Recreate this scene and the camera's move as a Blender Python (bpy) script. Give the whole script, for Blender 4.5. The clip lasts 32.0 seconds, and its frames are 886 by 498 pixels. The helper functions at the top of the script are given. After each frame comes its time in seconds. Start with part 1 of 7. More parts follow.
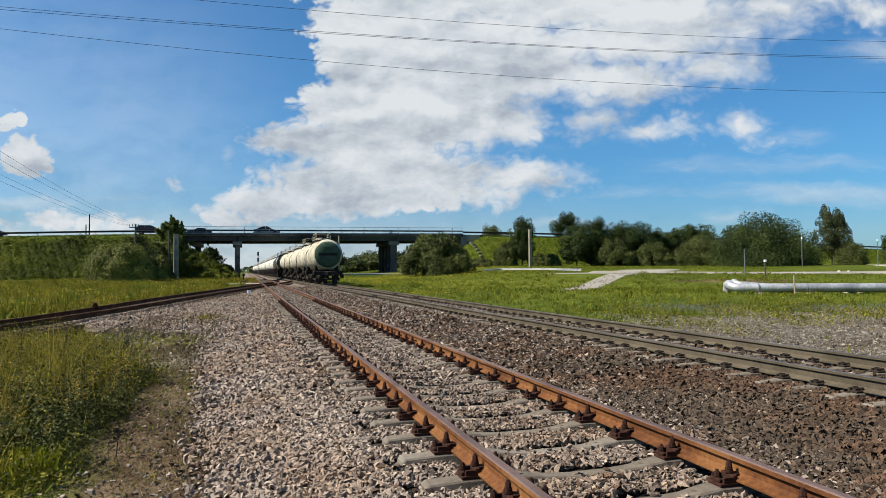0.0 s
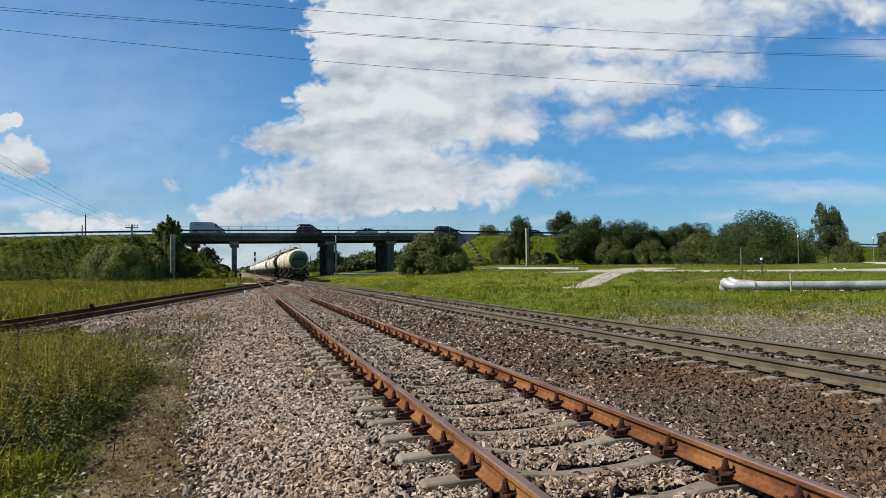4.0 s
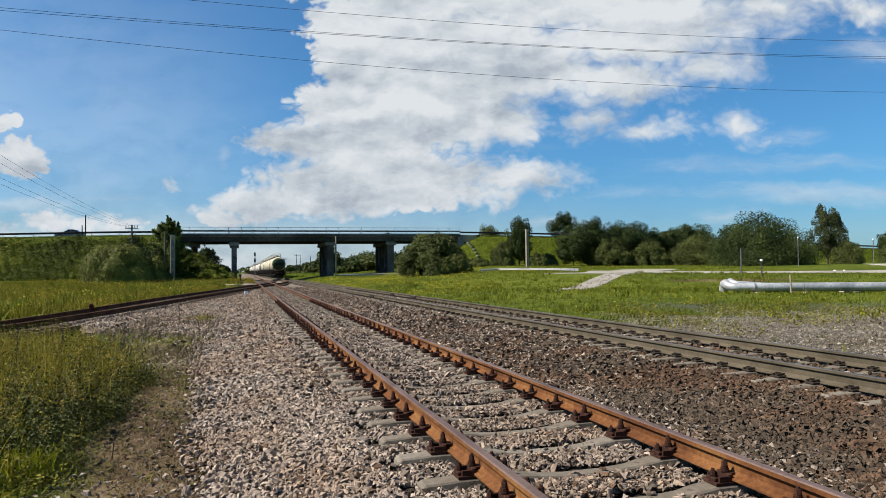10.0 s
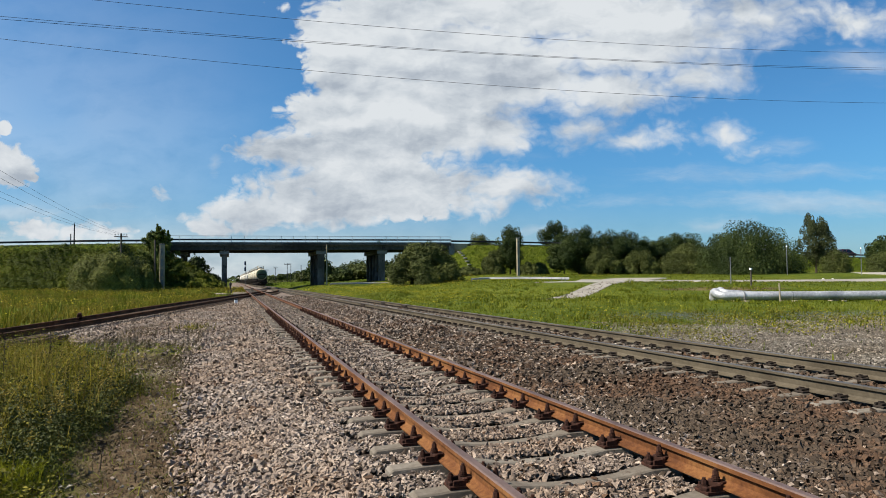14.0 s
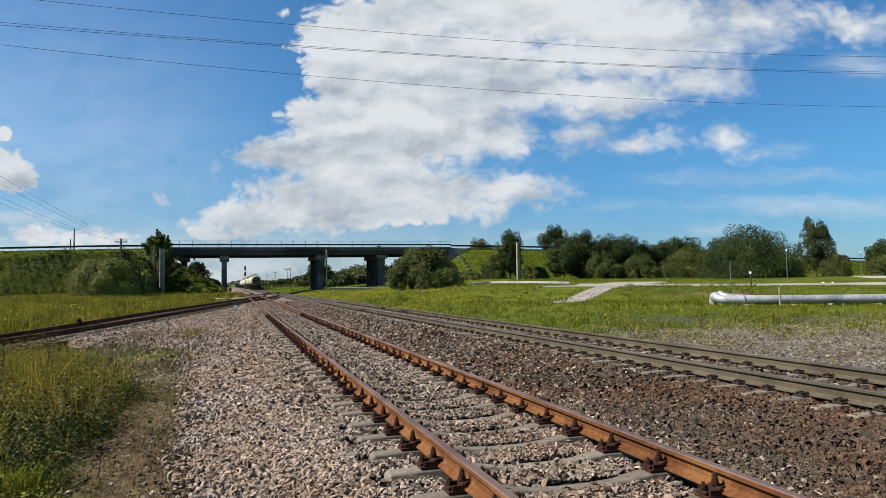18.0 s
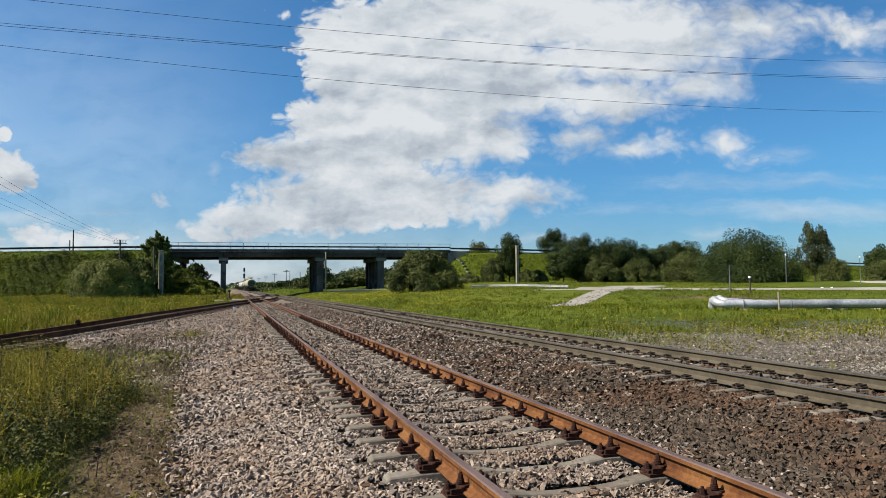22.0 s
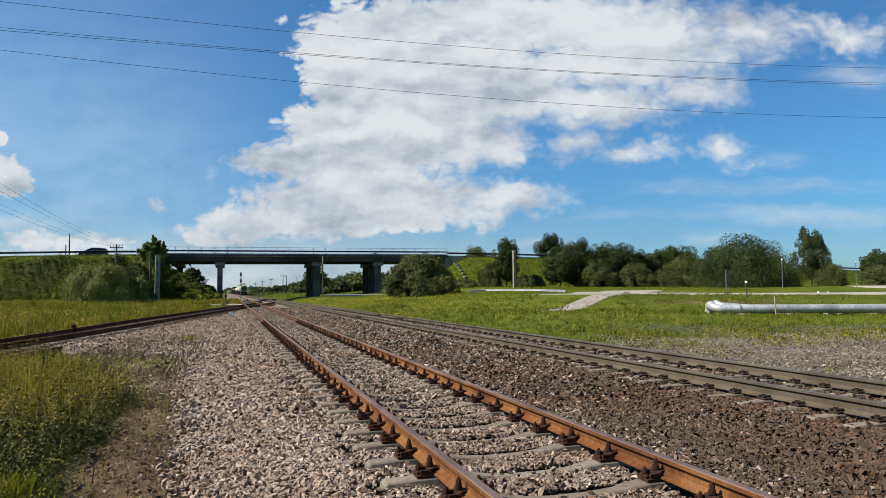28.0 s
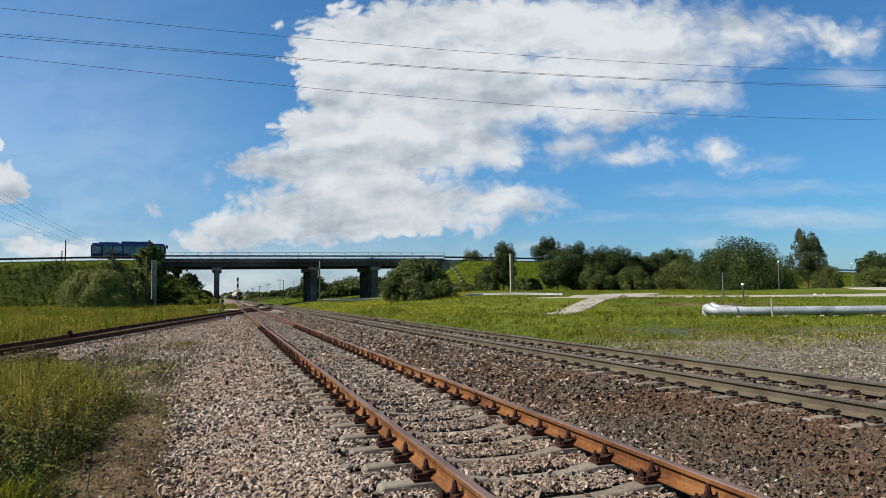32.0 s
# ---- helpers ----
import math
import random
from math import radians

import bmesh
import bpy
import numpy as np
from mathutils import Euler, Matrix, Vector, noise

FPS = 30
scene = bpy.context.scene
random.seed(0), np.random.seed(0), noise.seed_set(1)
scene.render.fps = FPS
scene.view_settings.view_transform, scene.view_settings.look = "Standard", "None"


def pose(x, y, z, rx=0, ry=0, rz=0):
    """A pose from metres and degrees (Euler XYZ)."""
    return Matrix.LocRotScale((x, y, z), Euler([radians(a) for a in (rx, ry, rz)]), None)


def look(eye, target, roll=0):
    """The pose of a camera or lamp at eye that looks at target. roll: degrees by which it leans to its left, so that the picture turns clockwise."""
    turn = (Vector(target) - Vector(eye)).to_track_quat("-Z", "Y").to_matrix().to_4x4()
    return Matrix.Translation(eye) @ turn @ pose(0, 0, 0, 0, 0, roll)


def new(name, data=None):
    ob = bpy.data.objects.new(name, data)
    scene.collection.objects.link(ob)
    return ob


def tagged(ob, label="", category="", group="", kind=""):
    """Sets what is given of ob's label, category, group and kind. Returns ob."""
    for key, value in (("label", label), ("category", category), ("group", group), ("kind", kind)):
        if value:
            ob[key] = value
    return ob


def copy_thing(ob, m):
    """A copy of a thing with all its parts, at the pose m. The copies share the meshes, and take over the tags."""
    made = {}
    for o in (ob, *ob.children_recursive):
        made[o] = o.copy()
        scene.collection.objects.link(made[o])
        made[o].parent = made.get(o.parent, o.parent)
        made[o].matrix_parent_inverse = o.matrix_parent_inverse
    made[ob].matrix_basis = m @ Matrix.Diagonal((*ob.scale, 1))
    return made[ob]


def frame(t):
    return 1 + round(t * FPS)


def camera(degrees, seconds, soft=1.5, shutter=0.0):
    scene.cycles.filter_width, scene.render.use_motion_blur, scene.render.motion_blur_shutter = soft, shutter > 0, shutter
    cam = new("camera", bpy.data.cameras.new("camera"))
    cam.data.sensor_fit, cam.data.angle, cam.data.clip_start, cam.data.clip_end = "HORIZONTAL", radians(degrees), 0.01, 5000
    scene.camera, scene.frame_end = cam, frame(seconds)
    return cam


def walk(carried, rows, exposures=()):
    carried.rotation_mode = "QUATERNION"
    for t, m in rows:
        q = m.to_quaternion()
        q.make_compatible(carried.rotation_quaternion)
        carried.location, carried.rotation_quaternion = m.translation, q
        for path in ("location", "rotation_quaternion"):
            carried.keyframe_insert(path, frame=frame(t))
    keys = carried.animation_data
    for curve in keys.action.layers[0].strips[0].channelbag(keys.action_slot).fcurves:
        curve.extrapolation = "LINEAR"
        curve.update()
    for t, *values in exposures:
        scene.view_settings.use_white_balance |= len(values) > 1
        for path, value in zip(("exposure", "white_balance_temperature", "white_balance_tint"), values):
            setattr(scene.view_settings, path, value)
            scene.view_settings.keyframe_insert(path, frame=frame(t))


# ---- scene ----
EYE = (0.0, 0.0, 1.443)


def aim(yaw, pitch, roll, dx=0.0, dy=0.0, dz=0.0):
    """A camera pose: yaw to the right of the main line, pitch up, in degrees."""
    a, b = radians(yaw), radians(pitch)
    eye = Vector((EYE[0] + dx, EYE[1] + dy, EYE[2] + dz))
    return look(eye, eye + Vector((math.sin(a) * math.cos(b), math.cos(a) * math.cos(b), math.sin(b))), roll)


# seconds, yaw, pitch, roll, then the small sway of the hand-held camera
SWAY = [
    (0, 16.53, 1.78, -0.40, -0.000, -0.000, 0.000),
    (0.5, 16.58, 1.34, -0.55, -0.002, -0.004, -0.001),
    (1, 16.76, 1.33, -0.41, 0.006, 0.002, 0.003),
    (1.5, 16.91, 1.63, -0.41, 0.004, -0.000, 0.000),
    (2, 16.90, 1.77, -0.38, 0.001, 0.009, -0.000),
    (2.5, 16.75, 1.79, -0.30, -0.001, 0.003, -0.000),
    (3, 16.72, 1.68, -0.65, 0.004, 0.004, 0.001),
    (3.5, 16.78, 1.67, -0.73, 0.003, -0.006, 0.001),
    (5.5, 16.75, 1.90, -0.02, 0.000, -0.001, 0.001),
    (6, 16.71, 1.83, -0.28, 0.001, 0.003, -0.001),
    (6.5, 16.66, 1.59, -0.31, 0.001, 0.007, -0.001),
    (7, 16.62, 1.50, -0.44, 0.003, -0.001, 0.002),
    (7.5, 16.69, 1.66, -0.59, 0.005, 0.002, 0.004),
    (8, 16.63, 1.83, -0.62, 0.008, 0.003, -0.000),
    (8.5, 16.65, 1.67, -0.72, 0.010, 0.000, 0.000),
    (9, 16.69, 1.73, -0.52, 0.002, 0.002, 0.003),
    (9.5, 16.72, 1.85, -0.55, 0.005, -0.008, 0.001),
    (10, 16.78, 1.79, -0.54, 0.006, -0.006, 0.000),
    (10.5, 16.78, 1.79, -0.56, 0.009, 0.004, -0.002),
    (11, 16.88, 1.84, -0.41, 0.008, -0.003, 0.004),
    (11.5, 16.99, 2.00, -0.33, 0.008, 0.001, 0.002),
    (12, 17.09, 1.90, -0.37, 0.008, -0.002, -0.004),
    (12.5, 17.16, 1.62, -0.43, 0.013, 0.009, 0.004),
    (13, 17.28, 1.89, -0.51, 0.007, 0.001, 0.007),
    (13.5, 17.38, 2.27, -0.62, 0.007, -0.004, 0.005),
    (14, 17.54, 2.52, -0.55, 0.003, -0.006, 0.005),
    (14.5, 17.61, 2.71, -0.50, 0.010, -0.005, 0.005),
    (16.5, 17.78, 2.71, -0.50, 0.008, -0.002, 0.005),
    (17, 17.60, 2.73, -0.65, 0.014, -0.001, 0.002),
    (17.5, 17.53, 2.79, -0.66, 0.014, -0.003, 0.003),
    (18, 17.55, 2.90, -0.68, 0.013, -0.012, 0.005),
    (18.5, 17.44, 2.90, -0.52, 0.017, -0.001, 0.004),
    (19, 17.21, 2.92, -0.69, 0.010, -0.013, 0.008),
    (19.5, 17.23, 2.96, -0.50, 0.015, -0.008, 0.005),
    (20, 17.22, 3.02, -0.58, 0.015, -0.002, 0.006),
    (20.5, 17.25, 3.01, -0.48, 0.008, -0.011, 0.003),
    (21, 17.35, 3.00, -0.46, 0.011, -0.010, 0.002),
    (21.5, 17.53, 3.00, -0.51, 0.006, -0.017, 0.010),
    (22, 17.61, 3.14, -0.39, 0.012, -0.005, 0.004),
    (22.5, 17.67, 3.26, -0.31, 0.012, -0.006, 0.003),
    (23, 17.61, 3.38, -0.42, 0.012, -0.011, 0.004),
    (23.5, 17.57, 3.46, -0.44, 0.009, -0.014, 0.007),
    (24, 17.59, 3.53, -0.27, 0.011, -0.005, 0.001),
    (24.5, 17.53, 3.42, -0.26, 0.012, 0.000, 0.004),
    (25, 17.42, 3.40, -0.36, 0.006, -0.008, 0.005),
    (25.5, 17.54, 3.38, -0.27, 0.001, -0.011, 0.005),
    (27.5, 17.79, 3.58, -0.11, 0.001, -0.003, 0.002),
    (28, 17.87, 3.53, -0.38, 0.005, -0.004, 0.007),
    (28.5, 17.84, 3.67, -0.42, 0.006, -0.002, 0.004),
    (29, 17.91, 3.74, -0.58, 0.004, -0.005, 0.003),
    (29.5, 17.98, 3.69, -0.41, 0.011, -0.003, 0.005),
    (30, 18.11, 3.79, -0.53, 0.008, -0.013, 0.006),
    (30.5, 18.26, 3.87, -0.33, 0.007, -0.009, -0.001),
    (31, 18.19, 3.88, -0.41, 0.007, -0.005, -0.003),
    (31.5, 18.16, 3.88, -0.56, 0.009, -0.010, 0.001),
    (32, 18.12, 3.87, -0.68, 0.017, -0.011, -0.001),
]
cam = camera(66.3, 32.0, 0.6)
walk(cam, [(r[0], aim(*r[1:])) for r in SWAY])

# ---------------------------------------------------------------- light
SUN_AZ, SUN_EL = radians(-84), radians(47)     # from +y towards +x
sun_dir = Vector((math.sin(SUN_AZ) * math.cos(SUN_EL), math.cos(SUN_AZ) * math.cos(SUN_EL), math.sin(SUN_EL)))
sun = new("sun", bpy.data.lights.new("sun", "SUN"))
sun.data.energy, sun.data.angle, sun.data.color = 5.0, radians(0.53), (1.0, 0.925, 0.82)
sun.matrix_world = look(sun_dir * 200, (0, 0, 0))
scene.view_settings.exposure = 1.0

world = bpy.data.worlds.new("sky")
scene.world = world
world.use_nodes = True


class Nodes:
    """Short hand for building a node tree."""

    def __init__(self, tree):
        self.tree = tree
        tree.nodes.clear()

    def node(self, kind, **props):
        n = self.tree.nodes.new(kind)
        ins = props.pop("ins", {})
        for k, v in props.items():
            setattr(n, k, v)
        for k, v in ins.items():
            self.put(n.inputs[k], v)
        return n

    def put(self, socket, v):
        if isinstance(v, bpy.types.NodeSocket):
            self.tree.links.new(v, socket)
        elif isinstance(v, bpy.types.Node):
            self.tree.links.new(v.outputs[0], socket)
        else:
            socket.default_value = v

    def math(self, op, a, b=0.0, c=0.0):
        return self.node("ShaderNodeMath", operation=op, ins={0: a, 1: b, 2: c}).outputs[0]

    def noise(self, scale, vector=None, detail=4.0, rough=0.55):
        n = self.node("ShaderNodeTexNoise", ins={"Scale": scale, "Detail": detail, "Roughness": rough})
        if vector is not None:
            self.put(n.inputs["Vector"], vector)
        return n.outputs[0]

    def ramp(self, value, stops):
        n = self.node("ShaderNodeValToRGB")
        e = n.color_ramp.elements
        e[0].position, e[0].color = stops[0][0], (*stops[0][1], 1)
        e[1].position, e[1].color = stops[-1][0], (*stops[-1][1], 1)
        for pos, col in stops[1:-1]:
            e.new(pos).color = (*col, 1)
        self.put(n.inputs[0], value)
        return n.outputs[0]

    def smooth(self, value, lo, hi, out_lo=0.0, out_hi=1.0):
        n = self.node("ShaderNodeMapRange", interpolation_type="SMOOTHSTEP",
                      ins={"Value": value, "From Min": lo, "From Max": hi, "To Min": out_lo, "To Max": out_hi})
        return n.outputs[0]

    def mix(self, fac, a, b, blend="MIX"):
        n = self.node("ShaderNodeMixRGB", blend_type=blend)
        for s, v in zip(n.inputs, (fac, a, b)):
            self.put(s, (*v, 1) if isinstance(v, tuple) and len(v) == 3 else v)
        return n.outputs[0]


def build_sky():
    w = Nodes(world.node_tree)
    sky = w.node("ShaderNodeTexSky", sky_type="NISHITA", sun_disc=False, sun_elevation=SUN_EL, sun_rotation=SUN_AZ,
                 air_density=1.0, dust_density=0.6, ozone_density=2.0)
    way = w.node("ShaderNodeTexCoord").outputs["Generated"]
    # turn to the middle of the view, then lay the sky out on a plane in front
    turned = w.node("ShaderNodeVectorRotate", rotation_type="Z_AXIS", ins={"Vector": way, "Angle": radians(16.53)}).outputs[0]
    s = w.node("ShaderNodeSeparateXYZ", ins={0: turned}).outputs
    front = w.math("MAXIMUM", s[1], 0.12)
    u, v = w.math("DIVIDE", s[0], front), w.math("DIVIDE", s[2], front)
    flat = w.node("ShaderNodeCombineXYZ", ins={0: u, 1: v}).outputs[0]
    # ragged edges: shift the plane by noise, centred on nought
    rag = w.node("ShaderNodeTexNoise", ins={"Vector": flat, "Scale": 9.0, "Detail": 4.0, "Roughness": 0.6}).outputs[1]
    rag = w.node("ShaderNodeVectorMath", operation="SUBTRACT", ins={0: rag, 1: (0.5, 0.5, 0.5)}).outputs[0]
    bent = w.node("ShaderNodeVectorMath", operation="MULTIPLY_ADD", ins={0: rag, 1: (0.06, 0.04, 0), 2: flat}).outputs[0]
    # clouds: middle, half width, half height of the heaps that make them up, on that plane
    tower = [
        (0.349, 0.369, 0.183, 0.050), (0.207, 0.404, 0.327, 0.050), (-0.064, 0.363, 0.115, 0.058), (-0.111, 0.313, 0.065, 0.048), (0.047, 0.312, 0.200, 0.075),
        (0.297, 0.344, 0.150, 0.050), (0.410, 0.302, 0.079, 0.033), (0.278, 0.276, 0.125, 0.035), (-0.131, 0.245, 0.083, 0.040), (-0.013, 0.236, 0.171, 0.058),
        (-0.209, 0.193, 0.082, 0.027), (-0.116, 0.190, 0.117, 0.037), (0.102, 0.222, 0.060, 0.037), (0.492, 0.390, 0.096, 0.040), (-0.200, 0.139, 0.077, 0.022),
        (-0.065, 0.144, 0.158, 0.040), (0.109, 0.136, 0.105, 0.028), (-0.247, 0.101, 0.093, 0.021), (-0.167, 0.107, 0.133, 0.032), (-0.014, 0.114, 0.125, 0.025),
        (-0.280, 0.080, 0.058, 0.010),
    ]
    puffs = [
        (0.245, 0.223, 0.043, 0.020), (0.286, 0.202, 0.062, 0.013), (0.346, 0.206, 0.045, 0.015), (0.364, 0.220, 0.013, 0.009), (0.445, 0.212, 0.035, 0.020),
        (0.488, 0.190, 0.028, 0.010), (0.649, 0.380, 0.053, 0.027), (-0.615, 0.174, 0.038, 0.025), (-0.649, 0.219, 0.015, 0.010), (-0.397, 0.128, 0.010, 0.007),
        (-0.535, 0.074, 0.098, 0.017),
    ]
    thin = [
        (0.656, 0.324, 0.043, 0.012), (0.544, 0.198, 0.038, 0.007), (-0.314, 0.171, 0.008, 0.012), (-0.485, 0.113, 0.079, 0.013), (0.421, 0.075, 0.055, 0.012),
        (0.190, 0.068, 0.077, 0.008), (0.578, 0.152, 0.138, 0.007), (0.560, 0.110, 0.146, 0.012), (0.327, 0.107, 0.104, 0.008), (-0.602, 0.105, 0.100, 0.012),
    ]
    grey = [
        (-0.150, 0.185, 0.100, 0.017), (-0.039, 0.207, 0.108, 0.022), (0.072, 0.240, 0.058, 0.015), (-0.184, 0.124, 0.092, 0.012), (-0.014, 0.152, 0.125, 0.013),
        (0.038, 0.303, 0.100, 0.018), (0.322, 0.293, 0.075, 0.013), (-0.602, 0.156, 0.035, 0.012), (-0.116, 0.109, 0.175, 0.018), (-0.251, 0.093, 0.100, 0.010),
        (0.088, 0.124, 0.079, 0.012), (0.175, 0.302, 0.100, 0.017),
    ]

    def depth(heaps, soft):
        """How far inside the heaps a place lies, below nought outside."""
        inside = None
        for cx, cy, rx, ry in heaps:
            at = w.node("ShaderNodeVectorMath", operation="MULTIPLY_ADD", ins={0: bent, 1: (1 / rx, 1 / ry, 0), 2: (-cx / rx, -cy / ry, 0)}).outputs[0]
            d = w.node("ShaderNodeVectorMath", operation="LENGTH", ins={0: at}).outputs["Value"]
            r = min(rx, ry)
            m = w.math("MULTIPLY_ADD", d, -r, r)
            inside = m if inside is None else w.math("SMOOTH_MAX", inside, m, soft)
        return inside

    laid = w.node("ShaderNodeVectorMath", operation="MULTIPLY", ins={0: bent, 1: (0.92, 1.25, 1)}).outputs[0]

    def billow(scale, detail):
        n = w.math("SUBTRACT", w.noise(scale, laid, detail, 0.55), 0.5)
        return w.math("SUBTRACT", w.math("ABSOLUTE", n), 0.07)
    body = w.math("MAXIMUM", depth(tower, 0.012), depth(puffs, 0.006))
    ragged = w.math("ADD", w.math("MULTIPLY", billow(13.0, 1.0), 0.060), w.math("MULTIPLY", billow(34.0, 1.5), 0.045))
    ragged = w.math("ADD", ragged, w.math("MULTIPLY", w.math("SUBTRACT", w.noise(50.0, laid, 6.0, 0.65), 0.5), 0.026))
    dense = w.math("ADD", body, ragged)
    edge = w.math("ADD", w.smooth(w.noise(4.5, flat, 2.0, 0.5), 0.35, 0.65, 0.0, 0.016), w.smooth(u, -0.12, 0.30, 0.008, 0.034))
    cover = w.smooth(w.math("DIVIDE", w.math("ADD", dense, 0.011), edge), 0.0, 1.0)
    drawn = w.node("ShaderNodeVectorMath", operation="MULTIPLY", ins={0: bent, 1: (0.5, 2.4, 1)}).outputs[0]
    streaks = w.noise(7.0, drawn, 7.0, 0.62)
    haze = w.math("ADD", depth(thin, 0.01), w.math("MULTIPLY", w.math("SUBTRACT", streaks, 0.5), 0.07))
    cover = w.math("MAXIMUM", cover, w.smooth(haze, -0.012, 0.022, 0.0, 0.55))
    # strewn thin streaks, and a bright veil towards the sun
    cover = w.math("MAXIMUM", cover, w.smooth(w.noise(3.2, drawn, 6.0, 0.6), 0.52, 0.82, 0.0, 0.24))
    veil = w.math("MULTIPLY", w.smooth(u, -0.05, -0.70, 0.0, 0.36), w.smooth(w.noise(2.2, bent, 3.0, 0.5), 0.3, 0.7, 0.25, 1.0))
    veil = w.math("MULTIPLY", veil, w.smooth(v, 0.42, 0.15, 0.45, 1.15))
    cover = w.math("MAXIMUM", cover, veil)
    low = w.math("MULTIPLY", w.smooth(v, 0.0, 0.15, 0.62, 0.0), w.smooth(u, 0.35, -0.35, 0.30, 1.25))
    cover = w.math("MAXIMUM", cover, low)
    # relief: lit where the heap falls away towards the sun, grey in its thick hollows
    def lump(vector):
        wide = w.node("ShaderNodeVectorMath", operation="MULTIPLY", ins={0: vector, 1: (0.7, 1.35, 1)}).outputs[0]
        return w.math("ADD", w.noise(6.0, wide, 6.0, 0.56), w.math("MULTIPLY", w.noise(21.0, wide, 5.0, 0.6), 0.30))
    towards = w.node("ShaderNodeVectorMath", operation="ADD", ins={0: bent, 1: (-0.012, 0.020, 0)}).outputs[0]
    relief = w.math("SUBTRACT", lump(bent), lump(towards))
    hollow = w.smooth(w.math("ADD", depth(grey, 0.02), w.math("MULTIPLY", w.math("SUBTRACT", w.noise(12.0, bent, 5.0, 0.6), 0.5), 0.10)), -0.020, 0.022, 0.0, 0.44)
    broad = w.smooth(w.noise(4.0, bent, 4.0, 0.55), 0.36, 0.66, 0.0, 0.30)
    shade = w.math("ADD", w.math("ADD", hollow, broad), w.math("MULTIPLY_ADD", relief, -3.6, 0.09))
    cloud = w.ramp(shade, [(0.0, (0.752, 0.790, 0.822)), (0.4, (0.622, 0.672, 0.722)), (1.0, (0.405, 0.462, 0.535))])
    blue = w.mix(1.0, sky.outputs[0], (0.0458, 0.0955, 0.129), "MULTIPLY")
    blue = w.mix(w.smooth(v, 0.24, 0.02), blue, w.mix(1.0, blue, (0.87, 0.83, 0.89), "MULTIPLY"))
    both = w.mix(cover, blue, cloud)
    out = w.node("ShaderNodeBackground", ins={0: both, 1: 0.49})
    w.node("ShaderNodeOutputWorld", ins={0: out.outputs[0]})


build_sky()


# ---------------------------------------------------------------- materials
def surface(name, stops, size=1.0, rough=0.85, metal=0.0, bump=0.3, bump_size=None, spots=None, spread=0.0, island=0.0, trans=0.0):
    """Colour from noise at two scales along a ramp; fine relief; optional darker spots, and variation from piece to piece."""
    m = bpy.data.materials.new(name)
    m.use_nodes = True
    n = Nodes(m.node_tree)
    at = n.node("ShaderNodeTexCoord").outputs["Object"]
    big = n.noise(0.35 / size, at, 3.0)
    small = n.noise(6.0 / size, at, 6.0, 0.65)
    f = n.math("ADD", n.math("MULTIPLY", big, 0.6), n.math("MULTIPLY", small, 0.4))
    f = n.smooth(f, 0.32, 0.68)
    if spread:
        r = n.node("ShaderNodeObjectInfo").outputs["Random"]
        f = n.math("ADD", n.math("MULTIPLY", f, 1 - spread), n.math("MULTIPLY", r, spread))
    if island:
        r = n.node("ShaderNodeNewGeometry").outputs["Random Per Island"]
        f = n.math("ADD", n.math("MULTIPLY", f, 1 - island), n.math("MULTIPLY", r, island))
    col = n.ramp(f, stops)
    if spots:
        s = n.smooth(n.noise(spots[0] / size, at, 5.0, 0.7), spots[1], spots[1] + 0.12)
        col = n.mix(s, col, spots[2])
    b = n.node("ShaderNodeBsdfPrincipled", ins={"Base Color": col, "Roughness": rough, "Metallic": metal, "Specular IOR Level": 0.5 if rough < 0.6 else 0.12})
    if bump:
        h = n.noise((bump_size or 25.0) / size, at, 5.0, 0.6)
        b.inputs["Normal"].default_value = (0, 0, 0)
        n.put(b.inputs["Normal"], n.node("ShaderNodeBump", ins={"Strength": bump, "Distance": 0.02 * size, "Height": h}))
    last = b.outputs[0]
    if trans:
        t = n.node("ShaderNodeBsdfTranslucent", ins={0: col})
        last = n.node("ShaderNodeMixShader", ins={0: trans, 1: last, 2: t.outputs[0]}).outputs[0]
    n.node("ShaderNodeOutputMaterial", ins={0: last})
    return m


M = {}
M["rust_rail"] = surface("rusty steel", [(0, (0.055, 0.0205, 0.0085)), (0.5, (0.112, 0.0445, 0.0155)), (1, (0.178, 0.084, 0.029))], 0.25, 0.8, 0.0, 0.35, spots=(10, 0.60, (0.060, 0.026, 0.0120)))
M["rust_mid"] = surface("brown rusted steel", [(0, (0.040, 0.017, 0.009)), (0.5, (0.078, 0.034, 0.016)), (1, (0.12, 0.058, 0.026))], 0.25, 0.8, 0.0, 0.3)
M["rail_top"] = surface("dull rail head", [(0, (0.06, 0.033, 0.024)), (1, (0.138, 0.09, 0.072))], 0.2, 0.55, 0.3, 0.2)
M["main_rail"] = surface("weathered brown steel", [(0, (0.045, 0.036, 0.024)), (1, (0.094, 0.077, 0.052))], 0.3, 0.75, 0.0, 0.2)
M["bright_rail"] = surface("worn dull rail head", [(0, (0.045, 0.040, 0.035)), (1, (0.095, 0.088, 0.079))], 0.3, 0.55, 0.4, 0.05)
# rust brown; its dark tone carries the shaded sides of the siding rails
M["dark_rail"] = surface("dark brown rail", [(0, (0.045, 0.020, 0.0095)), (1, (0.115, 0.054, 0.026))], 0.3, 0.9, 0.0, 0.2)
M["clip"] = surface("dark oily clip steel", [(0, (0.012, 0.0095, 0.0075)), (1, (0.045, 0.034, 0.026))], 0.08, 0.7, 0.0, 0.3)
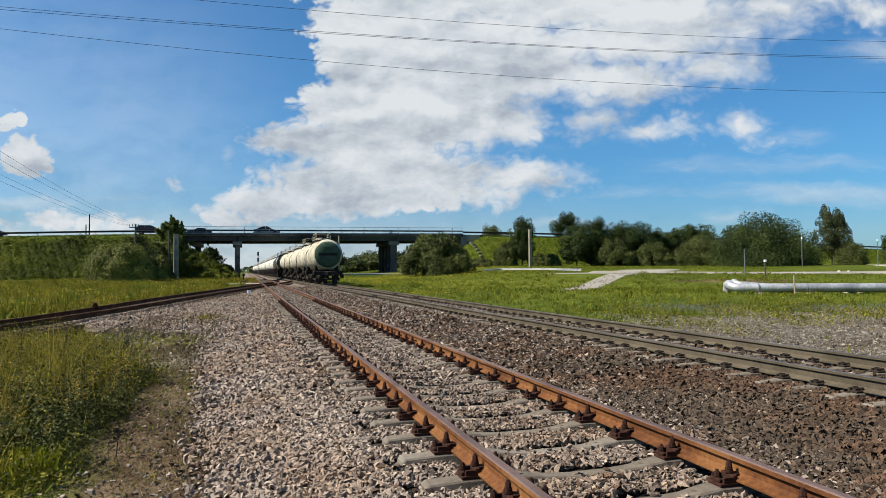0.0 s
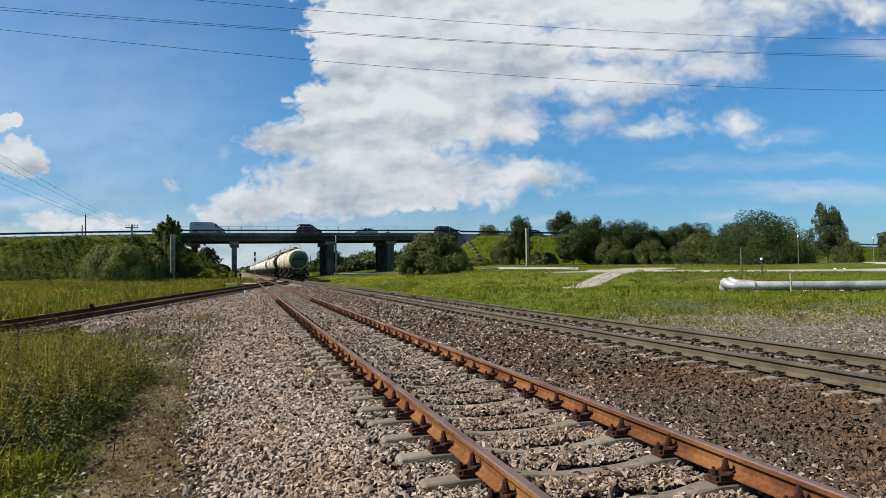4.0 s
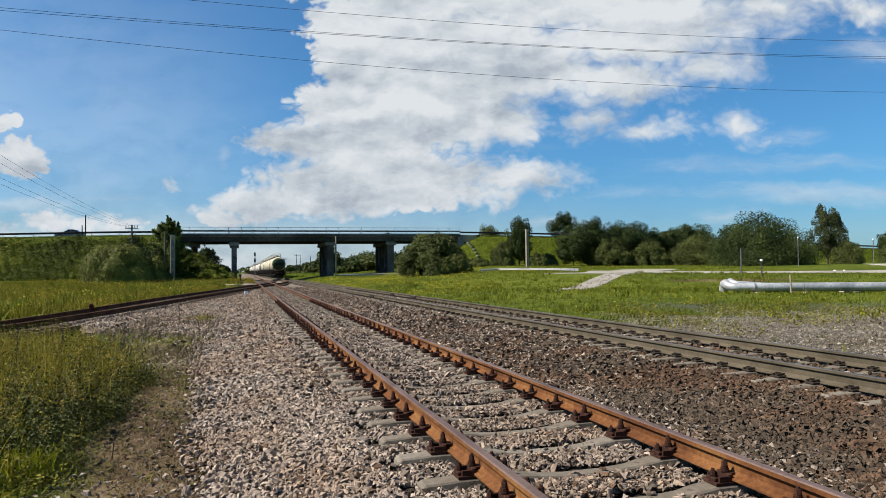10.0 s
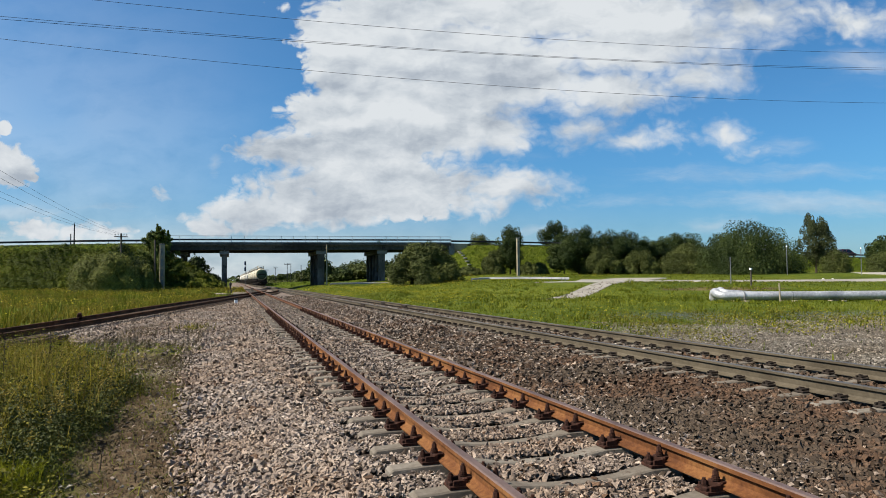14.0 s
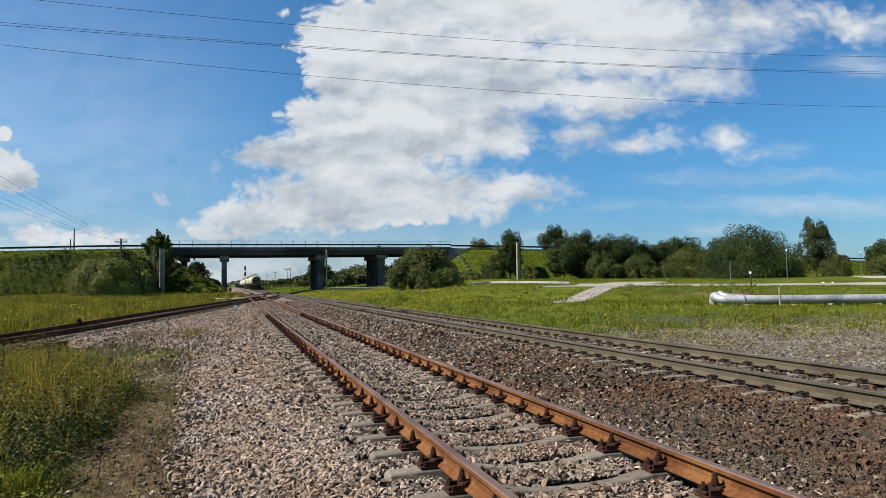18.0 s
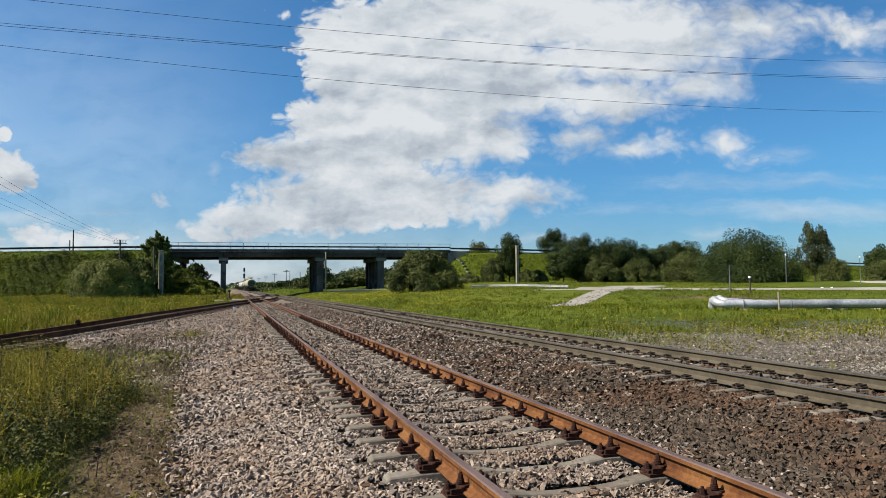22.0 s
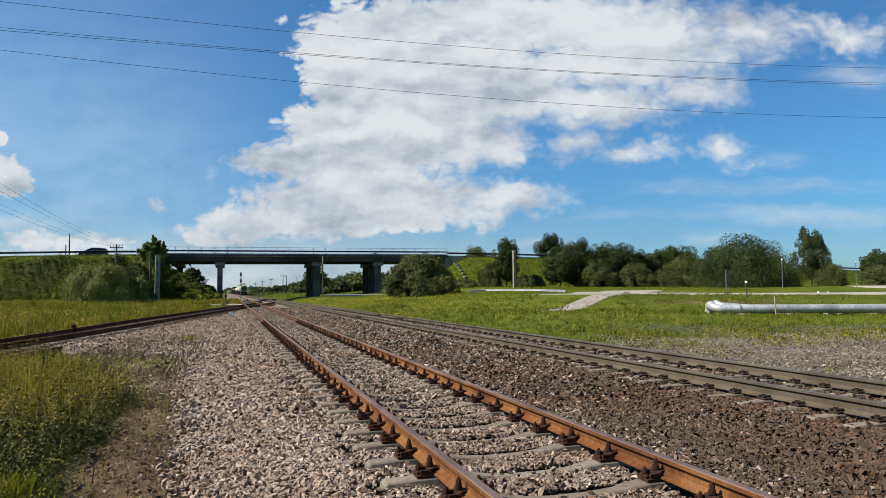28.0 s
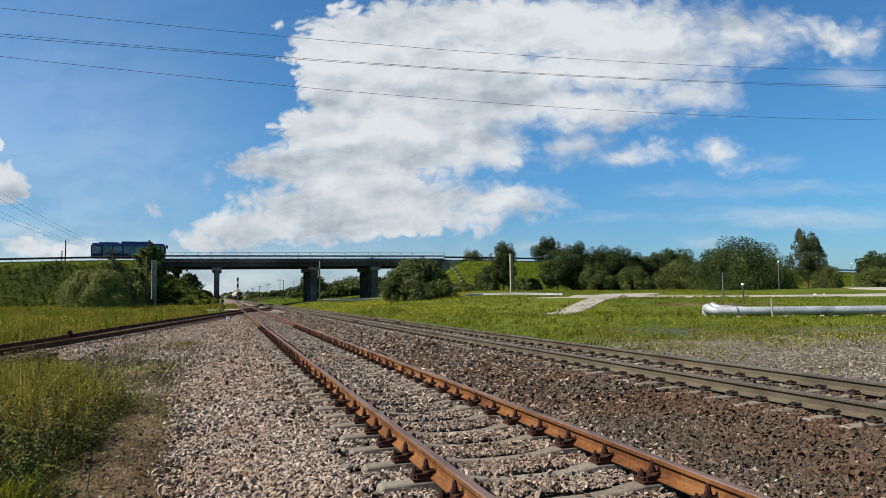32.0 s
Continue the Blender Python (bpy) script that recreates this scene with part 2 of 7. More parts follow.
M["chair"] = surface("dark rusted fastening", [(0, (0.0132, 0.0072, 0.0054)), (0.6, (0.042, 0.018, 0.012)), (1, (0.078, 0.033, 0.018))], 0.08, 0.85, 0.0, 0.3)
M["concrete"] = surface("weathered concrete sleeper", [(0, (0.0759, 0.0607, 0.0455)), (0.5, (0.131, 0.112, 0.0883)), (1, (0.193, 0.172, 0.141))], 0.4, 0.92, 0.0, 0.4, spots=(5, 0.6, (0.069, 0.0517, 0.0379)), spread=0.3)
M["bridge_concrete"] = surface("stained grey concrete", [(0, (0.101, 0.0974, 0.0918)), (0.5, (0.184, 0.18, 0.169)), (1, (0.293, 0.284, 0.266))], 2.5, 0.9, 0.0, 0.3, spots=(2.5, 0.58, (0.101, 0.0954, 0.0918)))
# darker copy of bridge concrete: shade under the deck is in its tone
M["girder_concrete"] = surface("stained girder concrete, darkened for shade", [(0, (0.036, 0.032, 0.027)), (0.5, (0.066, 0.060, 0.050)), (1, (0.115, 0.104, 0.086))], 2.5, 0.9, 0.0, 0.3, spots=(2.5, 0.56, (0.03, 0.028, 0.026)))
# pier concrete toned down by the shade that falls below the deck
M["pier_concrete"] = surface("weathered pier concrete, darkened for shade", [(0, (0.052, 0.047, 0.041)), (0.5, (0.098, 0.091, 0.080)), (1, (0.18, 0.168, 0.15))], 1.2, 0.9, 0.0, 0.3, spots=(2.0, 0.56, (0.045, 0.041, 0.037)))
M["pale_concrete"] = surface("pale concrete", [(0, (0.20, 0.168, 0.115)), (1, (0.37, 0.315, 0.225))], 1.0, 0.9, 0.0, 0.3, spots=(4, 0.63, (0.11, 0.095, 0.07)))
M["asphalt"] = surface("old asphalt", [(0, (0.06, 0.0588, 0.0552)), (1, (0.114, 0.111, 0.102))], 3.0, 0.9, 0.0, 0.2)
M["gravel_road"] = surface("pale gravel", [(0, (0.16, 0.145, 0.12)), (1, (0.29, 0.27, 0.23))], 2.0, 0.95, 0.0, 0.5)
# bed toned very dark: the shadow in the gaps between stones is painted
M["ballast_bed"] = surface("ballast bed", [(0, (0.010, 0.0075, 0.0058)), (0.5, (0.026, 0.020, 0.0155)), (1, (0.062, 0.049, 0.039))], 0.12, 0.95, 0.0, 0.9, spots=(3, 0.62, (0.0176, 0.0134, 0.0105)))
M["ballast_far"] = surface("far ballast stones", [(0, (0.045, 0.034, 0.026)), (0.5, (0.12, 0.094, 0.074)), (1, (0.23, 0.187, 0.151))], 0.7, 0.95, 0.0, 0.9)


def crushed(name, stops, tint, share):
    """Crushed stone: each piece of its own tone, drifts of another tint, dust on the faces."""
    m = bpy.data.materials.new(name)
    m.use_nodes = True
    n = Nodes(m.node_tree)
    at = n.node("ShaderNodeTexCoord").outputs["Object"]
    own = n.node("ShaderNodeNewGeometry").outputs["Random Per Island"]
    grain = n.noise(90.0, at, 6.0, 0.65)
    col = n.ramp(n.math("ADD", n.math("MULTIPLY", own, 0.72), n.math("MULTIPLY", n.smooth(grain, 0.3, 0.7), 0.28)), stops)
    drift = n.smooth(n.math("ADD", n.noise(0.55, at, 4.0, 0.6), n.math("MULTIPLY", own, 0.16)), 0.52, 0.72, 0.0, share)
    col = n.mix(drift, col, n.mix(1.0, col, tint, "MULTIPLY"))
    b = n.node("ShaderNodeBsdfPrincipled", ins={"Base Color": col, "Roughness": 0.88, "Specular IOR Level": 0.2})
    n.put(b.inputs["Normal"], n.node("ShaderNodeBump", ins={"Strength": 0.8, "Distance": 0.004, "Height": grain}))
    n.node("ShaderNodeOutputMaterial", ins={0: b.outputs[0]})
    return m


M["stone_grey"] = crushed("grey and pink crushed stone", [(0, (0.040, 0.031, 0.0235)), (0.3, (0.112, 0.087, 0.069)), (0.6, (0.19, 0.150, 0.120)), (0.88, (0.31, 0.258, 0.212)), (1, (0.56, 0.51, 0.44))], (0.80, 0.72, 0.64), 0.8)
M["stone_pink"] = crushed("pale pinkish grey crushed stone", [(0, (0.088, 0.066, 0.050)), (0.3, (0.19, 0.148, 0.115)), (0.65, (0.285, 0.228, 0.181)), (0.92, (0.42, 0.352, 0.288)), (1, (0.67, 0.615, 0.535))], (0.82, 0.72, 0.62), 0.8)
M["stone_brown"] = crushed("brown stained crushed stone", [(0, (0.025, 0.018, 0.0118)), (0.4, (0.050, 0.0358, 0.0238)), (0.85, (0.086, 0.063, 0.0425)), (1, (0.18, 0.143, 0.106))], (1.12, 0.77, 0.59), 0.65)
M["soil"] = surface("trodden soil and short grass", [(0, (0.03, 0.0216, 0.0132)), (0.45, (0.069, 0.051, 0.03)), (1, (0.12, 0.09, 0.054))], 0.5, 0.95, 0.0, 0.8)


def grassy(name, stops, trans=0.35, size=1.0):
    return surface(name, stops, size, 0.75, 0.0, 0.0, island=0.65, trans=trans)


def leafy(name, stops, trans=0.15, size=2.0):
    return surface(name, stops, size, 0.65, 0.0, 0.0, island=0.35, trans=trans)


M["grass_field"] = grassy("sunlit meadow grass", [(0, (0.030, 0.044, 0.0034)), (0.5, (0.089, 0.108, 0.0072)), (0.85, (0.146, 0.158, 0.012)), (1, (0.205, 0.195, 0.022))])
M["grass_dry"] = grassy("long dry grass and weeds", [(0, (0.045, 0.050, 0.005)), (0.45, (0.19, 0.175, 0.014)), (0.8, (0.34, 0.28, 0.030)), (1, (0.48, 0.38, 0.065))], 0.3)
M["weed_leaf"] = grassy("green weed leaves", [(0, (0.018, 0.020, 0.003)), (0.5, (0.105, 0.098, 0.011)), (1, (0.28, 0.24, 0.028))], 0.15)
M["flower"] = surface("yellow flowers", [(0, (0.33, 0.27, 0.018)), (1, (0.51, 0.42, 0.036))], 1.0, 0.6, 0, 0, island=0.6, trans=0.3)
M["leaf_bush"] = leafy("bush leaves", [(0, (0.026, 0.035, 0.007)), (0.5, (0.108, 0.118, 0.022)), (1, (0.27, 0.27, 0.056))], 0.08)
M["leaf_dark"] = leafy("dark tree leaves", [(0, (0.008, 0.015, 0.0038)), (0.5, (0.030, 0.045, 0.0095)), (1, (0.085, 0.104, 0.023))], 0.05)
M["leaf_bank"] = surface("low leafy ground cover", [(0, (0.017, 0.025, 0.0025)), (0.5, (0.062, 0.077, 0.0055)), (1, (0.165, 0.178, 0.014))], 2.5, 0.7, 0.0, 0.0, island=0.2, trans=0.14)
M["needle"] = grassy("dark conifer sprays", [(0, (0.0072, 0.0156, 0.006)), (1, (0.027, 0.045, 0.0132))], 0.1)
M["tie_wood"] = surface("tarred wooden sleeper", [(0, (0.03, 0.02, 0.013)), (1, (0.10, 0.068, 0.046))], 0.4, 0.9, 0, 0.4)
M["weed_straw"] = grassy("brownish seed grass", [(0, (0.065, 0.052, 0.011)), (0.5, (0.20, 0.150, 0.028)), (1, (0.40, 0.30, 0.07))], 0.3)
M["bark"] = surface("grey brown bark", [(0, (0.03, 0.024, 0.018)), (1, (0.084, 0.066, 0.048))], 0.5, 0.95, 0, 0.6)


# ---------------------------------------------------------------- building blocks
def part(name, bm, material, parent=None, label=""):
    me = bpy.data.meshes.new(name)
    bm.to_mesh(me)
    bm.free()
    return shaped(name, me, material, parent, label)


def shaped(name, me, material, parent=None, label=""):
    if material is not None and not me.materials:
        me.materials.append(material)
    ob = new(name, me)
    if parent is not None:
        ob.parent = parent
    if label:
        ob["label"] = label
    return ob


def mesh_of(name, verts, faces, smooth=False):
    me = bpy.data.meshes.new(name)
    me.from_pydata(np.asarray(verts).tolist() if not isinstance(verts, list) else verts, [], faces)
    if smooth:
        me.polygons.foreach_set("use_smooth", [True] * len(me.polygons))
    return me


def fast_mesh(name, verts, tris):
    """A mesh of triangles from arrays."""
    verts, tris = np.asarray(verts, np.float32), np.asarray(tris, np.int32)
    me = bpy.data.meshes.new(name)
    me.vertices.add(len(verts))
    me.vertices.foreach_set("co", verts.ravel())
    me.loops.add(tris.size)
    me.loops.foreach_set("vertex_index", tris.ravel())
    me.polygons.add(len(tris))
    me.polygons.foreach_set("loop_start", np.arange(0, tris.size, 3, dtype=np.int32))
    me.polygons.foreach_set("loop_total", np.full(len(tris), 3, np.int32))
    me.update(calc_edges=True)
    me.shade_flat()
    return me


def thing(name, x=0.0, y=0.0, z=0.0, rz=0.0, **tags):
    ob = new(name)
    ob.matrix_basis = pose(x, y, z, 0, 0, rz)
    return tagged(ob, **tags)


def box(bm, c, s, bevel=0.0, m=None):
    r = bmesh.ops.create_cube(bm, size=1.0, matrix=(m or Matrix()) @ Matrix.Translation(c) @ Matrix.Diagonal((*s, 1)))
    if bevel:
        edges = list({e for v in r["verts"] for e in v.link_edges})
        bmesh.ops.bevel(bm, geom=edges, offset=bevel, segments=1, affect="EDGES")
    return bm


def rod(bm, a, b, r, r2=None, n=10):
    a, b = Vector(a), Vector(b)
    m = Matrix.Translation((a + b) / 2) @ (b - a).to_track_quat("Z", "Y").to_matrix().to_4x4()
    bmesh.ops.create_cone(bm, cap_ends=True, segments=n, radius1=r, radius2=r if r2 is None else r2, depth=(b - a).length, matrix=m)
    return bm


def sweep(profile, path, closed=True, caps=True):
    """Verts and faces of a profile (across, up) carried along a level path of (x, y, z)."""
    verts, faces, k = [], [], len(profile)
    for i, p in enumerate(path):
        a, b = path[max(i - 1, 0)], path[min(i + 1, len(path) - 1)]
        t = Vector((b[0] - a[0], b[1] - a[1], 0)).normalized()
        side = Vector((t.y, -t.x, 0))
        for s, h in profile:
            verts.append((p[0] + side.x * s, p[1] + side.y * s, p[2] + h))
    for i in range(len(path) - 1):
        for j in range(k if closed else k - 1):
            a, b = i * k + j, i * k + (j + 1) % k
            faces.append((a, b, b + k, a + k))
    if caps and closed:
        faces.append(tuple(range(k))[::-1])
        faces.append(tuple(range((len(path) - 1) * k, len(path) * k)))
    return verts, faces


rng = np.random.default_rng(7)


def step(a, b, v):
    t = np.clip((np.asarray(v, float) - a) / (b - a), 0, 1)
    return t * t * (3 - 2 * t)


# ---------------------------------------------------------------- the lie of the land
def siding_x(y):
    """The near rail of the siding that comes in from the left and crosses to the main line."""
    y = np.asarray(y, float)
    return 0.3 + 0.165 * (y - 54.7) - 0.00087 * np.maximum(0, 40 - y) ** 2


def crest(x):
    return np.interp(x, [-600, -120, -60, -36, -20, -9, 39, 48, 60, 94, 130, 160, 260, 600], [0.5, 5.6, 6.7, 7.1, 7.55, 7.7, 7.95, 7.9, 7.75, 7.2, 5.7, 5.0, 3.0, 0.8])


def natural(x, y):
    x, y = np.asarray(x, float), np.asarray(y, float)
    r = np.hypot(x, y)
    z = -0.28 + 0.55 * step(60, 112, y) * (x < 4) + 0.0 * x
    right = step(9, 16, x)
    z = z + right * (0.06 + 0.45 * step(20, 80, y) * step(60, 20, x) + 1.0 * step(52, 72, r) * step(16, 34, x) + 1.0 * step(76, 118, r) * step(28, 44, x))
    z = z + 0.35 * step(90, 118, y) * step(9, 13, x)
    z = z - 0.12 * step(300, 900, r)
    return z


def ground_z(x, y):
    x, y = np.asarray(x, float), np.asarray(y, float)
    z = natural(x, y)
    c = crest(x)
    front = (119.2 - y) / 1.55
    back = (y - 133.0) / 1.6
    open_end = 4.0 * step(98, 106, y)
    end = np.minimum((x + 9.3 + open_end) / 1.75, (39.3 + open_end - x) / 1.75)
    fall = np.hypot(np.maximum(np.maximum(front, back), 0), np.maximum(end, 0))
    bank = c - fall
    # soften the shoulder and the foot
    return np.where(bank > z, np.maximum(z, bank - 0.25 * np.exp(-fall * 1.2)), z)


def build_ground():
    def lines(dense, far):
        out = list(np.arange(dense[0], dense[1], dense[2]))
        v, s = out[-1], dense[2]
        while v < far:
            s *= 1.12
            v += s
            out.append(v)
        v, s, low = out[0], dense[2], []
        while v > -far:
            s *= 1.12
            v -= s
            low.append(v)
        return np.array(low[::-1] + out)
    xs = np.unique(np.concatenate([lines((-14, 24, 0.6), 4500), np.arange(-70, 160, 1.6)]))
    ys = np.unique(np.concatenate([lines((-8, 40, 0.8), 4500), np.arange(100, 150, 0.9)]))
    gx, gy = np.meshgrid(xs, ys)
    gz = ground_z(gx, gy)
    rough = np.array([noise.fractal((a * 0.35, b * 0.35, 0.0), 1.0, 2.0, 3) for a, b in zip(gx.ravel(), gy.ravel())]).reshape(gx.shape)
    bank = gz > natural(gx, gy) + 0.3
    corridor = (gx > -1.0) & (gx < 10.5)
    gz = gz + rough * np.where(bank, 0.16, np.where(corridor, 0.0, 0.05))
    gz = np.where((gx > siding_x(gy) - 2.0) & (gx < 9.2) & (gy > 22), np.minimum(gz, -0.38), gz)
    gz = np.where((gx > 0.0) & (gx < 9.2) & (gy > -41), np.minimum(gz, -0.38), gz)
    verts = np.stack([gx, gy, gz], -1).reshape(-1, 3)
    w, h = len(xs), len(ys)
    i = (np.arange(h - 1)[:, None] * w + np.arange(w - 1)[None]).ravel()
    tris = np.concatenate([np.stack([i, i + 1, i + w + 1], 1), np.stack([i, i + w + 1, i + w], 1)])
    me = fast_mesh("ground", verts, tris)
    me.polygons.foreach_set("use_smooth", [True] * len(me.polygons))
    m = bpy.data.materials.new("meadow ground")
    m.use_nodes = True
    n = Nodes(m.node_tree)
    at = n.node("ShaderNodeTexCoord").outputs["Object"]
    p = n.node("ShaderNodeSeparateXYZ", ins={0: at}).outputs
    big, mid, fine = n.noise(0.06, at, 4), n.noise(0.7, at, 5, 0.65), n.noise(9.0, at, 6, 0.7)
    f = n.math("ADD", n.math("MULTIPLY", big, 0.35), n.math("ADD", n.math("MULTIPLY", mid, 0.35), n.math("MULTIPLY", fine, 0.3)))
    grass = n.ramp(n.smooth(f, 0.33, 0.67), [(0, (0.0229, 0.0331, 0.00459)), (0.4, (0.051, 0.0688, 0.00663)), (0.75, (0.0842, 0.0994, 0.0102)), (1, (0.117, 0.115, 0.0204))])
    soil = n.ramp(n.smooth(n.math("ADD", n.math("MULTIPLY", mid, 0.5), n.math("MULTIPLY", fine, 0.5)), 0.3, 0.7),
                  [(0, (0.022, 0.014, 0.008)), (0.5, (0.078, 0.052, 0.029)), (1, (0.16, 0.115, 0.070))])
    # a worn path beside the ballast, and a stony strip beyond the main line
    edge = n.math("ADD", n.math("ADD", p[0], 0.55), n.math("MULTIPLY", p[1], 0.08))
    worn = n.math("MULTIPLY", n.smooth(n.math("ADD", edge, n.math("MULTIPLY", mid, 0.8)), -0.1, 0.5), n.smooth(p[1], 24.0, 13.0))
    worn = n.math("MULTIPLY", worn, n.smooth(p[0], 9.0, 8.0))
    stony = n.math("MULTIPLY", n.smooth(p[0], 9.2, 9.8), n.smooth(n.math("ADD", p[1], n.math("MULTIPLY", mid, 5.0)), 20.5, 18.5))
    stony = n.math("MULTIPLY", stony, n.smooth(n.math("SUBTRACT", p[0], n.math("MULTIPLY", mid, 6.0)), 19.0, 17.0))
    gravel = n.ramp(n.smooth(fine, 0.3, 0.7), [(0, (0.03, 0.024, 0.018)), (0.5, (0.072, 0.060, 0.046)), (1, (0.14, 0.122, 0.098))])
    ex = n.math("DIVIDE", n.math("SUBTRACT", p[0], 39.5), 5.0)
    ey = n.math("DIVIDE", n.math("SUBTRACT", n.math("ADD", p[1], n.math("MULTIPLY", p[0], 0.55)), 69.4), 2.2)
    bare = n.smooth(n.math("ADD", n.math("ADD", n.math("MULTIPLY", ex, ex), n.math("MULTIPLY", ey, ey)), n.math("MULTIPLY", mid, 1.6)), 1.9, 1.2, 0.0, 0.85)
    col = n.mix(bare, n.mix(stony, n.mix(worn, grass, soil), gravel), soil)
    b = n.node("ShaderNodeBsdfPrincipled", ins={"Base Color": col, "Roughness": 0.95, "Specular IOR Level": 0.05})
    n.put(b.inputs["Normal"], n.node("ShaderNodeBump", ins={"Strength": 0.7, "Distance": 0.06, "Height": fine}))
    n.node("ShaderNodeOutputMaterial", ins={0: b.outputs[0]})
    tagged(shaped("ground", me, m), "green meadow ground rising to grassy road embankments", "ground", kind="structure")


build_ground()


# ---------------------------------------------------------------- ballast
T1_TURN = 0.0065          # the near track runs a little askew to the main line
T1 = (1.61, 3.203)        # its rails at y = 0
T2 = (6.89, 8.483)        # rails of the main line


def bed_z(x, y):
    """Height of the ballast across the near track and the main line."""
    x, y = np.asarray(x, float), np.asarray(y, float)
    xx = x - T1_TURN * y * step(8, 4, x)
    z = np.interp(xx, [-3, -0.9, 0.2, 0.95, 1.2, 3.7, 3.95, 4.9, 5.5, 6.15, 9.25, 9.6, 10.6], [-0.27, -0.25, -0.14, -0.058, -0.046, -0.046, -0.062, -0.16, -0.13, -0.050, -0.052, -0.12, -0.45])
    yard = np.clip(1 - (x - siding_x(y) + 2.2) / 0.8, 0, 1) * 0.3
    return np.where((y > 15) & (x < 0.9), z + (np.maximum(z, -0.12 - yard) - z) * step(15, 25, y), z)


def bed_left(y):
    y = np.asarray(y, float)
    near = 0.12 - 0.06 * y
    return np.where(y < 16, near, near + (siding_x(y) - 2.4 - near) * step(18.5, 27, y)) * (y < 62) + np.where(y >= 62, np.minimum(-0.6, siding_x(y) - 2.4), 0)


def build_bed():
    ys = np.concatenate([np.arange(-40, -6, 1.0), np.arange(-6, 30, 0.25), np.arange(30, 120, 1.0), np.arange(120, 700, 8)])
    k = 90
    verts = []
    for y in ys:
        left = max(float(bed_left(y)), -9.0)
        for x in np.linspace(left, 10.5, k):
            z = float(bed_z(x, y))
            if y < 40:
                z += 0.02 * noise.fractal((x * 3, y * 3, 1.0), 1.0, 2.0, 3)
            if x < left + 0.4:
                z = min(z, -0.3)
            verts.append((x, y, z - (0.035 if x < 3.9 else 0.06)))
    i = (np.arange(len(ys) - 1)[:, None] * k + np.arange(k - 1)[None]).ravel()
    tris = np.concatenate([np.stack([i, i + 1, i + k + 1], 1), np.stack([i, i + k + 1, i + k], 1)])
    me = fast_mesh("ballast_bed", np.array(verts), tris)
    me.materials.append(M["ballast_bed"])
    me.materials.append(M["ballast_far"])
    # near rows take the shadow-dark bed, far rows the stones' mean tone
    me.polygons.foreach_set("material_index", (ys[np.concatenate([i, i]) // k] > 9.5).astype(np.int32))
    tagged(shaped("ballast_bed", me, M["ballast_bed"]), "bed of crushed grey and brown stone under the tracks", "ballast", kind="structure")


build_bed()


def stone_cloud(name, xs, ys, zs, sizes, material, label, blocky=False):
    """Many crushed stones in one mesh."""
    if blocky:
        # a broken block: four feet, a smaller slanting top
        form = np.array([(-1, -0.85, -0.8), (1, -0.85, -0.8), (1, 0.85, -0.8), (-1, 0.85, -0.8), (-0.72, -0.5, 0.62), (0.66, -0.62, 0.7), (0.74, 0.5, 0.6), (-0.6, 0.62, 0.72)], float)
        tri = np.array([(0, 1, 5), (0, 5, 4), (1, 2, 6), (1, 6, 5), (2, 3, 7), (2, 7, 6), (3, 0, 4), (3, 4, 7), (4, 5, 6), (4, 6, 7)])
    else:
        # a split stone: four feet, a ridge, four slanting faces
        form = np.array([(-1, -0.9, -0.8), (1, -0.9, -0.8), (1, 0.9, -0.8), (-1, 0.9, -0.8), (-0.62, -0.3, 0.75), (0.62, 0.3, 0.75)], float)
        tri = np.array([(0, 1, 4), (1, 5, 4), (1, 2, 5), (2, 3, 5), (3, 4, 5), (3, 0, 4)])
    k = len(form)
    shapes = form[None] * rng.uniform(0.75, 1.2, (90, k, 1)) + rng.normal(0, 0.19, (90, k, 3))
    shapes *= rng.uniform(0.7, 1.2, (90, 1, 3)) * np.array([1.6, 0.92, 0.72])
    n = len(xs)
    s = shapes[rng.integers(0, 90, n)]
    a, b, c = rng.uniform(0, 2 * math.pi, n), rng.normal(0, 0.62, n), rng.normal(0, 0.62, n)
    ca, sa, cb, sb, cc, sc = np.cos(a), np.sin(a), np.cos(b), np.sin(b), np.cos(c), np.sin(c)
    R = np.stack([ca * cb, ca * sb * sc - sa * cc, ca * sb * cc + sa * sc, sa * cb, sa * sb * sc + ca * cc, sa * sb * cc - ca * sc, -sb, cb * sc, cb * cc], 1).reshape(n, 3, 3)
    v = np.einsum("nij,nkj->nki", R, s) * sizes[:, None, None] + np.stack([xs, ys, zs], 1)[:, None]
    f = tri[None] + (np.arange(n) * k)[:, None, None]
    ob = shaped(name, fast_mesh(name, v.reshape(-1, 3), f.reshape(-1, 3)), material)
    return tagged(ob, label, "stones", kind="stuff")


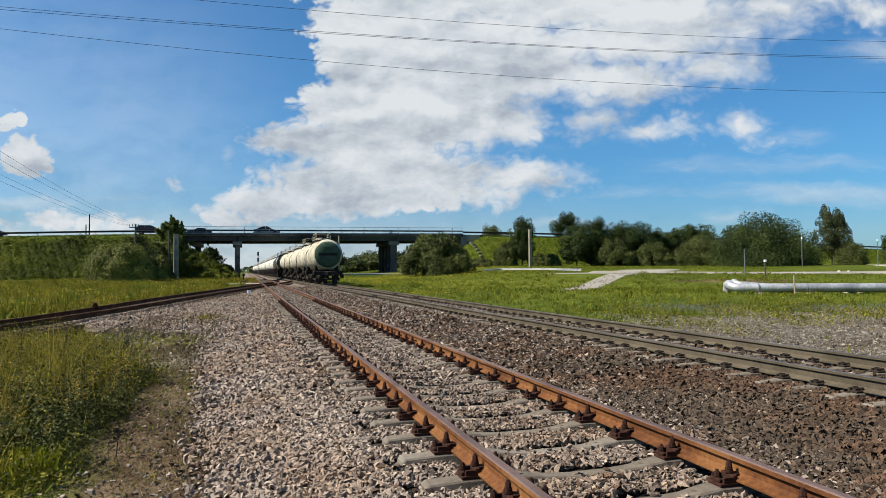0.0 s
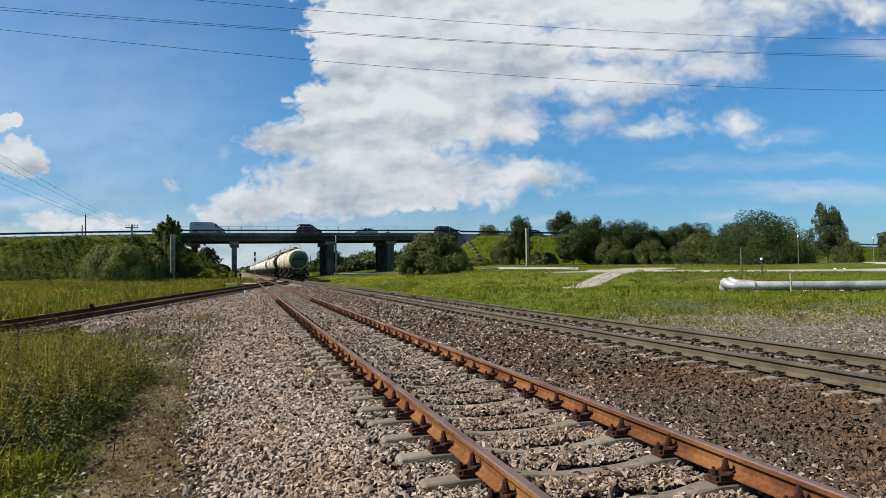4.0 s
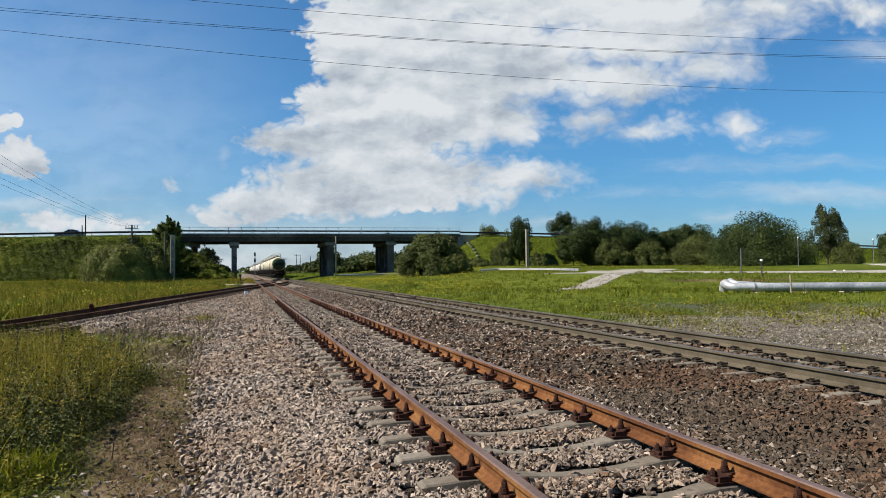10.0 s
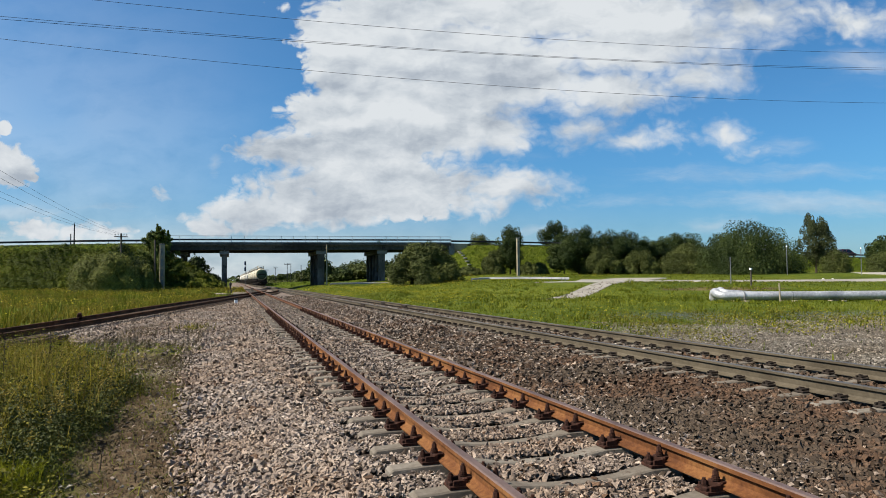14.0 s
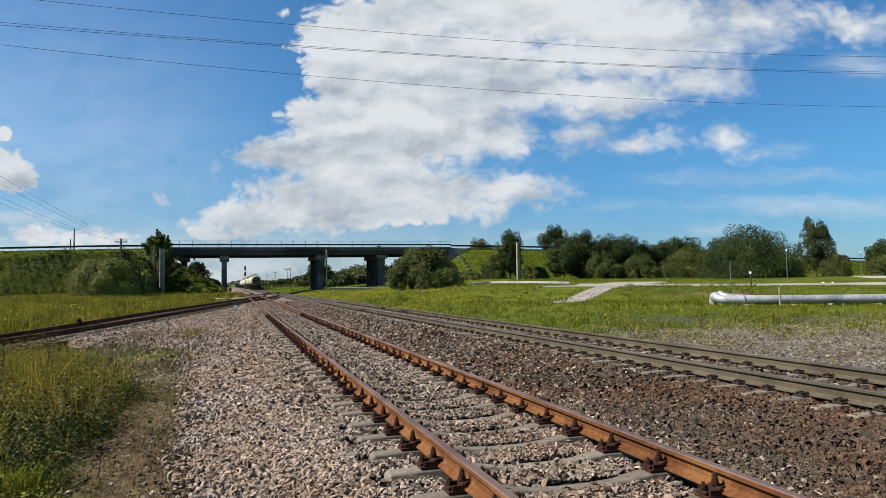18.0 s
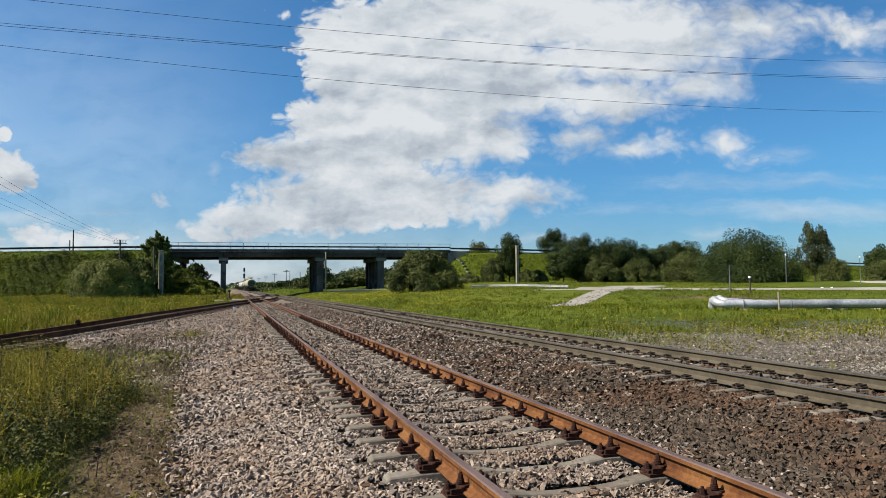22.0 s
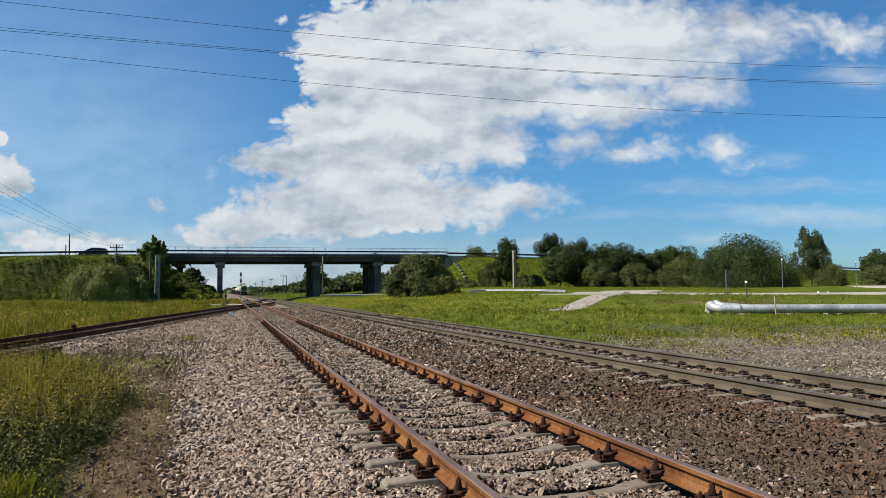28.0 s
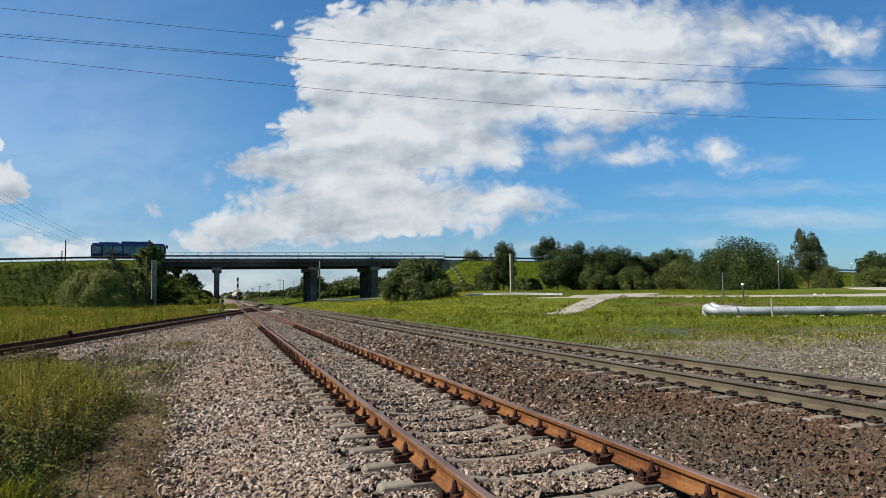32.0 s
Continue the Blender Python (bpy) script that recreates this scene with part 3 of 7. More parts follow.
def ballast_stones():
    def scatter(n, y0, y1, x0=-8.0, x1=10.0, power=1.0):
        y = y0 + (y1 - y0) * rng.random(n) ** power
        x = rng.uniform(x0, x1, n)
        keep = (x > bed_left(y) + rng.normal(0.1, 0.2, n)) & (x < 9.9) & ((x < 1.2 * y + 0.5) | (y < 2.95))
        return x[keep], y[keep]

    def clear(x, y):
        """Leave the sleepers' tops bare."""
        u = x - T1_TURN * y
        k1 = np.abs((y - 3.9 + 0.321) % 0.642 - 0.321) < 0.122 + 0.03 * rng.random(len(x))
        on1 = (u > 1.02) & (u < 3.8) & k1 & ((y < 33) | (rng.random(len(x)) < 0.45))
        k2 = np.abs((y - 6.19 + 0.271) % 0.542 - 0.271) < 0.095 + 0.03 * rng.random(len(x))
        on2 = (x > 6.60) & (x < 9.07) & k2 & (rng.random(len(x)) < np.where(np.minimum(np.abs(x - T2[0]), np.abs(x - T2[1])) < 0.3, 0.85, 0.45))
        rail = (np.abs(u - T1[0]) < 0.07) | (np.abs(u - T1[1]) < 0.07) | (np.abs(x - T2[0]) < 0.08) | (np.abs(x - T2[1]) < 0.08)
        return ~(on1 | on2 | rail)
    sets = []
    for n, y0, y1, size, p, x0 in ((165000, 2.9, 8.6, 0.0142, 1.0, -0.6), (122000, 8.4, 17.5, 0.0176, 0.9, -1.2), (112000, 16.0, 68.0, 0.0220, 1.25, -8.0), (13000, -6.5, 2.95, 0.034, 1.0, 0.0)):
        x, y = scatter(n, y0, y1, x0, power=p)
        ok = clear(x, y) | (rng.random(len(x)) < 0.03)
        x, y = x[ok], y[ok]
        s = size * np.minimum(1.9, rng.lognormal(0, 0.28, len(x)))
        s = s * np.interp(x - T1_TURN * y, [3.4, 4.6], [1.0, 1.22])
        thin = rng.random(len(x)) < np.interp(x, [3.4, 4.6], [1.0, 0.92])
        x, y, s = x[thin], y[thin], s[thin]
        sets.append((x, y, bed_z(x, y) + s * rng.uniform(-0.55, 0.9, len(x)) * np.interp(x, [3.4, 4.6], [1.0, 1.2]), s))
    x, y, z, s = (np.concatenate(a) for a in zip(*sets))
    u = x - T1_TURN * y
    brown = rng.random(len(x)) < np.interp(u, [3.2, 3.8, 4.5, 10], [0.15, 0.75, 0.98, 1.0]) * np.interp(y, [6, 12, 26], [1.0, 0.82, 0.42])
    pink = ~brown & (rng.random(len(x)) < np.interp(u, [0.7, 1.5], [1.0, 0.25]))
    for near in (True, False):
        here = ((y > 0) & (y < 8.5)) == near
        for kind, material, label in ((pink, "stone_pink", "loose pale pinkish-grey crushed ballast stones"), (~brown & ~pink, "stone_grey", "loose grey crushed ballast stones"), (brown, "stone_brown", "brown rust-stained crushed ballast stones")):
            g = here & kind
            stone_cloud("ballast_stones", x[g], y[g], z[g], s[g], M[material], label, near)


ballast_stones()


# ---------------------------------------------------------------- tracks
def rail_profile(h, head=0.072, foot=0.14):
    a, f, w = head / 2, foot / 2, 0.009
    half = [(f, 0), (f, 0.012), (w + 0.012, 0.028), (w, 0.05), (w, h - 0.06), (w + 0.006, h - 0.045), (a, h - 0.036), (a, h - 0.008), (a - 0.01, h)]
    return [(-x, z) for x, z in half] + [(x, z) for x, z in half[::-1]]


def rail(name, path, h, side_mat, top_mat, parent, label):
    v, f = sweep(rail_profile(h), path)
    me = mesh_of(name, v, f)
    me.materials.append(side_mat)
    me.materials.append(top_mat)
    k = 18
    for i, p in enumerate(me.polygons):
        if i < len(me.polygons) - 2 and i % k in (7, 8, 9):
            p.material_index = 1
    ob = new(name, me)
    ob.parent = parent
    ob["label"] = label
    return ob


def sleeper_mesh(dip=0.05, length=2.7):
    """Concrete sleeper: sloped sides, level rail seats, dipping middle."""
    prof = [(-length / 2, -0.035), (-length / 2 + 0.03, -0.012), (-1.05, -0.006), (-0.98, 0.0), (-0.62, 0.0), (-0.50, -0.016), (-0.36, -dip * 0.72), (-0.15, -dip), (0.15, -dip), (0.36, -dip * 0.72), (0.50, -0.016), (0.62, 0.0), (0.98, 0.0), (1.05, -0.006), (length / 2 - 0.03, -0.012), (length / 2, -0.035)]
    verts, faces = [], []
    for x, z in prof:
        w = 0.080 if abs(x) > 0.4 else 0.062
        verts += [(x, -w - 0.045, -0.19), (x, -w, z - 0.012), (x, -w + 0.012, z), (x, w - 0.012, z), (x, w, z - 0.012), (x, w + 0.045, -0.19)]
    for i in range(len(prof) - 1):
        for j in range(5):
            a = i * 6 + j
            faces.append((a, a + 6, a + 7, a + 1))
    faces += [tuple(range(6)), tuple(range(len(verts) - 6, len(verts)))[::-1]]
    return mesh_of("sleeper", verts, faces)


def chair_mesh():
    """Rail fastening: base plate, clip, two bolts with nuts, seen on one side of a rail (rail to +x)."""
    bm = bmesh.new()
    box(bm, (0.0, 0, 0.012), (0.19, 0.14, 0.024), 0.004)
    for y in (-0.058, 0.058):
        box(bm, (-0.018, y, 0.042), (0.10, 0.016, 0.040), 0.004)
    box(bm, (-0.078, 0, 0.036), (0.032, 0.10, 0.028), 0.006)
    box(bm, (0.022, 0, 0.050), (0.034, 0.13, 0.046), 0.006)
    box(bm, (0.058, 0, 0.064), (0.07, 0.075, 0.018), 0.004)
    for x, top in ((0.024, 0.158), (-0.070, 0.104)):
        rod(bm, (x, 0, 0.03), (x, 0, top), 0.0115, n=8)
        rod(bm, (x, 0, top - 0.046), (x, 0, top - 0.016), 0.021, 0.019, n=6)
        for k in range(3):
            rod(bm, (x, 0, top - 0.080 + 0.011 * k), (x, 0, top - 0.072 + 0.011 * k), 0.031 - 0.003 * k, n=10)
    me = bpy.data.meshes.new("chair")
    bm.to_mesh(me)
    bm.free()
    return me


def clip_mesh():
    """Low spring clip fastening of the main line."""
    bm = bmesh.new()
    box(bm, (0.0, 0, 0.015), (0.13, 0.13, 0.03), 0.008)
    for y in (-0.035, 0.035):
        rod(bm, (-0.06, y, 0.045), (0.06, y, 0.050), 0.014, n=8)
    rod(bm, (-0.03, 0, 0.02), (-0.03, 0, 0.075), 0.02, n=6)
    me = bpy.data.meshes.new("clip")
    bm.to_mesh(me)
    bm.free()
    return me


def joined(me_list):
    """One mesh from (mesh, matrix) pairs, through arrays."""
    vs, fs, off = [], [], 0
    cache = {}
    for me, m in me_list:
        if me.name not in cache:
            me.calc_loop_triangles()
            v = np.empty(len(me.vertices) * 3, np.float32)
            me.vertices.foreach_get("co", v)
            t = np.empty(len(me.loop_triangles) * 3, np.int32)
            me.loop_triangles.foreach_get("vertices", t)
            cache[me.name] = (v.reshape(-1, 3), t.reshape(-1, 3))
        v, t = cache[me.name]
        mm = np.array(m)
        vs.append(v @ mm[:3, :3].T + mm[:3, 3])
        fs.append(t + off)
        off += len(v)
    return fast_mesh("joined", np.concatenate(vs), np.concatenate(fs))


SLEEPER, CHAIR, CLIP = sleeper_mesh(0.052, 2.5), chair_mesh(), clip_mesh()
SLEEPER_FLAT = sleeper_mesh(0.02)


def wood_sleeper_mesh():
    bm = box(bmesh.new(), (0, 0, -0.085), (2.6, 0.24, 0.17), 0.015)
    me = bpy.data.meshes.new("wood_sleeper")
    bm.to_mesh(me)
    bm.free()
    return me


SLEEPER_WOOD = wood_sleeper_mesh()
PLAIN = mesh_of('plain_sleeper', [(x, y, z) for z in (-0.18, -0.03) for x, y in ((-1.3, -0.1), (1.3, -0.1), (1.3, 0.1), (-1.3, 0.1))], [(4, 5, 6, 7), (0, 1, 5, 4), (1, 2, 6, 5), (2, 3, 7, 6), (3, 0, 4, 7)])
for me, m in ((SLEEPER, "concrete"), (CHAIR, "chair"), (CLIP, "clip"), (SLEEPER_FLAT, "concrete"), (SLEEPER_WOOD, "tie_wood")):
    me.materials.append(M[m])


def near_track():
    t = thing("railway_track", rz=-math.degrees(T1_TURN), label="rusty siding track on concrete sleepers in crushed stone", category="railway track")
    mid = sum(T1) / 2
    for x in T1:
        rail("rail", [(x, -40, 0.022), (x, 8, 0.022), (x, 17, 0.022)], 0.152, M["rust_rail"], M["rail_top"], t, "orange-brown rusty rail with a dull top")
        rail("rail", [(x, 17, 0.022), (x, 45, 0.022), (x, 66, 0.022)], 0.152, M["rust_mid"], M["rail_top"], t, "rusted rail in a darkened brown")
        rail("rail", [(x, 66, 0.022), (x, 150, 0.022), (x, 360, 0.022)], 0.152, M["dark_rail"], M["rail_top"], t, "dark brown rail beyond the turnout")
    far = []
    for i in range(-66, 190):
        y = 3.911 + i * 0.642
        jig = pose(mid + rng.normal(0, 0.012), y + rng.normal(0, 0.008), rng.normal(0, 0.004), 0, rng.normal(0, 0.2), rng.normal(0, 0.35))
        seats = [pose(side * (0.7965) - 0.10, 0, 0) for side in (-1, 1)] + [pose(side * 0.7965 + 0.10, 0, 0, 0, 0, 180) for side in (-1, 1)]
        if -12 <= i < 46:
            s = shaped("sleeper", SLEEPER, None, t)
            s.matrix_basis = jig
            for m in seats:
                c = shaped("fastening", CHAIR, None, s)
                c.matrix_basis = m
        else:
            far += [(PLAIN, jig)]
    me = joined(far)
    tagged(shaped("sleeper_run", me, M["concrete"], t), kind="stuff")
    return t


def main_track():
    t = thing("railway_track", label="main line track with brown rails on pale concrete sleepers", category="railway track")
    mid = sum(T2) / 2
    for x in T2:
        rail("rail", [(x, -40, 0.012), (x, 40, 0.012), (x, 150, 0.012), (x, 700, 0.012)], 0.18, M["main_rail"], M["bright_rail"], t, "brown rail with a worn grey head")
    far = []
    for i in range(-84, 420):
        y = 6.19 + i * 0.542
        jig = pose(mid + rng.normal(0, 0.01), y + rng.normal(0, 0.006), rng.normal(0, 0.003), 0, 0, rng.normal(0, 0.3))
        seats = [pose(side * 0.7965 - 0.115, 0, 0.0) for side in (-1, 1)] + [pose(side * 0.7965 + 0.115, 0, 0.0, 0, 0, 180) for side in (-1, 1)]
        if -18 <= i < 90:
            s = shaped("sleeper", SLEEPER_FLAT, None, t)
            s.matrix_basis = jig
            for m in seats:
                c = shaped("rail_clip", CLIP, None, s)
                c.matrix_basis = m
        else:
            far += [(PLAIN, jig)]
    tagged(shaped("sleeper_run", joined(far), M["concrete"], t), kind="stuff")
    for x, y in ((T2[1], 38.2), (T2[1], 33.3), (T2[0], 36.0)):
        bm = bmesh.new()
        for s in (-1, 1):
            box(bm, (x + s * 0.036, y, 0.10), (0.045, 0.9, 0.11), 0.008)
            for dy in (-0.33, -0.12, 0.12, 0.33):
                rod(bm, (x + s * 0.03, y + dy, 0.105), (x + s * 0.10, y + dy, 0.105), 0.018, n=6)
        part("rail_joint", bm, M["clip"], t, "bolted dark joint bars on the rail")
    return t


def siding_track():
    t = thing("railway_track", label="dark siding track curving in to a turnout", category="railway track")
    ys = list(np.arange(6, 40, 2.0)) + list(np.arange(40, 84, 4.0))
    path = [(float(siding_x(y)), float(y), -0.012) for y in ys]
    # beyond the crossing it bends into the main line
    x, y, a = path[-1][0], path[-1][1], 0.165
    while a > 0.012 and x < T2[0] - 0.02:
        a = max(0.012, 0.165 * min(1.0, (T2[0] - x) / 2.2) ** 0.5)
        y += 2.0
        x += a * 2.0
        path.append((min(x, T2[0] - 0.02), y, -0.012))
    def shift(d):
        out = []
        for i, p in enumerate(path):
            a, b = path[max(i - 1, 0)], path[min(i + 1, len(path) - 1)]
            g = math.hypot(b[0] - a[0], b[1] - a[1])
            out.append((p[0] - d * (b[1] - a[1]) / g, p[1] + d * (b[0] - a[0]) / g, p[2] - float(step(40, 22, p[1])) * (0.03 + 0.045 * d)))
        return out
    # rails seen from their shaded side, so the darker brown is used
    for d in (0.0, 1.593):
        rail("rail", shift(d), 0.172, M["dark_rail"], M["dark_rail"], t, "rusted rail in a darkened brown")
    count = 0
    length = 0.0
    for a, b in zip(shift(0.7965)[:-1], shift(0.7965)[1:]):
        d = math.hypot(b[0] - a[0], b[1] - a[1])
        ang = math.degrees(math.atan2(-(b[0] - a[0]), b[1] - a[1]))
        while length < d and count < 150:
            f = length / d
            s = shaped("sleeper", SLEEPER_WOOD, None, t)
            s.matrix_basis = pose(a[0] + (b[0] - a[0]) * f, a[1] + (b[1] - a[1]) * f, -0.05 - 0.085 * float(step(46, 26, a[1])), 0, 0, ang)
            count += 1
            length += 0.58
        length -= d
    return t


near_track()
main_track()
siding_track()


M["paint_cream"] = surface("dirty cream tank paint", [(0, (0.28, 0.25, 0.175)), (0.5, (0.44, 0.41, 0.315)), (1, (0.56, 0.53, 0.435))], 1.2, 0.7, 0.0, 0.1, spots=(2.2, 0.52, (0.15, 0.12, 0.078)), spread=0.2)
M["paint_grey"] = surface("pale grey tank paint", [(0, (0.36, 0.345, 0.30)), (0.5, (0.50, 0.48, 0.42)), (1, (0.60, 0.58, 0.52))], 1.2, 0.7, 0.0, 0.1, spots=(2.5, 0.62, (0.18, 0.155, 0.115)), spread=0.3)
M["paint_black"] = surface("sooty black tank paint", [(0, (0.012, 0.012, 0.012)), (1, (0.036, 0.033, 0.03))], 1.2, 0.55, 0.0, 0.1)
M["paint_green"] = surface("dark green end paint", [(0, (0.018, 0.036, 0.023)), (0.6, (0.038, 0.066, 0.042)), (1, (0.085, 0.115, 0.080))], 0.8, 0.6, 0.0, 0.1)
M["frame_black"] = surface("grimy black underframe", [(0, (0.010, 0.009, 0.0078)), (1, (0.045, 0.037, 0.030))], 0.4, 0.8, 0.0, 0.2)
M["steel_grey"] = surface("dull galvanised steel", [(0, (0.108, 0.111, 0.114)), (1, (0.216, 0.219, 0.222))], 0.5, 0.5, 0.5, 0.05)
M["railing_steel"] = surface("pale galvanised railing", [(0, (0.22, 0.225, 0.235)), (1, (0.34, 0.345, 0.355))], 0.5, 0.6, 0.2, 0.05)
M["dark_metal"] = surface("dark painted metal", [(0, (0.015, 0.0156, 0.0168)), (1, (0.042, 0.042, 0.0432))], 0.5, 0.6, 0.2, 0.05)
M["silver_pipe"] = surface("silver foil pipe lagging", [(0, (0.20, 0.205, 0.21)), (0.5, (0.34, 0.345, 0.35)), (1, (0.52, 0.525, 0.53))], 0.8, 0.5, 0.4, 0.25, 6, spots=(1.3, 0.60, (0.78, 0.78, 0.77)))
M["white_paint"] = surface("white paint", [(0, (0.74, 0.74, 0.72)), (1, (0.86, 0.86, 0.84))], 0.5, 0.5, 0, 0.05)
M["old_wood"] = surface("grey weathered wood", [(0, (0.036, 0.03, 0.0252)), (1, (0.102, 0.087, 0.072))], 0.5, 0.9, 0, 0.4)
M["glass_dark"] = surface("dark glass", [(0, (0.009, 0.0108, 0.0132)), (1, (0.018, 0.021, 0.024))], 1, 0.08, 0.0, 0.0)
M["wire"] = surface("dark wire", [(0, (0.012, 0.012, 0.012)), (1, (0.03, 0.03, 0.03))], 1, 0.6, 0.3, 0.0)


# ---------------------------------------------------------------- road bridge
DECK_TILT = 0.0058


def deck_z(x):
    return 7.80 + DECK_TILT * x


def road_bridge():
    t = thing("road_bridge", 0, 0, 0, label="concrete road bridge on column piers with metal railings", category="bridge")
    x0, x1, y0, y1 = -9.8, 39.4, 119.5, 132.5
    tilt = Matrix.Translation((0, 0, 7.80)) @ Matrix.Rotation(-math.atan(DECK_TILT), 4, "Y")

    def tilted(bm):
        bm.transform(tilt)
        return bm
    length, mid = x1 - x0, (x0 + x1) / 2
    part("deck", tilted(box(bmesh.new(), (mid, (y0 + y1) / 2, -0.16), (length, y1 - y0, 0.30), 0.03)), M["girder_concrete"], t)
    part("road_surface", tilted(box(bmesh.new(), (mid, (y0 + y1) / 2, 0.02), (length, y1 - y0 - 1.6, 0.05))), M["asphalt"], t)
    for y in (y0 + 0.35, y1 - 0.35):
        part("kerb", tilted(box(bmesh.new(), (mid, y, 0.06), (length, 0.6, 0.24), 0.03)), M["bridge_concrete"], t)
    spans = [x0, -0.7, 15.5, 26.4, x1]
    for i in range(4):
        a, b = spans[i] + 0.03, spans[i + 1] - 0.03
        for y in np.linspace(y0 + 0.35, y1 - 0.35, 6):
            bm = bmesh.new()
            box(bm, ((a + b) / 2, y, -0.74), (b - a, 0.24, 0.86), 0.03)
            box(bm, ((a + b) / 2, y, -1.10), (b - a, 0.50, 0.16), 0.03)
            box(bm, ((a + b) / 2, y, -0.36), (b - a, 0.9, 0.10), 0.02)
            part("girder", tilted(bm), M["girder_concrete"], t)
    for x, cols, w in ((-7.5, 2, 0.7), (-0.72, 4, 0.85), (15.5, 5, 1.05), (26.4, 5, 1.05)):
        zt = deck_z(x) - 1.20
        near = 124.5 if x < -5 else y0 + 0.3
        pier = part("pier_cap", box(bmesh.new(), (x, (near + y1) / 2, zt - 0.36), (1.55 if w < 1 else 1.85, y1 - near - 0.3, 0.68), 0.05), M["bridge_concrete"], t)
        if w > 1:
            # added wall in the shaded girder tone, so gaps between columns look dark
            part("gap_infill", box(bmesh.new(), (x, (near + y1) / 2, zt / 2 - 0.34), (0.4, y1 - near - 2.0, zt - 0.72), 0.02), M["girder_concrete"], pier)
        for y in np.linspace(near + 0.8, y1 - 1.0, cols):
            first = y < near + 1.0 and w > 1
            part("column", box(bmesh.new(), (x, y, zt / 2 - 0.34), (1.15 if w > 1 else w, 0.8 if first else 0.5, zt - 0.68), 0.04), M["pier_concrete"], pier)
    for x, s in ((x0 + 0.3, -1), (x1 - 0.3, 1)):
        zt = deck_z(x)
        part("abutment", box(bmesh.new(), (x + s * 0.5, (y0 + y1) / 2, zt - 1.9), (1.2, y1 - y0 - 0.1, 3.5), 0.05), M["bridge_concrete"], t)
        for y in (y0 + 0.1, y1 - 0.1):
            part("wing_wall", box(bmesh.new(), (x + s * 2.2, y, zt - 0.7), (2.6, 0.3, 1.3), 0.04), M["pale_concrete"] if s > 0 else M["bridge_concrete"], t)
    # paved chute down the bank by the far end
    for k in range(9):
        part("drain_step", box(bmesh.new(), (x1 + 1.2, y0 - 0.9 - k * 1.05, float(ground_z(x1 + 1.2, y0 - 0.9 - k * 1.05)) + 0.08), (0.5, 1.12, 0.2), 0.02), M["bridge_concrete"], t, "pale concrete drain step on the bank")
    post_bm = box(bmesh.new(), (0, 0, 0.55), (0.07, 0.07, 1.1), 0.006)
    post = bpy.data.meshes.new("railing_post")
    post_bm.to_mesh(post)
    post.materials.append(M["railing_steel"])
    post_bm.free()
    for y in (y0 + 0.12, y1 - 0.12):
        r = part("railing", tilted(box(bmesh.new(), (mid, y, 1.22), (length, 0.06, 0.06), 0.008)), M["railing_steel"], t, "grey steel railing")
        part("crash_beam", tilted(box(bmesh.new(), (mid, y + 0.02, 0.62), (length, 0.09, 0.22), 0.02)), M["dark_metal"], r, "dark crash barrier beam")
        for x in np.arange(x0, x1, 2.05):
            p = shaped("post", post, None, r)
            p.matrix_basis = pose(x, y, deck_z(x) + 0.12)
    part("drain_pipe", rod(bmesh.new(), (16.35, y0 - 0.12, 0.4), (16.35, y0 - 0.12, deck_z(16) - 0.3), 0.13, n=12), M["pale_concrete"], t, "pale vertical drain pipe")
    return t


road_bridge()


def guard_rail(xa, xb, y, label):
    t = thing("guard_rail", label=label, category="guard rail", group="crash barriers along the road")
    n = int(abs(xb - xa) / 4.0)
    xs = np.linspace(xa, xb, n + 1)
    prof = [(-0.02, 0.0), (0.05, 0.05), (-0.02, 0.12), (-0.02, 0.19), (0.05, 0.26), (-0.02, 0.31), (-0.05, 0.31), (-0.05, 0.0)]
    path = [(float(x), y, float(crest(x)) + 0.36) for x in xs]
    v, f = sweep(prof, path)
    shaped("beam", mesh_of("beam", v, f), M["dark_metal"], t)
    bm = box(bmesh.new(), (0, 0.08, 0.1), (0.08, 0.10, 1.1), 0.008)
    me = bpy.data.meshes.new("post")
    bm.to_mesh(me)
    bm.free()
    me.materials.append(M["steel_grey"])
    for x in xs:
        p = shaped("post", me, None, t)
        p.matrix_basis = pose(float(x), y, float(crest(x)))


for y in (119.9, 131.9):
    guard_rail(-150, -10.2, y, "dark crash barrier along the embankment road")
    guard_rail(39.5, 190, y, "dark crash barrier along the embankment road")


def embankment_road():
    for a, b in ((-500, -9.9), (39.5, 500)):
        xs = np.linspace(a, b, 60)
        v, f = sweep([(-5.2, -0.12), (5.2, -0.12), (5.2, 0.03), (-5.2, 0.03)], [(float(x), 126.0, float(crest(x)) + (0.10 if abs(x - 15) < 26 else 0.06)) for x in xs])
        tagged(shaped("road", mesh_of("road", v, f), M["asphalt"]), "grey asphalt road on the embankment", "road", kind="structure")


embankment_road()


# ---------------------------------------------------------------- tank wagons
M["band"] = surface("rust-streaked steel band", [(0, (0.04, 0.03, 0.02)), (1, (0.12, 0.10, 0.07))], 0.5, 0.7, 0.0, 0.1)


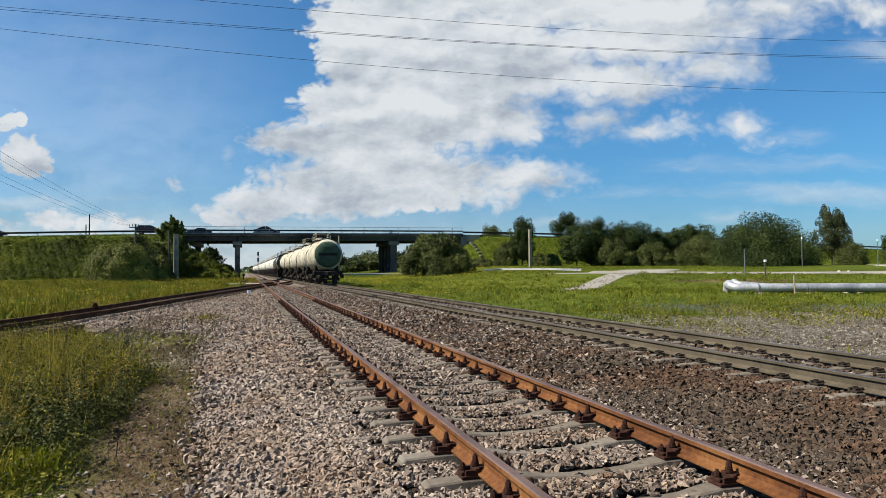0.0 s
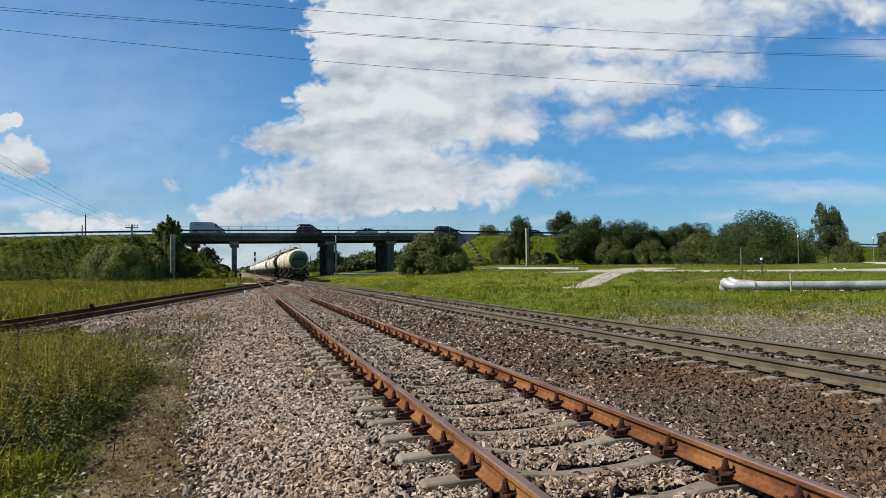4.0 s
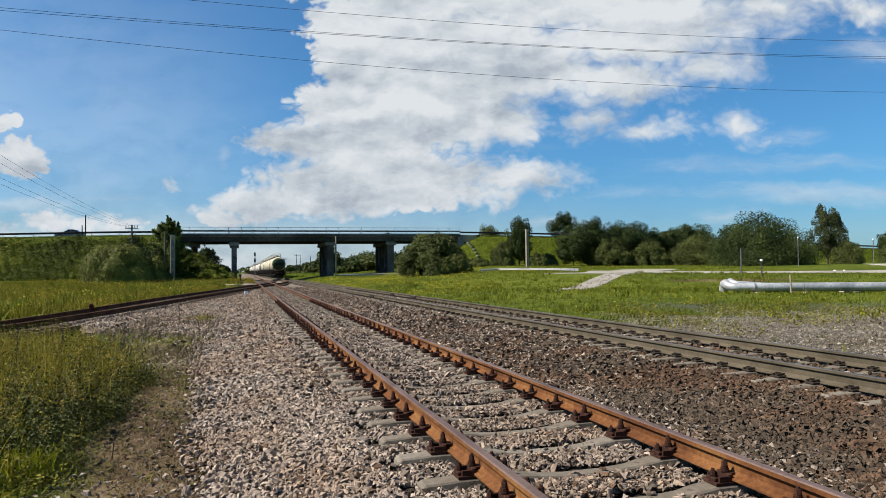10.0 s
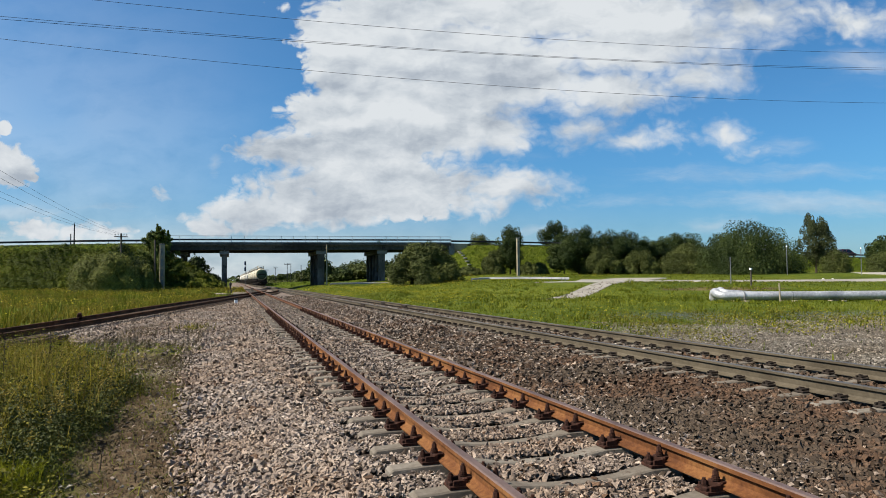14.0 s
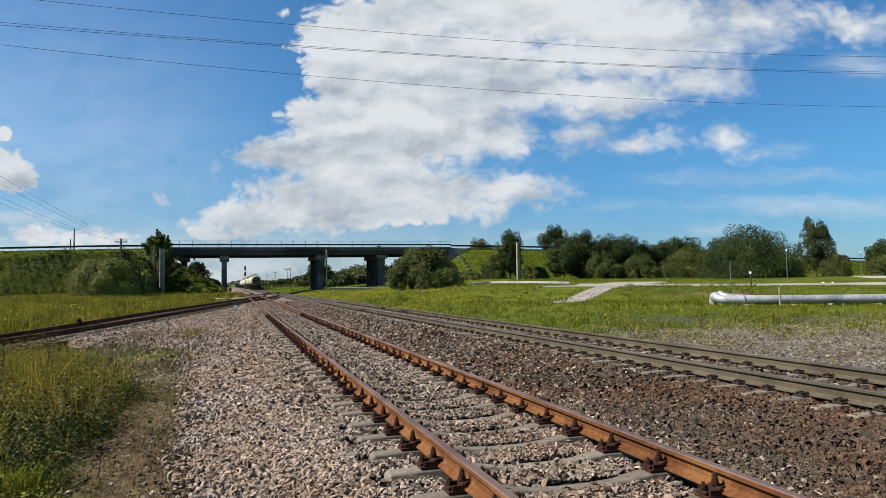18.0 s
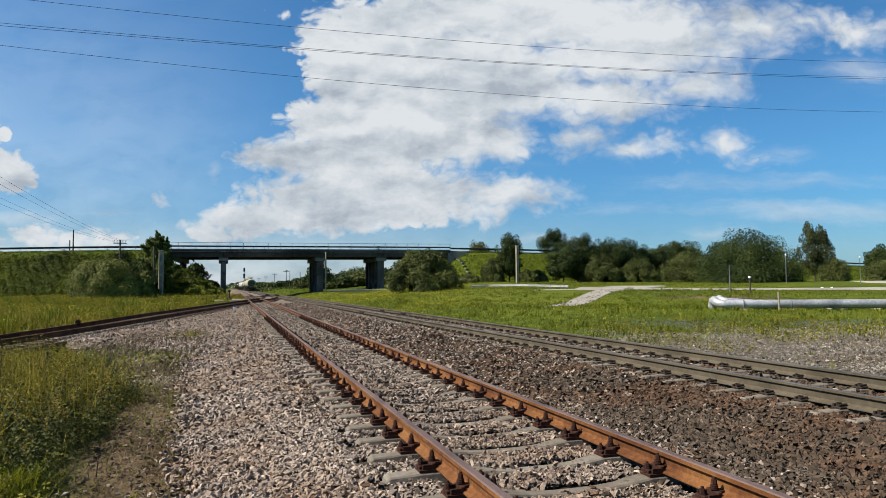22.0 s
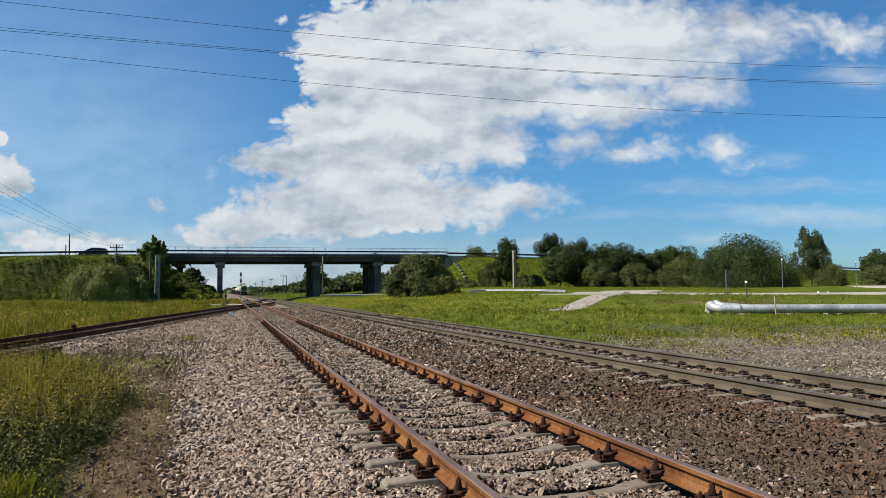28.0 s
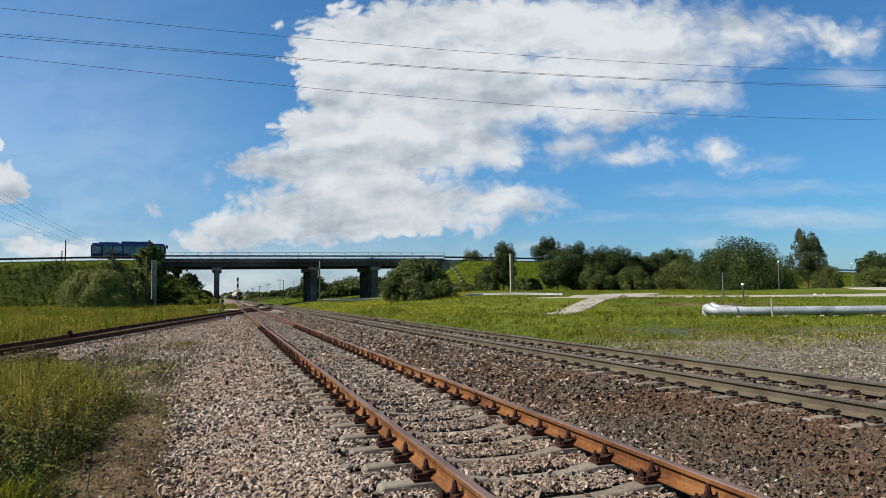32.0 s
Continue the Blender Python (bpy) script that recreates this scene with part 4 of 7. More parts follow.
def tank_wagon(paint, end_paint, label):
    t = thing("tank_wagon", label=label, category="tank wagon", group="wagons of the goods train")
    R, L, zc = 1.43, 5.35, 2.78
    # barrel with dished ends
    prof = [(-L, 0.0), (-L + 0.02, 0.5), (-L + 0.09, 0.95), (-L + 0.22, 1.22), (-L + 0.42, 1.37), (-L + 0.62, R)]
    rings = prof + [(y, R) for y in (-3.2, -1.6, 0, 1.6, 3.2)] + [(-a, b) for a, b in prof[::-1]]
    n = 40
    verts, faces = [], []
    for y, r in rings:
        for k in range(n):
            a = 2 * math.pi * k / n
            verts.append((max(r, 0.001) * math.cos(a), y, max(r, 0.001) * math.sin(a) + zc))
    for i in range(len(rings) - 1):
        for k in range(n):
            a, b = i * n + k, i * n + (k + 1) % n
            faces.append((a, a + n, b + n, b))
    me = mesh_of("tank", verts, faces, True)
    me.materials.append(paint)
    me.materials.append(end_paint)
    for p in me.polygons:
        if abs(p.center[1]) > L - 0.16:
            p.material_index = 1
    shell = shaped("tank", me, None, t)
    for y in (-4.4, -2.9, -1.4, 1.4, 2.9, 4.4):
        bm = bmesh.new()
        bmesh.ops.create_cone(bm, cap_ends=False, segments=n, radius1=R + 0.018, radius2=R + 0.018, depth=0.10, matrix=Matrix.Translation((0, y, zc)) @ Matrix.Rotation(math.pi / 2, 4, "X"))
        part("band", bm, M["band"], shell)
    for s in (-1, 1):
        for z, w in ((0.62, 0.9), (0.02, 1.75), (-0.18, 1.5), (-0.42, 0.8)):
            part("marking", box(bmesh.new(), (0, s * (L + 0.012 - 0.02 * abs(z)), zc + z), (w, 0.02, 0.11 if z != 0.02 else 0.24)), M["frame_black"] if z == 0.02 else M["paint_green"], shell)
    # filling dome, hatch and railings
    part("dome", rod(bmesh.new(), (0, 0, zc + R - 0.1), (0, 0, zc + R + 0.32), 0.55, 0.5, 20), paint, t)
    part("hatch", rod(bmesh.new(), (0, 0, zc + R + 0.32), (0, 0, zc + R + 0.42), 0.33, 0.28, 16), M["frame_black"], t)
    part("walkway", box(bmesh.new(), (0, 0, zc + R + 0.05), (1.5, 3.4, 0.05), 0.01), M["frame_black"], t)
    bm = bmesh.new()
    for x in (-0.72, 0.72):
        for y in (-1.65, -0.55, 0.55, 1.65):
            rod(bm, (x, y, zc + R + 0.05), (x * 0.92, y, zc + R + 0.75), 0.022, n=6)
        for h in (0.42, 0.75):
            rod(bm, (x * 0.95, -1.65, zc + R + h), (x * 0.95, 1.65, zc + R + h), 0.02, n=6)
    for y in (-1.65, 1.65):
        rod(bm, (-0.68, y, zc + R + 0.75), (0.68, y, zc + R + 0.75), 0.02, n=6)
    part("railing", bm, paint, t)
    for s in (-1, 1):
        bm = bmesh.new()
        for y in (-0.2, 0.2):
            rod(bm, (s * 0.75, y, zc + R + 0.05), (s * (R + 0.1), y, zc + 0.2), 0.02, n=6)
            rod(bm, (s * (R + 0.1), y, zc + 0.2), (s * (R + 0.1), y, 1.1), 0.02, n=6)
        for k in range(7):
            rod(bm, (s * (R + 0.1), -0.2, 1.15 + 0.3 * k), (s * (R + 0.1), 0.2, 1.15 + 0.3 * k), 0.016, n=6)
        part("ladder", bm, M["frame_black"], t)
    # frame, saddles, end beams, couplers
    part("centre_sill", box(bmesh.new(), (0, 0, 1.02), (0.62, 11.0, 0.34), 0.03), M["frame_black"], t)
    for s in (-1, 1):
        part("end_beam", box(bmesh.new(), (0, s * 5.35, 1.05), (2.7, 0.22, 0.36), 0.03), M["frame_black"], t)
        part("bolster", box(bmesh.new(), (0, s * 3.9, 1.12), (2.5, 0.5, 0.42), 0.05), M["frame_black"], t)
        bm = rod(bmesh.new(), (0, s * 5.3, 1.04), (0, s * 5.95, 1.04), 0.11, n=10)
        box(bm, (0, s * 6.0, 1.04), (0.36, 0.26, 0.34), 0.05)
        part("coupler", bm, M["frame_black"], t)
        for x in (-1.15, 1.15):
            part("saddle", box(bmesh.new(), (x * 0.82, s * 3.9, 1.5), (0.34, 0.55, 0.55), 0.05), M["frame_black"], t)
        part("brake_hose", rod(bmesh.new(), (0.45, s * 5.5, 0.95), (0.42, s * 5.75, 0.45), 0.03, n=6), M["frame_black"], t)
        for x in (-0.95, 0.95):
            bm = box(bmesh.new(), (x * 1.09, s * 3.9, 0.55), (0.16, 2.3, 0.22), 0.05)
            box(bm, (x * 1.09, s * 3.9, 0.62), (0.22, 0.55, 0.5), 0.06)
            for dy in (-0.925, 0.925):
                box(bm, (x * 1.10, s * 3.9 + dy, 0.47), (0.2, 0.34, 0.3), 0.05)
            part("bogie_frame", bm, M["frame_black"], t)
        for dy in (-0.925, 0.925):
            bm = bmesh.new()
            for x in (-0.79, 0.79):
                rod(bm, (x - 0.065, 0, 0), (x + 0.065, 0, 0), 0.475, n=20)
                rod(bm, (x - 0.10 * (1 if x > 0 else -1), 0, 0), (x - 0.06 * (1 if x > 0 else -1), 0, 0), 0.50, n=20)
                for k in range(3):
                    a = 2 * k * math.pi / 3
                    box(bm, (x + 0.07 * (1 if x > 0 else -1), 0.26 * math.cos(a), 0.26 * math.sin(a)), (0.02, 0.12, 0.12), 0.02)
            rod(bm, (-1.1, 0, 0), (1.1, 0, 0), 0.085, n=12)
            wset = part("wheelset", bm, M["frame_black"], t)
            wset.matrix_basis = pose(0, s * 3.9 + dy, 0.475)
    for x in (-1.3, 1.3):
        part("step", box(bmesh.new(), (x, -5.2, 0.75), (0.35, 0.25, 0.35), 0.03), M["frame_black"], t)
    part("discharge_pipe", rod(bmesh.new(), (0, 0, 0.75), (0, 0, 1.4), 0.16, n=12), M["frame_black"], t)
    return t


RAIL_TOP2 = 0.192
TRAIN_X = sum(T2) / 2
TRAIN = [(0, 63.5), (2, 78.5), (4, 93.0), (6, 107.4), (9, 131.6), (12, 156.5), (16, 189.5), (20, 224.5), (26, 272.0), (32, 320.0)]
WAGONS = []


def train():
    a = tank_wagon(M["paint_cream"], M["paint_green"], "cream tank wagon with a dark green end and grimy underframe")
    b = tank_wagon(M["paint_grey"], M["paint_grey"], "pale grey tank wagon with black underframe")
    c = tank_wagon(M["paint_black"], M["paint_black"], "sooty black tank wagon")
    WAGONS.append(a)
    for i in range(1, 40):
        if i == 6:
            w = c
        elif i == 7:
            w = b
        else:
            w = copy_thing(a if i < 6 or i % 6 == 5 else b, Matrix())
        WAGONS.append(w)


train()


# ---------------------------------------------------------------- plants
def leaf_mesh(name, pts, size, rngs, normals=None, jitter=0.38):
    """Folded leaves, two triangles each, at points; with normals they lie along the form that they cover."""
    n = len(pts)
    d = rngs.normal(size=(n, 3))
    if normals is None:
        d[:, 2] *= 0.7
        d /= np.linalg.norm(d, axis=1, keepdims=True)
        e = np.cross(d, rngs.normal(size=(n, 3)))
        e /= np.linalg.norm(e, axis=1, keepdims=True)
        nrm = np.cross(d, e)
    else:
        nrm = normals / np.linalg.norm(normals, axis=1, keepdims=True) + rngs.normal(0, jitter, (n, 3))
        nrm /= np.linalg.norm(nrm, axis=1, keepdims=True)
        d -= nrm * (d * nrm).sum(1, keepdims=True)
        d /= np.linalg.norm(d, axis=1, keepdims=True)
        e = np.cross(nrm, d)
    s = size * rngs.lognormal(0, 0.3, n)[:, None]
    v = np.stack([pts - d * s * 0.5, pts + e * s * 0.32 + nrm * s * 0.1, pts + d * s * 0.5, pts - e * s * 0.32 + nrm * s * 0.1], 1)
    k = (np.arange(n) * 4)[:, None]
    f = np.stack([k + [0, 1, 2], k + [0, 2, 3]], 1)
    return fast_mesh(name, v.reshape(-1, 3), f.reshape(-1, 3))


def crown_points(n, rx, ry, h, base, rg, lobes=26, lump=0.33, dome=False, taper=0.0):
    """Points, and the way out from the form there, over many small lobes that make up an uneven crown of height h over base."""
    c = rg.normal(size=(lobes, 3))
    c /= np.linalg.norm(c, axis=1, keepdims=True)
    c *= rg.uniform(0.62 if dome else 0.35, 0.80, (lobes, 1))
    c[:, 2] = np.where(c[:, 2] < 0, c[:, 2] * 0.95, c[:, 2])
    r = lump * rg.uniform(0.6, 1.3, lobes)
    w = r ** 2 / (r ** 2).sum()
    i = rg.choice(lobes, n, p=w)
    d = rg.normal(size=(n, 3))
    d /= np.linalg.norm(d, axis=1, keepdims=True)
    # twigs: the leaves gather in small knots on each lobe
    knot = rg.integers(0, 60, n)
    g = np.random.default_rng(5).normal(size=(60, 3))
    g /= np.linalg.norm(g, axis=1, keepdims=True)
    d = d * 0.42 + g[(knot + i * 7) % 60] * 0.8
    d /= np.linalg.norm(d, axis=1, keepdims=True)
    p = c[i] + d * (r[i] * rg.uniform(0.60, 1.08, n) ** 0.6)[:, None]
    out = d + c[i] * 0.4
    if dome:
        p[:, 2] = np.abs(p[:, 2])
        out[:, 2] = np.abs(out[:, 2])
        p *= np.array([rx * 0.86, ry * 0.86, h * 0.95])
    else:
        p *= np.array([rx, ry, h / 2])
        p[:, 2] += base + h / 2
        p[:, :2] *= (1 + taper * (0.45 - (p[:, 2:] - base) / h))
    ok = p[:, 2] > 0.02
    return p[ok], out[ok]


def trunk_mesh(h, r, rg, limbs=6, spread=0.5):
    bm = bmesh.new()
    top = Vector((rg.normal(0, 0.03) * h, rg.normal(0, 0.03) * h, h))
    rod(bm, (0, 0, -0.3), top * 0.5, r, r * 0.7, 8)
    rod(bm, top * 0.5, top, r * 0.7, r * 0.2, 8)
    for k in range(limbs):
        a = k * 2.4 + rg.random()
        f = 0.3 + 0.55 * k / max(limbs, 1)
        s = top * f
        e = s + Vector((math.cos(a) * spread, math.sin(a) * spread, h * 0.2))
        rod(bm, s, e, r * 0.45, r * 0.1, 6)
    return bm


def tree(name, x, y, h, w, leaves, label, category="tree", leaf=0.34, mat="leaf_dark", low=0.08, lobes=26, lump=0.33, z=None, seed=0, deep=None, group="", dome=False, taper=0.0):
    rg = np.random.default_rng(seed + int(abs(x) * 10 + abs(y)))
    z = float(ground_z(x, y)) if z is None else z
    t = thing(name, x, y, z - 0.05, label=label, category=category, group=group)
    part("trunk", trunk_mesh(h * 0.75, max(0.06, h * 0.018), rg, 6, w * 0.28), M["bark"], t)
    pts, out = crown_points(int(leaves * 1.3), w * 0.60, (deep or w) * 0.60, h * (1.12 - low), h * (low - 0.08), rg, lobes, lump, dome or category == "bush", taper)
    shaped("crown", leaf_mesh("crown", pts, leaf * 0.92, rg, out, 0.34 if mat == "leaf_bush" else 0.5), M[mat], t)
    return t


def conifer(x, y, h, w, leaves, label, z=None, seed=3, mat="needle"):
    rg = np.random.default_rng(seed)
    z = float(ground_z(x, y)) if z is None else z
    t = thing("conifer_tree", x, y, z - 0.05, label=label, category="tree")
    part("trunk", rod(bmesh.new(), (0, 0, -0.2), (0, 0, h * 0.97), h * 0.02, 0.02, 8), M["bark"], t)
    pts = []
    tiers = 16
    for k in range(tiers):
        f = k / (tiers - 1)
        arms = 9 - int(4 * f)
        reach = w / 2 * (1 - f) ** 0.8 + 0.15
        for a in range(arms):
            ang = a * 2 * math.pi / arms + k * 0.7 + rg.normal(0, 0.2)
            ln = reach * rg.uniform(0.65, 1.2)
            m = int(leaves / tiers / arms)
            s = rg.random(m) ** 0.7
            p = np.stack([np.cos(ang) * ln * s, np.sin(ang) * ln * s, h * (0.06 + 0.92 * f) - 0.25 * ln * s + 0.18 * ln * s ** 2], 1)
            pts.append(p + rg.normal(0, 0.09, (m, 3)) * (1.3 - s)[:, None])
    shaped("crown", leaf_mesh("crown", np.concatenate(pts), 0.30, rg), M[mat], t)
    return t


M["leaf_willow"] = leafy("willow leaves", [(0, (0.018, 0.025, 0.006)), (0.5, (0.056, 0.067, 0.015)), (1, (0.125, 0.135, 0.033))], 0.08)


M["leaf_birch"] = leafy("grey-green birch leaves", [(0, (0.020, 0.026, 0.010)), (0.5, (0.052, 0.062, 0.022)), (1, (0.10, 0.11, 0.045))], 0.12)
M["leaf_fir"] = leafy("fresh green ragged leaves", [(0, (0.030, 0.045, 0.011)), (0.5, (0.105, 0.132, 0.026)), (1, (0.24, 0.265, 0.055))], 0.2)


def pointed_tree(x, y, h, w, leaves, label, mat, seed):
    """A bushy tree whose boughs rise to several ragged points."""
    rg = np.random.default_rng(seed)
    t = thing("tree", x, y, float(ground_z(x, y)) - 0.05, label=label, category="tree")
    part("trunk", trunk_mesh(h * 0.8, h * 0.018, rg, 6, w * 0.2), M["bark"], t)
    pts, outs, boughs = [], [], 60
    for k in range(boughs):
        f = k / (boughs - 1)
        a = k * 2.4 + rg.normal(0, 0.3)
        reach = w / 2 * (1.0 - 0.75 * f ** 1.6) * rg.uniform(0.55, 1.1)
        s = rg.random(leaves // boughs) ** 0.7
        rise = h * (0.06 + 0.72 * f) + s * h * 0.17 * rg.uniform(0.7, 1.25)
        p = np.stack([np.cos(a) * reach * s, np.sin(a) * reach * s, rise], 1)
        pts.append(p + rg.normal(0, 0.42, p.shape) * (1.25 - s)[:, None])
        outs.append(np.stack([np.full(len(s), np.cos(a)), np.full(len(s), np.sin(a)), np.full(len(s), 0.45)], 1) + rg.normal(0, 0.3, p.shape))
    for dx, top in ((0.0, 1.08), (1.1, 0.98), (-0.9, 0.93), (0.4, 0.96)):
        m = leaves // 45
        s = rg.random(m)
        pts.append(np.stack([dx * w * 0.16 + rg.normal(0, 0.28, m) * (1.05 - s), rg.normal(0, 0.28, m) * (1.05 - s), h * (0.72 + (top - 0.72) * s)], 1))
        outs.append(rg.normal(0, 1, (m, 3)) + np.array([0, 0, 0.4]))
    shaped("crown", leaf_mesh("crown", np.concatenate(pts), 0.24, rg, np.concatenate(outs), 0.3), M[mat], t)
    return t


def woods():
    tree("bush", -14.9, 96.5, 5.1, 9.0, 34000, "large round green bush at the foot of the bank", "bush", 0.21, "leaf_bush", 0.0, 34, 0.30)
    tree("bush", -10.9, 98.5, 3.7, 4.6, 9000, "low dense green bush", "bush", 0.24, "leaf_bush", 0.0, 40, 0.22)
    tree("bush", 25.9, 91, 6.0, 11.8, 30000, "broad rounded willow bush in the meadow", "bush", 0.23, "leaf_willow", 0.0, 90, 0.17)
    tree("tree", -14.6, 106, 6.6, 3.6, 4200, "small leafy tree on the bank", leaf=0.28)
    # added crown, fitted to the view: roughens the next tree's top outline
    conifer(-9.8, 107.8, 9.3, 4.0, 7000, "spruce shape added to give the tree beside the bridge its spiky top", seed=17, mat="leaf_fir")
    pointed_tree(-10.1, 108.2, 8.9, 8.4, 32000, "bushy green tree with a ragged pointed top beside the bridge", "leaf_fir", 17)
    pointed_tree(-5.9, 138, 3.6, 6.5, 7000, "dark pointed spruce-like shrub behind the bridge", "leaf_dark", 4)
    tree("bush", -3.6, 137.5, 1.4, 4.0, 4000, "dark shrub behind the bridge slope", "bush", 0.26, "leaf_dark", 0.0, seed=4)
    for i, (x, y, h, w) in enumerate(((-6.5, 118, 0.9, 3.0), (-4.5, 115.0, 0.8, 2.6), (-5.5, 111.0, 0.7, 2.6), (-7.6, 112.5, 1.0, 3.0))):
        tree("bush", x, y, h, w, 2200, "low shrub on the slope under the bridge", "bush", 0.22, "leaf_bank", 0.0, seed=60 + i, group="shrubs under the bridge")
    # added shrub: its dark leaves stand in for shadow behind the round bush
    tree("bush", -12.0, 102.0, 4.6, 5.0, 5000, "dark shrub added for the shadow between round bush and bank", "bush", 0.24, "leaf_dark", 0.0, seed=71)
    # the row along the bank
    row = [(69.6, 137.5, 9.8, 7.0, "tree"), (58.9, 107, 9.2, 8.0, "tree"), (55.3, 105.5, 6.0, 6.0, "tree"), (63.9, 107, 8.0, 8.0, "tree"), (68.0, 107, 7.8, 7.5, "tree"),
           (71.7, 107, 7.6, 7.0, "tree"), (75.0, 107, 6.8, 6.5, "tree"), (84.0, 112, 7.5, 9.5, "tree"), (76.5, 100, 5.4, 11.0, "bush"), (81.5, 96, 4.4, 8.0, "bush"), (61.5, 103.5, 5.0, 8.0, "bush"), (68.5, 103.5, 4.6, 8.0, "bush"),
           (45.4, 106, 8.6, 5.0, "tree"), (42.5, 106.5, 4.2, 5.0, "bush"), (52.0, 137.5, 6.2, 8.0, "bush"), (50.5, 106, 2.2, 4.0, "bush"), (38.5, 108, 1.6, 5.0, "bush"), (47.5, 103.5, 2.2, 4.0, "bush"), (34.5, 106, 1.6, 4.0, "bush")]
    for i, (x, y, h, w, kind) in enumerate(row):
        tree(kind, x, y, h, w, int(1700 * w + 600 * h), "dark green leafy tree along the embankment foot" if kind == "tree" else "rounded green bush at the embankment foot", kind, 0.215, "leaf_dark" if kind == "tree" else "leaf_willow", 0.0, 64, 0.21, seed=i, group="trees along the embankment")
    tree("tree", 76.8, 86, 8.6, 16.6, 46000, "broad dome-shaped dark green tree", leaf=0.21, low=0.0, lobes=190, lump=0.18, dome=True)
    tree("tree", 104.8, 100, 12.2, 7.4, 17000, "tall birch with a loose grey-green crown", leaf=0.22, low=0.04, lobes=80, lump=0.17, seed=5, mat="leaf_birch", taper=0.95)
    tree("bush", 103.5, 95, 4.6, 6.0, 9000, "low rounded green bush under the birch", "bush", 0.22, "leaf_willow", 0.0)
    tree("tree", 99.6, 82, 6.2, 5.0, 12000, "round green tree by the road", leaf=0.22, low=0.06, lobes=150, lump=0.17)
    tree("bush", 93.0, 76, 3.0, 6.0, 7000, "low green bush by the road", "bush", 0.2, "leaf_willow", 0.0)
    # beyond the bridge
    far = [(19.5, 150, 7.0, 4.5), (20, 158, 6.5, 5.5), (27, 175, 3.6, 8), (34, 180, 4.0, 9), (40, 176, 4.4, 9), (46, 170, 5.4, 9), (32, 160, 3.4, 8), (52, 165, 7, 9), (30, 200, 4.6, 12), (22, 196, 3.4, 9), (38, 205, 5.6, 12), (24, 168, 3.6, 7), (58, 172, 7, 9), (19, 141, 2.2, 6), (23.5, 142, 2.6, 6), (28, 141, 2.4, 6), (32.5, 140, 3, 6)]
    for i, (x, y, h, w) in enumerate(far):
        tree("tree", x, y, h, w, 1900, "green tree beyond the bridge", leaf=0.5, low=0.0, seed=40 + i, group="trees beyond the bridge", mat="leaf_willow" if i % 3 == 0 else "leaf_dark")
    for i in range(16):
        x = 14.5 + 2.3 * i
        tree("tree", x, 335 + 9 * (i % 4), 2.0 + 0.2 * i + (i % 3) * 0.5, 7.0, 700, "dark tree on the wooded rise beside the far line", leaf=1.0, low=0.0, seed=90 + i, group="trees on the far rise", mat="leaf_dark")
    conifer(35.5, 165, 9.6, 4.0, 3000, "pointed spruce beyond the bridge", seed=9)


woods()


def blades(name, xs, ys, zs, hs, material, label, width=0.012, lean=0.35, seed=1, category="grass"):
    rg = np.random.default_rng(seed)
    n = len(xs)
    a = rg.random(n) * 2 * math.pi
    side = np.stack([np.cos(a), np.sin(a), np.zeros(n)], 1)
    b = rg.random(n) * 2 * math.pi
    ln = np.abs(rg.normal(0, lean, n)) * hs
    tilt = np.stack([np.cos(b) * ln, np.sin(b) * ln, np.zeros(n)], 1)
    base = np.stack([xs, ys, zs - 0.02], 1)
    w = (width * rg.uniform(0.6, 1.4, n))[:, None]
    up = np.stack([np.zeros(n), np.zeros(n), hs], 1)
    v = np.stack([base - side * w, base + side * w, base + up * 0.55 + tilt * 0.4 - side * w * 0.8, base + up * 0.55 + tilt * 0.4 + side * w * 0.8, base + up * 0.95 + tilt], 1)
    k = (np.arange(n) * 5)[:, None]
    f = np.stack([k + [0, 1, 3], k + [0, 3, 2], k + [2, 3, 4]], 1)
    ob = shaped(name, fast_mesh(name, v.reshape(-1, 3), f.reshape(-1, 3)), material)
    return tagged(ob, label, category, kind="stuff")


# meadow green made brighter, since the bank's slope catches too little sun
M["grass_bank"] = grassy("bank grass, sunlight lifted into its green", [(0, (0.04, 0.066, 0.005)), (0.5, (0.09, 0.126, 0.009)), (1, (0.165, 0.195, 0.018))])
M["grass_meadow"] = surface("patchy long meadow grass", [(0, (0.034, 0.034, 0.005)), (0.35, (0.092, 0.088, 0.008)), (0.6, (0.165, 0.137, 0.014)), (1, (0.32, 0.225, 0.038))], 1.6, 0.75, 0.0, 0.0, island=0.3, trans=0.3)
M["straw"] = grassy("dead straw", [(0, (0.04, 0.03, 0.016)), (0.6, (0.11, 0.085, 0.045)), (1, (0.24, 0.20, 0.12))], 0.1)
M["straw_pale"] = grassy("bleached straw", [(0, (0.16, 0.13, 0.08)), (1, (0.42, 0.36, 0.25))], 0.1)
M["grass_tuft"] = grassy("coarse tuft grass", [(0, (0.03, 0.045, 0.004)), (0.5, (0.10, 0.12, 0.008)), (1, (0.26, 0.25, 0.03))], 0.25)
# dark green of the weeds, deepened by the shade in their hollows
M["weed_shaded"] = leafy("broad weed leaves, dark green deepened for shade", [(0, (0.009, 0.013, 0.003)), (0.5, (0.034, 0.041, 0.007)), (1, (0.105, 0.11, 0.019))], 0.05, 0.3)
M["grass_bright"] = grassy("bright young grass", [(0, (0.10, 0.13, 0.009)), (0.6, (0.21, 0.22, 0.013)), (1, (0.33, 0.31, 0.022))])
M["stone_light"] = crushed("pale limestone pieces", [(0, (0.14, 0.12, 0.095)), (1, (0.36, 0.325, 0.275))], (0.8, 0.72, 0.62), 0.6)
